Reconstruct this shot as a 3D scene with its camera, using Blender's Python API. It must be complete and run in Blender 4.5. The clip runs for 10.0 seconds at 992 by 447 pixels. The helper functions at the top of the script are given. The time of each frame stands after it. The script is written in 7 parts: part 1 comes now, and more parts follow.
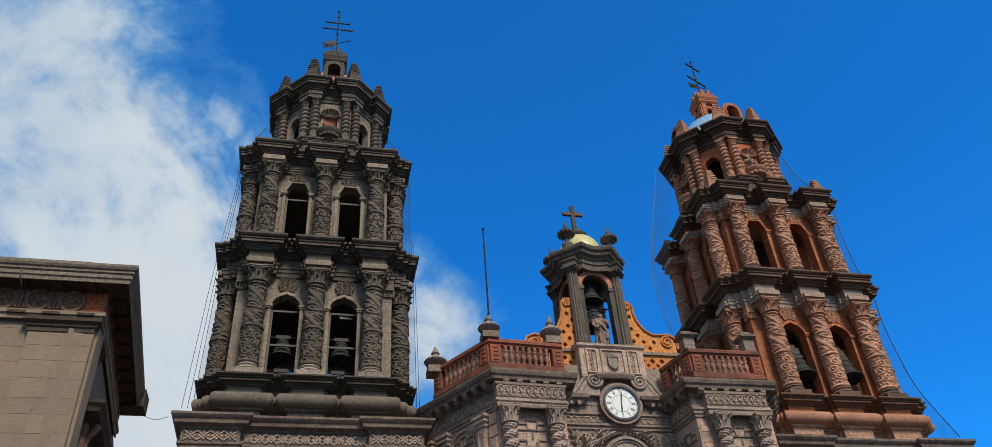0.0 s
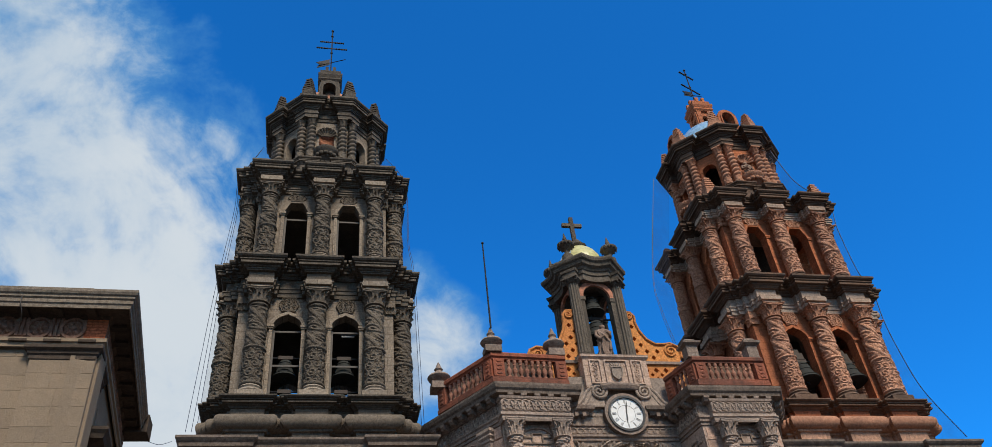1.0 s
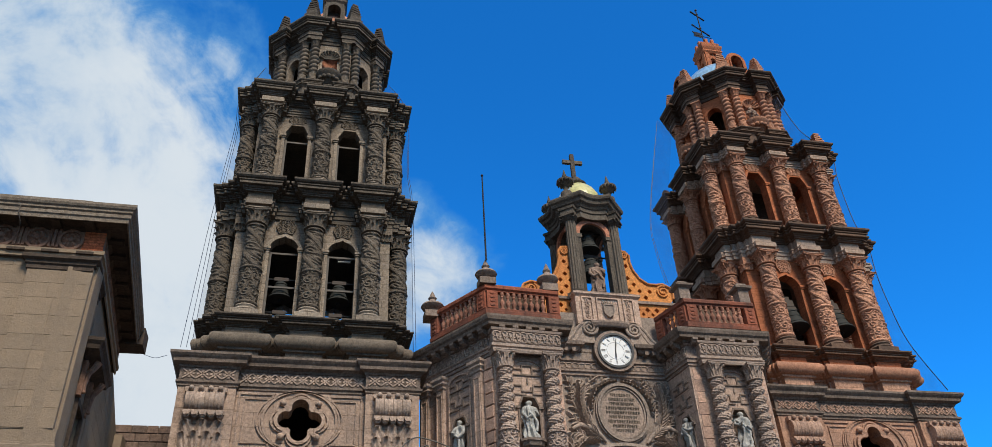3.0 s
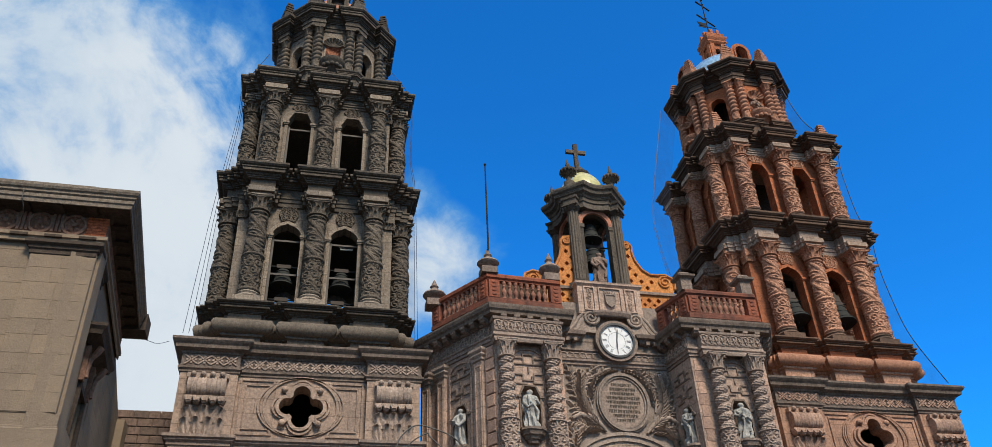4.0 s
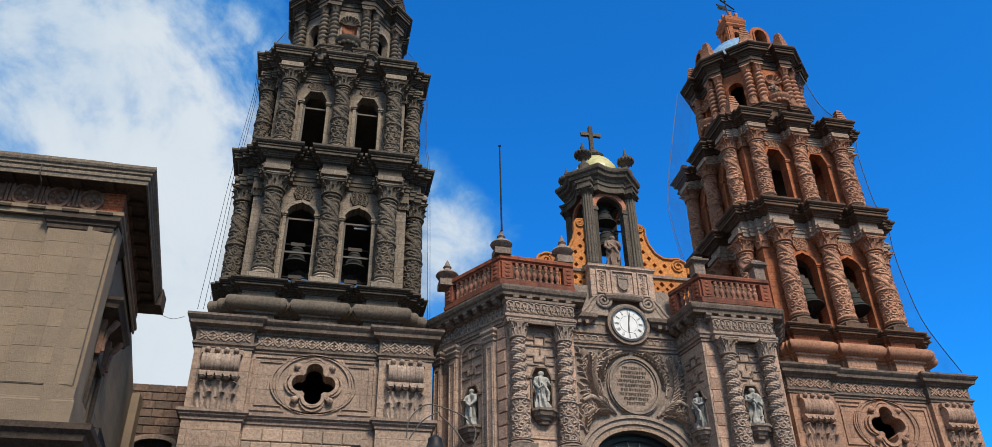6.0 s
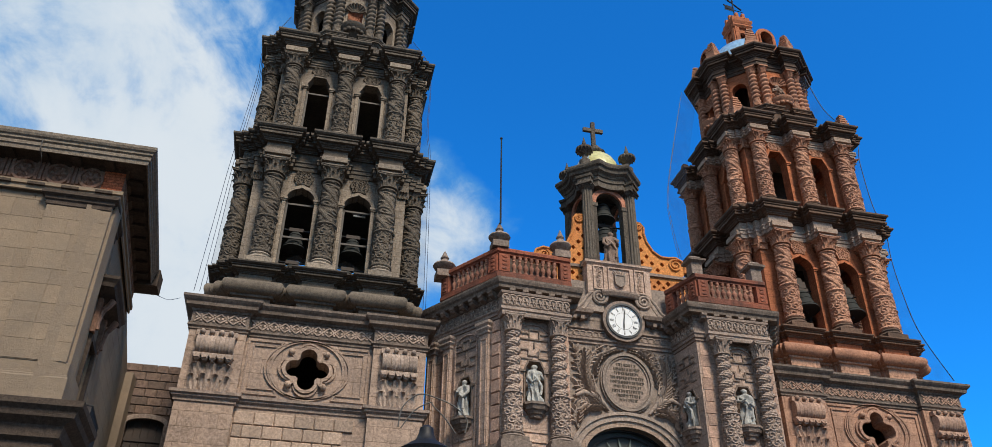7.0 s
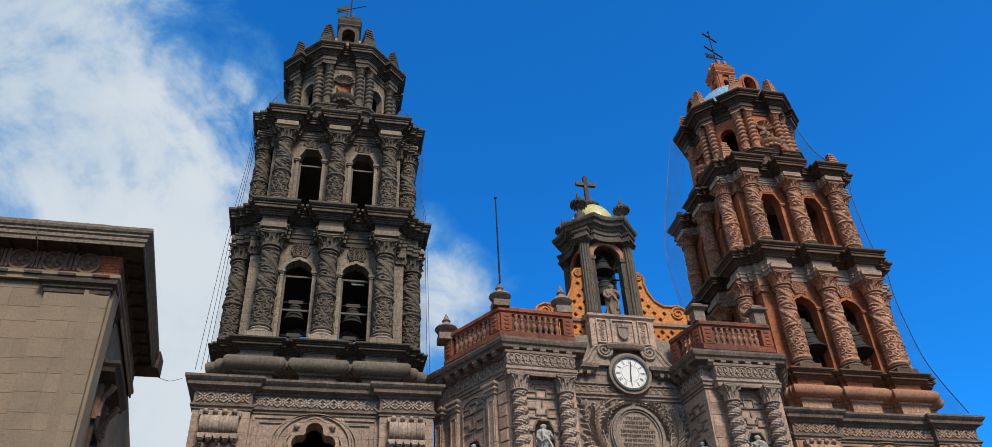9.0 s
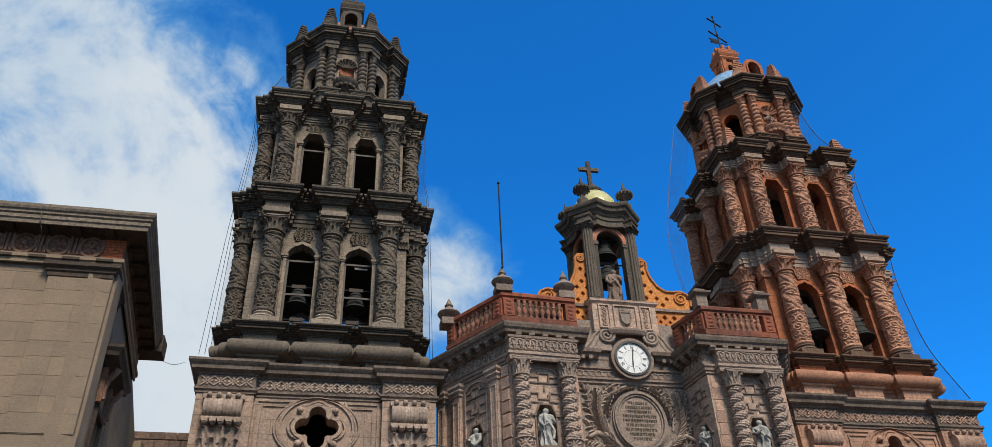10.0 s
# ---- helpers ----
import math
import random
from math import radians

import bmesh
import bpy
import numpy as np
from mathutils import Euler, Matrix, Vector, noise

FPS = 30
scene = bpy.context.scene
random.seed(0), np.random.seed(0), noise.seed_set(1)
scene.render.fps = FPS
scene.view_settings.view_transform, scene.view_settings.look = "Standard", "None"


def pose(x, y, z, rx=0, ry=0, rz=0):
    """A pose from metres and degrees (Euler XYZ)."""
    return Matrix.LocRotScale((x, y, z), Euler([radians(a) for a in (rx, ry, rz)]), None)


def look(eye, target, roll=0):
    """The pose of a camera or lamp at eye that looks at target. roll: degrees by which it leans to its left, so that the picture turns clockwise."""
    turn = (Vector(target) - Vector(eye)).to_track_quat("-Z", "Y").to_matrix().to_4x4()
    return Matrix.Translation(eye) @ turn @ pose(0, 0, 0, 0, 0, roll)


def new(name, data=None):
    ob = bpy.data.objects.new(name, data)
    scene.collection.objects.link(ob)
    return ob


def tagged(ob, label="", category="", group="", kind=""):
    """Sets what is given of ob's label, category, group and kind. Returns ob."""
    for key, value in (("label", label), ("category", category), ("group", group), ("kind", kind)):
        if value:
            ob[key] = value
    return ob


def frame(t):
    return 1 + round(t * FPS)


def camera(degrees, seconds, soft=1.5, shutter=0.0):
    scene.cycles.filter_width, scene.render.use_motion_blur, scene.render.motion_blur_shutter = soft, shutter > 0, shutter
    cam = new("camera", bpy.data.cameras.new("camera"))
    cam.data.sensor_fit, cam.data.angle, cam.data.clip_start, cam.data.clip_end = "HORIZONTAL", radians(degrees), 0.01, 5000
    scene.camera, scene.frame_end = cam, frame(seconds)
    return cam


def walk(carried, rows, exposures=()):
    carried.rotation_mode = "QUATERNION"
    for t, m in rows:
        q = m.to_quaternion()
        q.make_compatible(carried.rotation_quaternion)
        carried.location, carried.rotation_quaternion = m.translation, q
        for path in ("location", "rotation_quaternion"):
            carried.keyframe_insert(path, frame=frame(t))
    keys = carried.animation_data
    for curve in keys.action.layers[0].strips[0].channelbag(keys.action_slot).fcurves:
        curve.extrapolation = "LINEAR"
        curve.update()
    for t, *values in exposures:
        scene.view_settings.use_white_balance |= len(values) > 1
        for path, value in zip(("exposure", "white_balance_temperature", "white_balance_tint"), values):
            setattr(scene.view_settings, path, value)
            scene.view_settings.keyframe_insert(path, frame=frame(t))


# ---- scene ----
cam = camera(61.15, 10.0, soft=0.55)
EYE = (0.0, 0.0, 1.6)
# seconds, yaw, pitch, roll of a hand-held camera that stands in the plaza and tilts
TURNS = [
    (0.0, -11.614, 37.994, 3.658),
    (0.5, -10.291, 39.024, 5.460),
    (1.0, -10.562, 39.012, 5.069),
    (1.5, -11.566, 37.592, 3.943),
    (2.0, -11.724, 36.801, 3.811),
    (2.5, -12.287, 34.718, 2.894),
    (2.7, -12.300, 34.510, 2.839),
    (3.8, -12.554, 33.717, 2.396),
    (4.0, -12.508, 33.584, 2.265),
    (4.5, -12.229, 33.137, 1.925),
    (5.0, -11.946, 32.560, 1.626),
    (5.5, -11.921, 32.411, 1.415),
    (5.7, -11.953, 32.416, 1.391),
    (6.8, -13.257, 31.827, -0.611),
    (7.0, -13.359, 31.810, -0.682),
    (7.5, -11.491, 34.025, 2.562),
    (8.0, -11.368, 35.981, 2.693),
    (8.5, -11.352, 35.977, 2.629),
    (9.0, -11.477, 35.888, 2.435),
    (9.5, -11.454, 35.219, 2.335),
    (10.0, -11.399, 34.873, 2.215),
]
walk(cam, [(t, pose(*EYE, 90 + pitch, roll, yaw)) for t, yaw, pitch, roll in TURNS],
     exposures=[(0.0, 0.48), (1.0, 0.49), (2.5, 0.58), (5.5, 0.64), (7.0, 0.64), (8.0, 0.54), (10.0, 0.56)])
# ---- sky and sun ----
SUN_ELEVATION, SUN_AZIMUTH = 48.0, 166.0   # a veiled sun high behind the camera: azimuth from +y towards +x


def node(tree, kind, **values):
    n = tree.nodes.new(kind)
    for key, value in values.items():
        if key in n.inputs:
            n.inputs[key].default_value = value
        else:
            setattr(n, key, value)
    return n


def math_node(tree, op, a, b=None, c=None):
    n = tree.nodes.new("ShaderNodeMath")
    n.operation = op
    for i, v in enumerate((a, b, c)):
        if v is None:
            continue
        if isinstance(v, (int, float)):
            n.inputs[i].default_value = v
        else:
            tree.links.new(v, n.inputs[i])
    return n.outputs[0]


def smooth(tree, value, low, high):
    n = tree.nodes.new("ShaderNodeMapRange")
    n.interpolation_type = "SMOOTHSTEP"
    tree.links.new(value, n.inputs["Value"])
    n.inputs["From Min"].default_value, n.inputs["From Max"].default_value = low, high
    return n.outputs["Result"]


def build_sky():
    w = bpy.data.worlds.new("sky")
    scene.world = w
    w.use_nodes = True
    t = w.node_tree
    t.nodes.clear()
    sky = node(t, "ShaderNodeTexSky", sky_type="NISHITA", sun_disc=False, sun_elevation=radians(SUN_ELEVATION),
               sun_rotation=radians(SUN_AZIMUTH), altitude=1800.0, air_density=1.0, dust_density=0.25, ozone_density=3.0)
    deep = node(t, "ShaderNodeMix", data_type="RGBA", blend_type="MULTIPLY")
    deep.inputs["Factor"].default_value = 1.0
    t.links.new(sky.outputs[0], deep.inputs["A"])
    deep.inputs["B"].default_value = (0.10, 1.02, 1.84, 1)
    co = t.nodes.new("ShaderNodeTexCoord").outputs["Generated"]
    n1 = node(t, "ShaderNodeTexNoise", Scale=6.0, Detail=10.0, Roughness=0.6, Distortion=0.35)
    n3 = node(t, "ShaderNodeTexNoise", Scale=26.0, Detail=8.0, Roughness=0.6, Distortion=0.5)
    n2 = node(t, "ShaderNodeTexNoise", Scale=2.0, Detail=3.0, Roughness=0.5)
    for n in (n1, n2, n3):
        t.links.new(co, n.inputs["Vector"])

    def bank(direction, width, peak):
        dot = t.nodes.new("ShaderNodeVectorMath")
        dot.operation = "DOT_PRODUCT"
        t.links.new(co, dot.inputs[0])
        dot.inputs[1].default_value = Vector(direction).normalized()
        return math_node(t, "MULTIPLY_ADD", dot.outputs["Value"], 1.0 / width, peak - 1.0 / width)

    def edge(normal, width):
        """A bank that fills one side of a great circle, softly."""
        dot = t.nodes.new("ShaderNodeVectorMath")
        dot.operation = "DOT_PRODUCT"
        t.links.new(co, dot.inputs[0])
        dot.inputs[1].default_value = Vector(normal).normalized()
        return math_node(t, "MULTIPLY_ADD", dot.outputs["Value"], 1.0 / width, -0.08)

    # one great bank of cumulus fills the west, a small cloud by the church, unseen banks behind the camera as added
    # fill light
    top = edge(BANK_EDGE, 0.1)
    for d, s, p in CLOUDS_AND_FILL:
        top = math_node(t, "MAXIMUM", top, bank(d, s, p))
    top = math_node(t, "MINIMUM", math_node(t, "MAXIMUM", top, -2.0), 0.62)
    field = math_node(t, "ADD", math_node(t, "MULTIPLY", top, 0.62), math_node(t, "MULTIPLY_ADD", n1.outputs["Fac"], 1.7, -0.85))
    field = math_node(t, "ADD", field, math_node(t, "MULTIPLY_ADD", n3.outputs["Fac"], 0.55, -0.275))
    field = math_node(t, "ADD", field, math_node(t, "MULTIPLY_ADD", n2.outputs["Fac"], 0.7, -0.35))
    veil = smooth(t, field, -0.32, 0.2)
    cover = smooth(t, field, -0.05, 0.5)
    shade = math_node(t, "MULTIPLY_ADD", n2.outputs["Fac"], 0.9, 0.1)
    shade2 = math_node(t, "ADD", shade, math_node(t, "MULTIPLY", n1.outputs["Fac"], 0.8))
    ramp = node(t, "ShaderNodeMix", data_type="RGBA")
    t.links.new(smooth(t, shade2, 0.7, 1.2), ramp.inputs["Factor"])
    ramp.inputs["A"].default_value = (2.0, 3.15, 4.5, 1)
    ramp.inputs["B"].default_value = (4.5, 4.95, 5.35, 1)
    thin = node(t, "ShaderNodeMix", data_type="RGBA")
    t.links.new(math_node(t, "MULTIPLY", veil, 0.75), thin.inputs["Factor"])
    t.links.new(deep.outputs["Result"], thin.inputs["A"])
    thin.inputs["B"].default_value = (0.75, 2.3, 4.4, 1)
    mix = node(t, "ShaderNodeMix", data_type="RGBA")
    t.links.new(cover, mix.inputs["Factor"])
    t.links.new(thin.outputs["Result"], mix.inputs["A"])
    t.links.new(ramp.outputs["Result"], mix.inputs["B"])
    bg = node(t, "ShaderNodeBackground", Strength=0.1)
    t.links.new(mix.outputs["Result"], bg.inputs["Color"])
    t.links.new(bg.outputs[0], t.nodes.new("ShaderNodeOutputWorld").inputs[0])
    sun = new("sun", bpy.data.lights.new("sun", "SUN"))
    sun.data.energy, sun.data.angle, sun.data.color = 2.85, radians(17.0), (1.0, 0.88, 0.72)
    e, a = radians(SUN_ELEVATION), radians(SUN_AZIMUTH)
    sun.matrix_world = look((0, 0, 80), Vector((0, 0, 80)) - Vector((math.sin(a) * math.cos(e), math.cos(a) * math.cos(e), math.sin(e))))


# the side of the sky that the great bank fills, then directions of other banks, how far each one spreads and how dense
# it is; the last two are unseen, added behind the camera to brighten the fronts
BANK_EDGE = (-0.898, 0.185, -0.399)
CLOUDS_AND_FILL = [((0.135, 0.853, 0.502), 0.0042, 0.3), ((0.08, 0.868, 0.49), 0.006, 0.3), ((0.107, 0.81, 0.576), 0.0016, -0.25),
          ((-0.5, -0.7, 0.6), 0.35, 0.9), ((0.6, -0.6, 0.5), 0.28, 0.85)]
build_sky()


# ---- materials ----
def coords(t, scale):
    m = t.nodes.new("ShaderNodeMapping")
    m.inputs["Scale"].default_value = scale if isinstance(scale, tuple) else (scale,) * 3
    geo = t.nodes.new("ShaderNodeNewGeometry")
    t.links.new(geo.outputs["Position"], m.inputs["Vector"])
    return m.outputs["Vector"]


def stone(name, base, alt, dark, stain=0.5, rough=0.88, bump=0.5, streak=0.5, carve=0.0, random_amount=0.25, lichen=0.0, course=None, speckle=0.5):
    """Weathered stone: two tones at the scale of a metre, grain, soot in patches and in streaks down the wall; carve
    adds chiselled relief with shade coloured into its hollows.
    """
    m = bpy.data.materials.new(name)
    m.use_nodes = True
    t = m.node_tree
    b = t.nodes["Principled BSDF"]
    b.inputs["Roughness"].default_value = rough
    b.inputs["Specular IOR Level"].default_value = 0.25
    big = node(t, "ShaderNodeTexNoise", Scale=0.75, Detail=5.0, Roughness=0.6)
    fine = node(t, "ShaderNodeTexNoise", Scale=9.0, Detail=6.0, Roughness=0.65)
    run = node(t, "ShaderNodeTexNoise", Scale=1.0, Detail=5.0, Roughness=0.6)
    pit = node(t, "ShaderNodeTexNoise", Scale=38.0, Detail=3.0, Roughness=0.6)
    for n, s in ((big, 1.0), (fine, 1.0), (run, (2.6, 2.6, 0.32)), (pit, 1.0)):
        t.links.new(coords(t, s), n.inputs["Vector"])
    info = t.nodes.new("ShaderNodeObjectInfo")
    geo = t.nodes.new("ShaderNodeNewGeometry")
    mix1 = node(t, "ShaderNodeMix", data_type="RGBA")
    tone = math_node(t, "ADD", math_node(t, "MULTIPLY", big.outputs["Fac"], 0.8), math_node(t, "MULTIPLY", fine.outputs["Fac"], 0.35))
    tone = math_node(t, "ADD", tone, math_node(t, "MULTIPLY_ADD", info.outputs["Random"], random_amount, -random_amount * 0.5))
    tone = math_node(t, "ADD", tone, math_node(t, "MULTIPLY_ADD", geo.outputs["Random Per Island"], random_amount, -random_amount * 0.5))
    t.links.new(smooth(t, tone, 0.42, 0.72), mix1.inputs["Factor"])
    mix1.inputs["A"].default_value, mix1.inputs["B"].default_value = (*base, 1), (*alt, 1)
    mix2 = node(t, "ShaderNodeMix", data_type="RGBA")
    soot = math_node(t, "ADD", math_node(t, "MULTIPLY", run.outputs["Fac"], 0.4 + streak * 0.6), math_node(t, "MULTIPLY", fine.outputs["Fac"], 0.45))
    soot = math_node(t, "ADD", soot, math_node(t, "MULTIPLY", big.outputs["Fac"], 0.2))
    level = 0.98 - 0.45 * stain + 0.15 * streak
    t.links.new(math_node(t, "MULTIPLY", smooth(t, soot, level - 0.14, level + 0.16), 0.92), mix2.inputs["Factor"])
    t.links.new(mix1.outputs["Result"], mix2.inputs["A"])
    mix2.inputs["B"].default_value = (*dark, 1)
    speck = node(t, "ShaderNodeMix", data_type="RGBA", blend_type="MULTIPLY")
    speck.inputs["Factor"].default_value = 1.0
    t.links.new(mix2.outputs["Result"], speck.inputs["A"])
    grain = node(t, "ShaderNodeCombineColor")
    g = math_node(t, "MULTIPLY_ADD", smooth(t, fine.outputs["Fac"], 0.32, 0.7), speckle * 1.2, 1.0 - speckle * 0.6)
    g = math_node(t, "MULTIPLY", g, math_node(t, "MULTIPLY_ADD", smooth(t, pit.outputs["Fac"], 0.3, 0.72), speckle, 1.0 - speckle * 0.5))
    for k in range(3):
        t.links.new(g, grain.inputs[k])
    t.links.new(grain.outputs[0], speck.inputs["B"])
    out = speck.outputs["Result"]
    if lichen:
        mix3 = node(t, "ShaderNodeMix", data_type="RGBA")
        t.links.new(math_node(t, "MULTIPLY", smooth(t, pit.outputs["Fac"], 0.52, 0.72), lichen), mix3.inputs["Factor"])
        t.links.new(out, mix3.inputs["A"])
        mix3.inputs["B"].default_value = (0.34, 0.32, 0.27, 1)
        out = mix3.outputs["Result"]
    t.links.new(out, b.inputs["Base Color"])
    height = math_node(t, "ADD", math_node(t, "MULTIPLY", fine.outputs["Fac"], 0.6), math_node(t, "MULTIPLY", pit.outputs["Fac"], 0.35))
    if carve:
        vor = node(t, "ShaderNodeTexVoronoi", Scale=carve, feature="SMOOTH_F1")
        vor.inputs["Smoothness"].default_value = 0.35
        t.links.new(coords(t, 1.0), vor.inputs["Vector"])
        height = math_node(t, "ADD", height, math_node(t, "MULTIPLY", smooth(t, vor.outputs["Distance"], 0.1, 0.5), 0.6))
        # shade in the hollows of the carving, put into the colour
        hollow_shade = node(t, "ShaderNodeMix", data_type="RGBA")
        t.links.new(math_node(t, "MULTIPLY", math_node(t, "SUBTRACT", 1.0, smooth(t, vor.outputs["Distance"], 0.12, 0.36)), 0.4), hollow_shade.inputs["Factor"])
        t.links.new(out, hollow_shade.inputs["A"])
        hollow_shade.inputs["B"].default_value = (*dark, 1)
        t.links.new(hollow_shade.outputs["Result"], b.inputs["Base Color"])
    if course:
        sep = t.nodes.new("ShaderNodeSeparateXYZ")
        t.links.new(coords(t, 1.0), sep.inputs[0])
        com = t.nodes.new("ShaderNodeCombineXYZ")
        t.links.new(math_node(t, "ADD", sep.outputs["X"], sep.outputs["Y"]), com.inputs["X"])
        t.links.new(sep.outputs["Z"], com.inputs["Y"])
        br = node(t, "ShaderNodeTexBrick", Scale=1.0)
        br.inputs["Brick Width"].default_value, br.inputs["Row Height"].default_value = course
        br.inputs["Mortar Size"].default_value, br.inputs["Mortar Smooth"].default_value = 0.014, 0.3
        br.inputs["Color1"].default_value, br.inputs["Color2"].default_value, br.inputs["Mortar"].default_value = (0.86, 0.86, 0.87, 1), (1.12, 1.1, 1.08, 1), (0.62, 0.6, 0.58, 1)
        t.links.new(com.outputs[0], br.inputs["Vector"])
        mul = node(t, "ShaderNodeMix", data_type="RGBA", blend_type="MULTIPLY")
        mul.inputs["Factor"].default_value = 1.0
        t.links.new(out, mul.inputs["A"])
        t.links.new(br.outputs["Color"], mul.inputs["B"])
        t.links.new(mul.outputs["Result"], b.inputs["Base Color"])
        height = math_node(t, "SUBTRACT", height, math_node(t, "MULTIPLY", br.outputs["Fac"], 0.8))
    bp = node(t, "ShaderNodeBump", Strength=bump, Distance=0.08)
    t.links.new(height, bp.inputs["Height"])
    t.links.new(bp.outputs["Normal"], b.inputs["Normal"])
    return m


def plain(name, colour, rough=0.6, metal=0.0, vary=0.25, scale=6.0, bump=0.15):
    m = bpy.data.materials.new(name)
    m.use_nodes = True
    t = m.node_tree
    b = t.nodes["Principled BSDF"]
    b.inputs["Metallic"].default_value = metal
    n = node(t, "ShaderNodeTexNoise", Scale=scale, Detail=5.0, Roughness=0.6)
    t.links.new(coords(t, 1.0), n.inputs["Vector"])
    mix = node(t, "ShaderNodeMix", data_type="RGBA")
    t.links.new(smooth(t, n.outputs["Fac"], 0.3, 0.72), mix.inputs["Factor"])
    mix.inputs["A"].default_value = (*[c * (1 - vary) for c in colour], 1)
    mix.inputs["B"].default_value = (*[min(1, c * (1 + vary)) for c in colour], 1)
    t.links.new(mix.outputs["Result"], b.inputs["Base Color"])
    t.links.new(math_node(t, "MULTIPLY_ADD", n.outputs["Fac"], 0.3, rough - 0.15), b.inputs["Roughness"])
    bp = node(t, "ShaderNodeBump", Strength=bump, Distance=0.02)
    t.links.new(n.outputs["Fac"], bp.inputs["Height"])
    t.links.new(bp.outputs["Normal"], b.inputs["Normal"])
    return m


def net_material(name, colour, cover):
    """Threads too fine to tell apart: a share of them, and air between."""
    m = bpy.data.materials.new(name)
    m.use_nodes = True
    t = m.node_tree
    n = node(t, "ShaderNodeTexNoise", Scale=1.2, Detail=2.0)
    t.links.new(coords(t, 1.0), n.inputs["Vector"])
    air = t.nodes.new("ShaderNodeBsdfTransparent")
    mix = t.nodes.new("ShaderNodeMixShader")
    b = t.nodes["Principled BSDF"]
    b.inputs["Base Color"].default_value = (*colour, 1)
    b.inputs["Roughness"].default_value = 0.9
    t.links.new(math_node(t, "MULTIPLY", n.outputs["Fac"], cover * 2), mix.inputs[0])
    t.links.new(air.outputs[0], mix.inputs[1])
    t.links.new(b.outputs[0], mix.inputs[2])
    t.links.new(mix.outputs[0], t.nodes["Material Output"].inputs["Surface"])
    return m


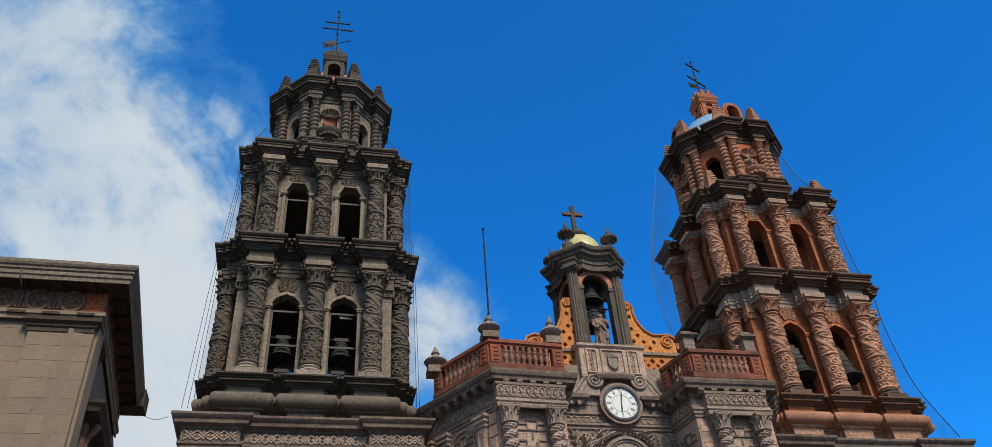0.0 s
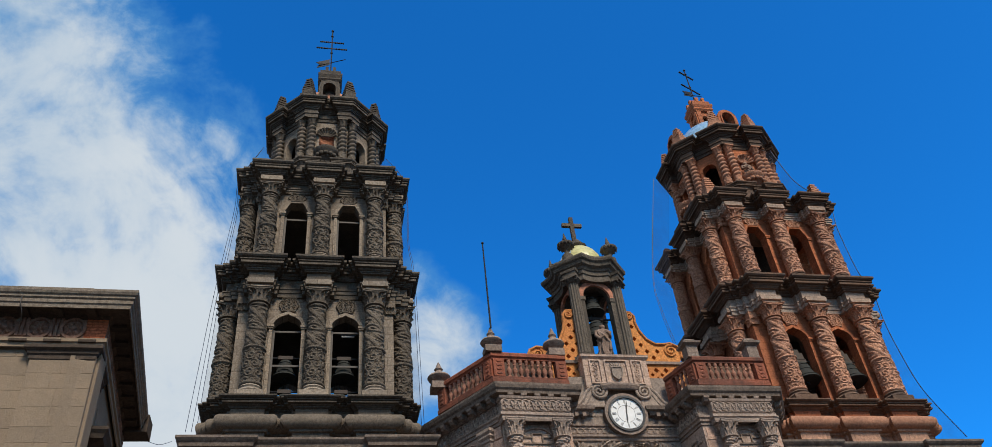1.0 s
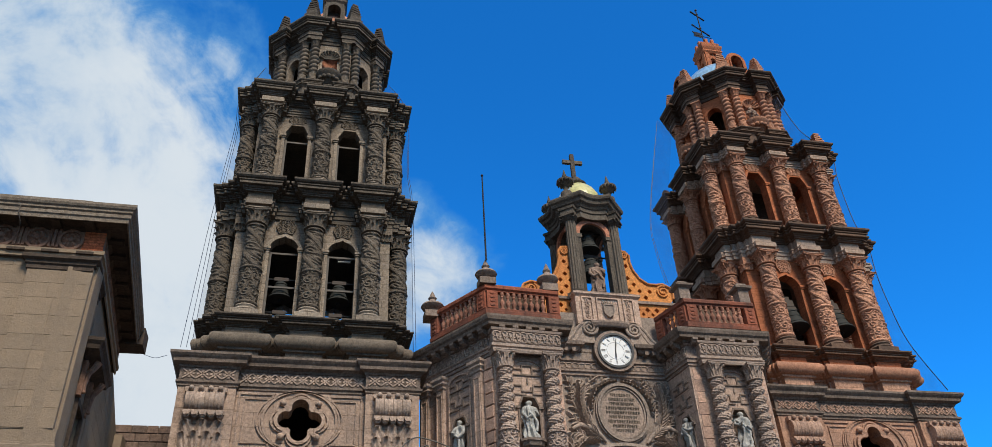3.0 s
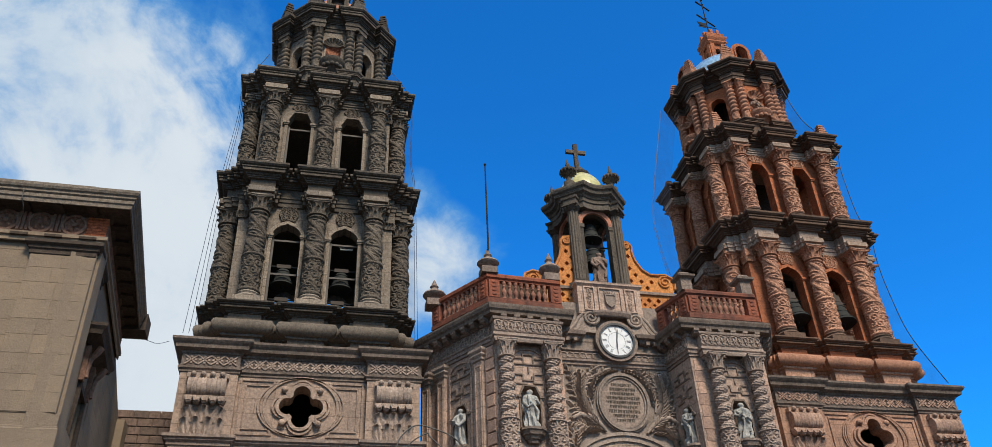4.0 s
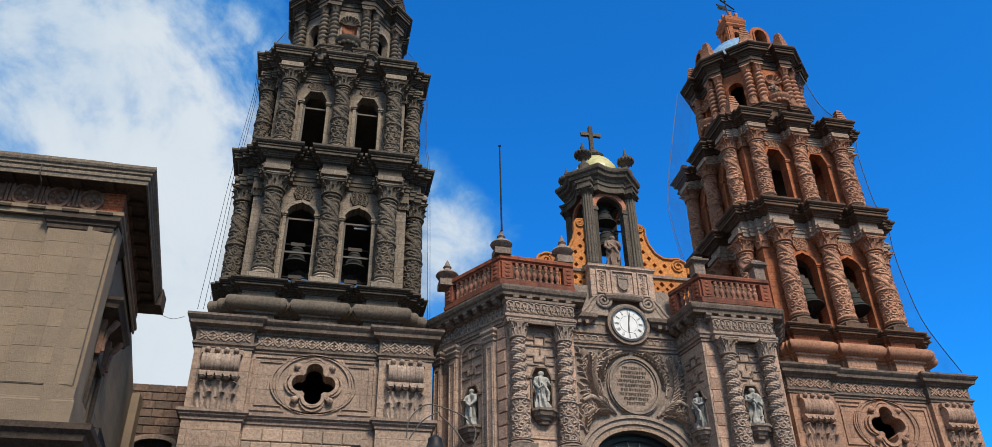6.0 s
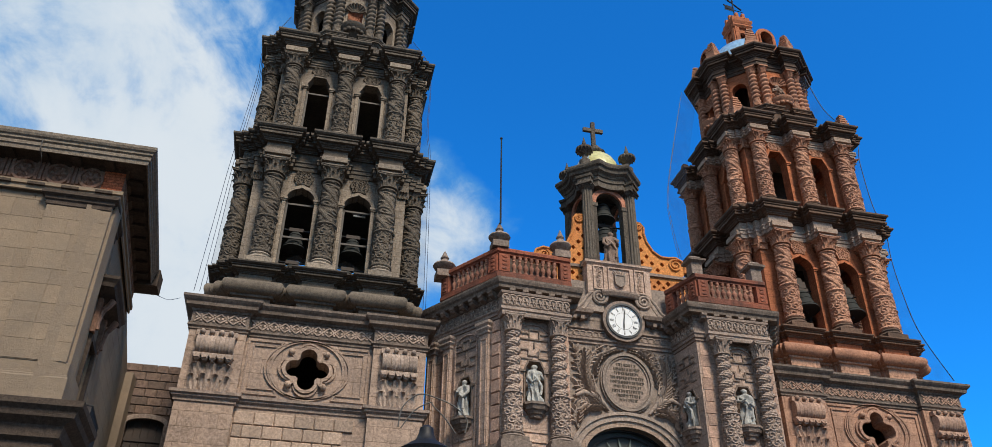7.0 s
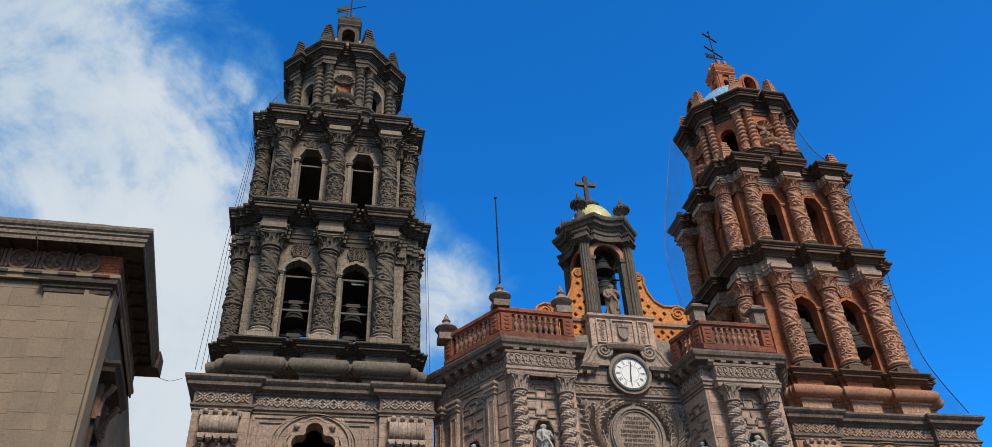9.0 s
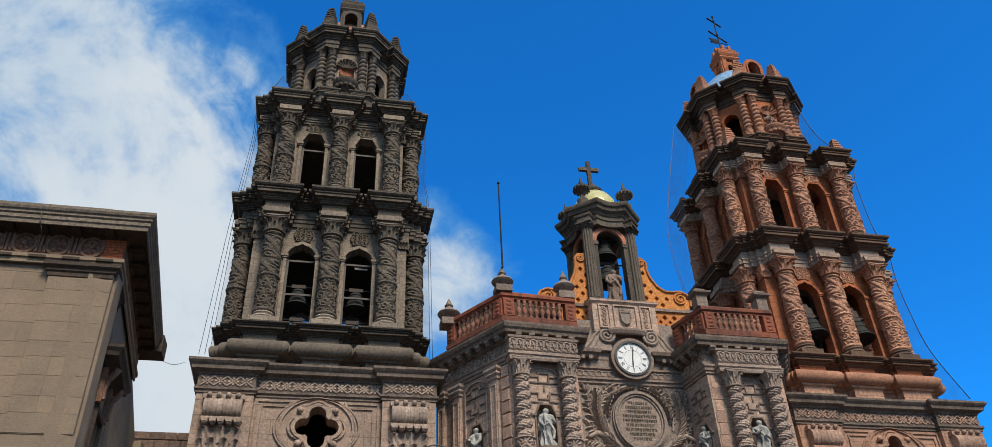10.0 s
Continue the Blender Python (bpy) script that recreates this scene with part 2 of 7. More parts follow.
SOOT = (0.028, 0.024, 0.021)
M = {
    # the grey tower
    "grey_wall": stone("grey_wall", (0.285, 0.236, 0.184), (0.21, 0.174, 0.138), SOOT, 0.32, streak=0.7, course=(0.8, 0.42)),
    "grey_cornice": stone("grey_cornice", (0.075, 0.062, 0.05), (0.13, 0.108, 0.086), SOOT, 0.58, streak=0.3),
    "grey_carved": stone("grey_carved", (0.15, 0.122, 0.095), (0.10, 0.083, 0.065), SOOT, 0.5, streak=0.3, bump=0.5),
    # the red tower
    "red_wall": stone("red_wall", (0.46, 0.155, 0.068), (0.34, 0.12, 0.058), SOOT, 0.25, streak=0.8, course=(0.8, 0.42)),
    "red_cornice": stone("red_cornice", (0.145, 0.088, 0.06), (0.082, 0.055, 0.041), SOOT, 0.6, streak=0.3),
    "red_carved": stone("red_carved", (0.42, 0.205, 0.125), (0.30, 0.15, 0.096), SOOT, 0.38, streak=0.3, bump=0.5),
    "red_base": stone("red_base", (0.42, 0.245, 0.168), (0.32, 0.19, 0.133), SOOT, 0.32, streak=0.6, course=(1.5, 0.62)),
    # the pink stone of the lower walls
    "pink_wall": stone("pink_wall", (0.39, 0.285, 0.218), (0.303, 0.224, 0.175), SOOT, 0.28, streak=0.6, course=(1.5, 0.62)),
    "pink_block": stone("pink_block", (0.43, 0.315, 0.238), (0.30, 0.224, 0.172), SOOT, 0.25, streak=0.4, random_amount=0.6),
    "pink_cornice": stone("pink_cornice", (0.185, 0.142, 0.115), (0.27, 0.205, 0.168), SOOT, 0.55, streak=0.4),
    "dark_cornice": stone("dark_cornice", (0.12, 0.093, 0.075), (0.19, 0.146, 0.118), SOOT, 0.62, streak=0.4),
    "pink_carved": stone("pink_carved", (0.40, 0.305, 0.245), (0.29, 0.222, 0.18), SOOT, 0.34, streak=0.3, bump=0.5),
    "portal_wall": stone("portal_wall", (0.455, 0.332, 0.262), (0.36, 0.264, 0.211), SOOT, 0.14, streak=0.5, course=(0.95, 0.54)),
    "portal_block": stone("portal_block", (0.46, 0.30, 0.225), (0.30, 0.20, 0.155), SOOT, 0.3, streak=0.4, random_amount=0.6),
    "rose_carved": stone("rose_carved", (0.41, 0.265, 0.195), (0.31, 0.2, 0.15), SOOT, 0.28, streak=0.3, bump=0.5),
    "rail_red": stone("rail_red", (0.29, 0.09, 0.05), (0.165, 0.064, 0.043), SOOT, 0.6, streak=0.5),
    "orange_wall": stone("orange_wall", (0.58, 0.235, 0.07), (0.48, 0.185, 0.06), SOOT, 0.15, streak=0.7),
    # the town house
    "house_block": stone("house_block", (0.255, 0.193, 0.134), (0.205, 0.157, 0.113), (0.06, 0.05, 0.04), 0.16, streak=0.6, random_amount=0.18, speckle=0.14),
    # near-black trim holds the shade under the cornice; the crown is its paler lit copy
    "house_shaded_trim": stone("house_shaded_trim", (0.075, 0.055, 0.042), (0.042, 0.032, 0.026), SOOT, 0.5, streak=0.4),
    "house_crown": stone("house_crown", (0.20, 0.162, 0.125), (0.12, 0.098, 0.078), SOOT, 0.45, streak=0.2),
    "house_frieze": stone("house_frieze", (0.24, 0.135, 0.092), (0.17, 0.10, 0.072), SOOT, 0.4, streak=0.4),
    "house_brick": stone("house_brick", (0.46, 0.13, 0.055), (0.36, 0.11, 0.05), SOOT, 0.2, streak=0.4, course=(0.3, 0.1)),
    "rear_wall": stone("rear_wall", (0.16, 0.107, 0.08), (0.11, 0.078, 0.06), SOOT, 0.4, streak=0.5, random_amount=0.5),
    "statue_stone": stone("statue_stone", (0.40, 0.395, 0.37), (0.26, 0.255, 0.24), (0.06, 0.055, 0.05), 0.42, streak=0.6, bump=0.4),
    "statue_red": stone("statue_red", (0.30, 0.21, 0.16), (0.20, 0.14, 0.11), SOOT, 0.42, streak=0.6, bump=0.4),
    # dark stone that puts the shade inside the tower openings into colour
    "inside_shade": stone("inside_shade", (0.10, 0.07, 0.055), (0.07, 0.05, 0.04), SOOT, 0.5),
    "grey_dark": stone("grey_dark", (0.06, 0.05, 0.041), (0.095, 0.08, 0.065), SOOT, 0.6, streak=0.3),
    "baluster_pink": stone("baluster_pink", (0.36, 0.17, 0.115), (0.22, 0.10, 0.068), SOOT, 0.45, streak=0.4),
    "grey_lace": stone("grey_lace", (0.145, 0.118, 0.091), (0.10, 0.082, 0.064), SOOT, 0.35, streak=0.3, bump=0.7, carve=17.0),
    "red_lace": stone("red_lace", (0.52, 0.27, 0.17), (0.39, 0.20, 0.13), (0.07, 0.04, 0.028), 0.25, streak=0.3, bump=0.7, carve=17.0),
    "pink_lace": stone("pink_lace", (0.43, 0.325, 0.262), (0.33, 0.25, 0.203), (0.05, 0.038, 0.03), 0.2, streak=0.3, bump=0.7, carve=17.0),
    "relief_field": stone("relief_field", (0.34, 0.268, 0.22), (0.25, 0.2, 0.166), SOOT, 0.3, streak=0.4, bump=0.5),
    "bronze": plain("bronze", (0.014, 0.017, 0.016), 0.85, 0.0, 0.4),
    "iron": plain("iron", (0.02, 0.02, 0.022), 0.55, 0.6, 0.3),
    "wood": plain("wood", (0.085, 0.075, 0.065), 0.7, 0.0, 0.3),
    "dark_wood": plain("dark_wood", (0.035, 0.023, 0.017), 0.7, 0.0, 0.3),
    "clock_white": plain("clock_white", (0.72, 0.73, 0.73), 0.4, 0.0, 0.06, 3.0, 0.0),
    "clock_black": plain("clock_black", (0.02, 0.02, 0.022), 0.4, 0.0, 0.2),
    "tile_blue": plain("tile_blue", (0.24, 0.40, 0.56), 0.22, 0.0, 0.25, 5.0),
    "tile_pale": plain("tile_pale", (0.36, 0.44, 0.46), 0.35, 0.0, 0.2, 5.0),
    "tile_yellow": plain("tile_yellow", (0.50, 0.47, 0.21), 0.35, 0.0, 0.15, 5.0),
    "tile_green": plain("tile_green", (0.22, 0.42, 0.36), 0.3, 0.0, 0.2, 5.0),
    "dome_pink": stone("dome_pink", (0.42, 0.20, 0.13), (0.34, 0.17, 0.12), SOOT, 0.3),
    "niche_pink": stone("niche_pink", (0.44, 0.19, 0.12), (0.36, 0.165, 0.11), SOOT, 0.22),
    "cable": plain("cable", (0.02, 0.035, 0.08), 0.6, 0.0, 0.1),
    "net": net_material("net", (0.02, 0.035, 0.08), 0.16),
    "glass_dark": plain("glass_dark", (0.025, 0.03, 0.027), 0.55, 0.0, 0.2, 2.0, 0.0),
    "lead_green": plain("lead_green", (0.10, 0.13, 0.115), 0.6, 0.2, 0.35),
    "paving": stone("paving", (0.07, 0.062, 0.055), (0.05, 0.044, 0.04), (0.06, 0.055, 0.05), 0.25),
}


# ---- builders ----
def thing(name, label, category, group="", kind="", at=(0, 0, 0)):
    e = new(name)
    e.empty_display_size = 0.5
    e.location = at
    return tagged(e, label, category, group, kind)


def mesh_of(bm, name, material, smooth_angle=None):
    bmesh.ops.recalc_face_normals(bm, faces=bm.faces)
    me = bpy.data.meshes.new(name)
    bm.to_mesh(me)
    bm.free()
    me.materials.append(material)
    if smooth_angle:
        me.shade_smooth()
        me.set_sharp_from_angle(angle=radians(smooth_angle))
    return me


def link(name, me, parent, m=None, label="", kind=""):
    ob = new(name, me)
    ob.parent = parent
    if m is not None:
        ob.matrix_basis = m
    return tagged(ob, label, kind=kind)


def part(name, bm, material, parent, label="", m=None, smooth_angle=None, kind=""):
    return link(name, mesh_of(bm, name, M[material], smooth_angle), parent, m, label, kind)


def box(bm, x0, x1, y0, y1, z0, z1, turn=None):
    vs = [bm.verts.new((x, y, z)) for z in (z0, z1) for y in (y0, y1) for x in (x0, x1)]
    for f in ((0, 2, 3, 1), (4, 5, 7, 6), (0, 1, 5, 4), (1, 3, 7, 5), (3, 2, 6, 7), (2, 0, 4, 6)):
        bm.faces.new([vs[i] for i in f])
    if turn is not None:
        bmesh.ops.transform(bm, matrix=turn, verts=vs)
    return vs


def block_mesh(name, w, d, h, material, edge=0.02):
    """A dressed stone with broken edges: front face at -d, standing on z=0, centred in x."""
    bm = bmesh.new()
    a = [(-w / 2, 0), (w / 2, 0), (w / 2, h), (-w / 2, h)]
    b = [(-w / 2 + edge, edge), (w / 2 - edge, edge), (w / 2 - edge, h - edge), (-w / 2 + edge, h - edge)]
    r0 = [bm.verts.new((x, 0, z)) for x, z in a]
    r1 = [bm.verts.new((x, -d + edge, z)) for x, z in a]
    r2 = [bm.verts.new((x, -d, z)) for x, z in b]
    for p, q in ((r0, r1), (r1, r2)):
        for i in range(4):
            bm.faces.new((p[i], p[(i + 1) % 4], q[(i + 1) % 4], q[i]))
    bm.faces.new(r2)
    return mesh_of(bm, name, M[material])


def lathe(bm, profile, n=24, at=(0, 0, 0), squash=None):
    rings = []
    for r, z in profile:
        rings.append([bm.verts.new((at[0] + r * math.cos(2 * math.pi * i / n), at[1] + r * math.sin(2 * math.pi * i / n), at[2] + z)) for i in range(n)])
    for p, q in zip(rings, rings[1:]):
        for i in range(n):
            bm.faces.new((p[i], p[(i + 1) % n], q[(i + 1) % n], q[i]))
    bm.faces.new(rings[0][::-1])
    bm.faces.new(rings[-1])
    return [v for r in rings for v in r]


def sweep(bm, path, profile, closed=True, cap_top=True, cap_bottom=True):
    """A moulding: the profile (outward, z) carried round the plan, mitred at its corners. The plan runs counter-clockwise."""
    n = len(path)
    P = [Vector(p) for p in path]
    mit = []
    for i in range(n):
        if closed or 0 < i < n - 1:
            a, b = (P[i] - P[i - 1]).normalized(), (P[(i + 1) % n] - P[i]).normalized()
        else:
            a = b = (P[1] - P[0]).normalized() if i == 0 else (P[-1] - P[-2]).normalized()
        na, nb = Vector((a.y, -a.x)), Vector((b.y, -b.x))
        s = na + nb
        mit.append(s / max(0.2, s.dot(na)))
    rings = [[bm.verts.new((P[i].x + mit[i].x * d, P[i].y + mit[i].y * d, z)) for i in range(n)] for d, z in profile]
    for p, q in zip(rings, rings[1:]):
        for i in range(n if closed else n - 1):
            j = (i + 1) % n
            bm.faces.new((p[i], p[j], q[j], q[i]))
    if closed:
        if cap_bottom:
            bm.faces.new(rings[0][::-1])
        if cap_top:
            bm.faces.new(rings[-1])
    else:
        for k in (0, n - 1):
            bm.faces.new([r[k] for r in rings])


def plate(bm, outer, holes, y0, y1, m=None):
    """A wall in the xz plane from y0 to y1 with openings through it."""
    made = []
    for loops_y in (y0, y1):
        edges = []
        for loop in (outer, *holes):
            vs = [bm.verts.new((x, loops_y, z)) for x, z in loop]
            made.append(vs)
            edges += [bm.edges.new((vs[i], vs[(i + 1) % len(vs)])) for i in range(len(vs))]
        bmesh.ops.triangle_fill(bm, use_beauty=True, use_dissolve=False, edges=edges)
    k = 1 + len(holes)
    for a, b in zip(made[:k], made[k:]):
        for i in range(len(a)):
            j = (i + 1) % len(a)
            bm.faces.new((a[i], a[j], b[j], b[i]))
    verts = [v for loop in made for v in loop]
    if m is not None:
        bmesh.ops.transform(bm, matrix=m, verts=verts)
    return verts


def arch_loop(cx, half, z0, spring, rise, n=12, ogee=0.0):
    """An arched opening: sill, jambs, and an arch of that rise, with an ogee tip if asked."""
    pts = [(cx - half, z0), (cx + half, z0)]
    for i in range(n + 1):
        a = math.pi * i / n
        tip = ogee * max(0.0, 1 - abs(math.cos(a)) * 4.0) ** 1.5
        pts.append((cx + half * math.cos(a), spring + rise * math.sin(a) + tip))
    return pts


def ring_plate(bm, inner, grow, y0, y1, m=None):
    """A raised frame that follows an outline."""
    c = Vector((sum(p[0] for p in inner) / len(inner), sum(p[1] for p in inner) / len(inner)))
    n = len(inner)
    outer = []
    area = sum(inner[i][0] * inner[(i + 1) % n][1] - inner[(i + 1) % n][0] * inner[i][1] for i in range(n))
    s = 1 if area > 0 else -1
    for i in range(n):
        a = (Vector(inner[i]) - Vector(inner[i - 1])).normalized()
        b = (Vector(inner[(i + 1) % n]) - Vector(inner[i])).normalized()
        na, nb = Vector((a.y, -a.x)) * s, Vector((b.y, -b.x)) * s
        t = na + nb
        outer.append(tuple(Vector(inner[i]) + t / max(0.4, t.dot(na)) * grow))
    rings = [[bm.verts.new((x, y, z)) for x, z in loop] for loop, y in ((inner, y1), (inner, y0), (outer, y0), (outer, y1))]
    for k in range(4):
        p, q = rings[k], rings[(k + 1) % 4]
        for i in range(n):
            bm.faces.new((p[i], p[(i + 1) % n], q[(i + 1) % n], q[i]))
    if m is not None:
        bmesh.ops.transform(bm, matrix=m, verts=[v for r in rings for v in r])


def tube(bm, points, r, n=8, closed=False):
    P = [Vector(p) for p in points]
    rings = []
    k = len(P)
    for i in range(k):
        d = (P[(i + 1) % k] - P[i - 1]) if closed else (P[min(i + 1, k - 1)] - P[max(i - 1, 0)])
        d.normalize()
        u = d.orthogonal().normalized() if i == 0 else (u - d * u.dot(d)).normalized()
        v = d.cross(u)
        rr = r(i / max(1, k - 1)) if callable(r) else r
        rings.append([bm.verts.new(P[i] + (u * math.cos(2 * math.pi * j / n) + v * math.sin(2 * math.pi * j / n)) * rr) for j in range(n)])
    for i in range(k if closed else k - 1):
        p, q = rings[i], rings[(i + 1) % k]
        for j in range(n):
            bm.faces.new((p[j], p[(j + 1) % n], q[(j + 1) % n], q[j]))
    if not closed:
        bm.faces.new(rings[0][::-1])
        bm.faces.new(rings[-1])


def spiral(cx, cz, r, turns, a0, s=1, n=22, y=0.0, tail=()):
    pts = [Vector((cx + r * (1 - 0.85 * k / n) * math.cos(a0 + s * turns * 2 * math.pi * k / n), y, cz + r * (1 - 0.85 * k / n) * math.sin(a0 + s * turns * 2 * math.pi * k / n))) for k in range(n + 1)]
    return [Vector(p) for p in tail] + pts


def turn(deg, at=(0, 0, 0)):
    return Matrix.Translation(at) @ Matrix.Rotation(radians(deg), 4, "Z")


def scroll_relief(p, q, hand=1):
    """The height of a curling leaf scroll at p, q in a cell that reaches from -1 to 1."""
    r = math.hypot(p, q)
    if r > 1.12:
        return -0.5
    return math.cos(2.5 * math.pi * r - hand * math.atan2(q, p)) * (1.15 - 0.45 * r)


def carved_shaft(name, r0, r1, h, material, twist=1.5, lace=0.42, deep=0.036, n=84, rows=180):
    """A baroque shaft: rings at foot and neck, interlaced scrolls in a net on the lower part, spiral bands of leaf scrolls above."""
    bm = bmesh.new()
    rings = []
    around = 7
    cell = 2 * math.pi * r0 / around
    for j in range(rows + 1):
        s = j / rows
        z = s * h
        base = r0 + (r1 - r0) * s + 0.03 * math.sin(math.pi * s) - 0.015
        ring = []
        for i in range(n):
            a = 2 * math.pi * i / n
            if s < 0.045 or s > 0.97:
                d = 0.06 * math.sin(math.pi * min(1, (s if s < 0.5 else 1 - s) / 0.045))
            elif s < lace:
                row = math.floor(z / cell)
                u = a / (2 * math.pi) * around + 0.5 * (row % 2)
                k = math.floor(u)
                d = deep * scroll_relief((u - k) * 2 - 1, (z / cell - row) * 2 - 1, 1 if (k + row) % 2 else -1)
            elif s < lace + 0.04:
                d = 0.07 * math.sin(math.pi * (s - lace) / 0.04)
            else:
                u = (a / (2 * math.pi) + twist * s) * 2
                k = math.floor(u)
                t = (u - k) * 2 - 1
                if abs(t) > 0.78:
                    d = deep * 1.1 * (1 if abs(t) > 0.86 else 0.2)
                else:
                    v = z / (cell * 1.2) + 0.5 * k
                    row = math.floor(v)
                    d = deep * scroll_relief(t / 0.78, (v - row) * 2 - 1, 1 if row % 2 else -1)
            ring.append(bm.verts.new(((base + d) * math.cos(a), (base + d) * math.sin(a), z)))
        rings.append(ring)
    for p, q in zip(rings, rings[1:]):
        for i in range(n):
            bm.faces.new((p[i], p[(i + 1) % n], q[(i + 1) % n], q[i]))
    bm.faces.new(rings[0][::-1])
    bm.faces.new(rings[-1])
    return mesh_of(bm, name, M[material], 60)


def twisted_shaft(name, r0, r1, h, material, turns=6.0, starts=1, deep=0.06, n=18, rows=90, lower=0.0, leafy=0.0):
    """A solomonic shaft: a rope twist from foot to neck; lower is the part that has rings of carving instead."""
    bm = bmesh.new()
    rings = []
    for j in range(rows + 1):
        s = j / rows
        z = s * h
        base = r0 + (r1 - r0) * s
        ring = []
        for i in range(n):
            a = 2 * math.pi * i / n
            if s < lower:
                d = deep * 0.7 * math.sin(a * 6 + math.sin(z * 9)) * math.sin(z * 16)
            else:
                d = deep * (2 * abs(math.sin((a * starts - turns * 2 * math.pi * s) / 2)) - 1) + leafy * math.sin(a * 7 + z * 14) * math.sin(z * 38 - a * 3)
            ring.append(bm.verts.new(((base + d) * math.cos(a), (base + d) * math.sin(a), z)))
        rings.append(ring)
    for p, q in zip(rings, rings[1:]):
        for i in range(n):
            bm.faces.new((p[i], p[(i + 1) % n], q[(i + 1) % n], q[i]))
    bm.faces.new(rings[0][::-1])
    bm.faces.new(rings[-1])
    return mesh_of(bm, name, M[material], 60)


def leaf(bm, m, w, h, out):
    """An acanthus leaf that leans out and curls over, with a rib and lobed edges."""
    rows = []
    for k in range(6):
        s = k / 5
        half = w * (0.45 + 0.55 * math.sin(math.pi * min(1, s + 0.15))) * (1.15 if k % 2 else 0.85) * (1 if k < 5 else 0.45)
        z = h * (math.sin(s * 1.9) / math.sin(1.57) if s < 0.85 else 0.93)
        y = -out * s ** 2 * 1.3
        rows.append([bm.verts.new((-half, y + 0.03, z)), bm.verts.new((-half * 0.45, y - 0.03, z)), bm.verts.new((0, y + 0.01, z + 0.01)),
                     bm.verts.new((half * 0.45, y - 0.03, z)), bm.verts.new((half, y + 0.03, z))])
    for p, q in zip(rows, rows[1:]):
        for i in range(4):
            bm.faces.new((p[i], p[i + 1], q[i + 1], q[i]))
    bmesh.ops.transform(bm, matrix=m, verts=[v for r in rows for v in r])


def capital_body(name, r, h, material):
    """The bell of a Corinthian capital with its corner volutes and the hollow-sided abacus."""
    bm = bmesh.new()
    lathe(bm, [(r * 0.98, 0), (r * 1.12, 0.03 * h), (r * 1.12, 0.08 * h), (r * 0.95, 0.1 * h), (r * 0.95, 0.6 * h), (r * 1.25, 0.84 * h)], 16)
    for i in range(4):
        t = turn(45 + 90 * i)
        pts = []
        for k in range(11):
            a = k / 10 * 4.2
            rad = 0.2 * r * (1 - k / 14)
            pts.append(t @ Vector((0, -r * 1.32 - rad * math.sin(a), 0.74 * h + rad * math.cos(a))))
        tube(bm, [t @ Vector((0, -r * 0.95, 0.5 * h)), *pts], 0.09 * r, 5)
    q = r * 1.32
    outline = []
    for i in range(4):
        for k in range(6):
            s = k / 6 * 2 - 1
            v = turn(90 * i) @ Vector((s * q, -q + 0.22 * r * (1 - s * s), 0))
            outline.append((v.x, v.y))
    sweep(bm, outline, [(-0.06 * r, 0.84 * h), (0, 0.88 * h), (0, 0.94 * h), (0.06 * r, 0.96 * h), (0.06 * r, h)])
    return mesh_of(bm, name, M[material], 40)


def leaf_mesh(material, w, h, out):
    bm = bmesh.new()
    leaf(bm, Matrix.Identity(4), w, h, out)
    return mesh_of(bm, "acanthus_leaf", M[material], 60)


def capital_kit(r, h, material):
    """What a leafy capital is made of: its body, the leaf of the lower row and that of the upper row."""
    return (capital_body("capital", r, h, material), leaf_mesh(material, r * 0.36, 0.42 * h, 0.286 * r), leaf_mesh(material, r * 0.36, 0.42 * h, 0.39 * r), r, h)


def place_capital(parent, m, kit):
    body, low, high, r, h = kit
    c = link("capital", body, parent, m)
    for i in range(8):
        link("acanthus_leaf", low, c, turn(i * 45) @ Matrix.Translation((0, -r * 0.96, 0.08 * h)))
        link("acanthus_leaf", high, c, turn(22.5 + i * 45) @ Matrix.Translation((0, -r * 0.96, 0.34 * h)))
    return c


def small_capital(name, r, h, material):
    """A small leafy capital, its leaves cut as lobes into one flaring bell."""
    bm = bmesh.new()
    n, rings = 32, []
    for s, rr, lobe in ((0, 1.0, 0), (0.05, 1.15, 0), (0.1, 1.0, 0), (0.3, 1.12, 0.08), (0.42, 1.35, 0.16), (0.48, 1.05, 0.05), (0.62, 1.2, 0.1), (0.78, 1.55, 0.2), (0.84, 1.25, 0.0)):
        rings.append([bm.verts.new((r * (rr + lobe * math.cos(8 * 2 * math.pi * i / n)) * math.cos(2 * math.pi * i / n), r * (rr + lobe * math.cos(8 * 2 * math.pi * i / n)) * math.sin(2 * math.pi * i / n), s * h)) for i in range(n)])
    for p, q in zip(rings, rings[1:]):
        for i in range(n):
            bm.faces.new((p[i], p[(i + 1) % n], q[(i + 1) % n], q[i]))
    bm.faces.new(rings[0][::-1]), bm.faces.new(rings[-1])
    w = r * 1.5
    box(bm, -w, w, -w, w, h * 0.84, h)
    return mesh_of(bm, name, M[material], 40)


def base_mesh(name, r, h, material):
    bm = bmesh.new()
    box(bm, -r * 1.3, r * 1.3, -r * 1.3, r * 1.3, 0, h * 0.45)
    lathe(bm, [(r * 1.22, h * 0.45), (r * 1.3, h * 0.55), (r * 1.22, h * 0.68), (r * 1.06, h * 0.74), (r * 1.06, h * 0.8), (r * 1.15, h * 0.88), (r * 1.05, h)], 20)
    return mesh_of(bm, name, M[material], 40)


# ---- the two bell towers ----
TOWER_Y = 38.15


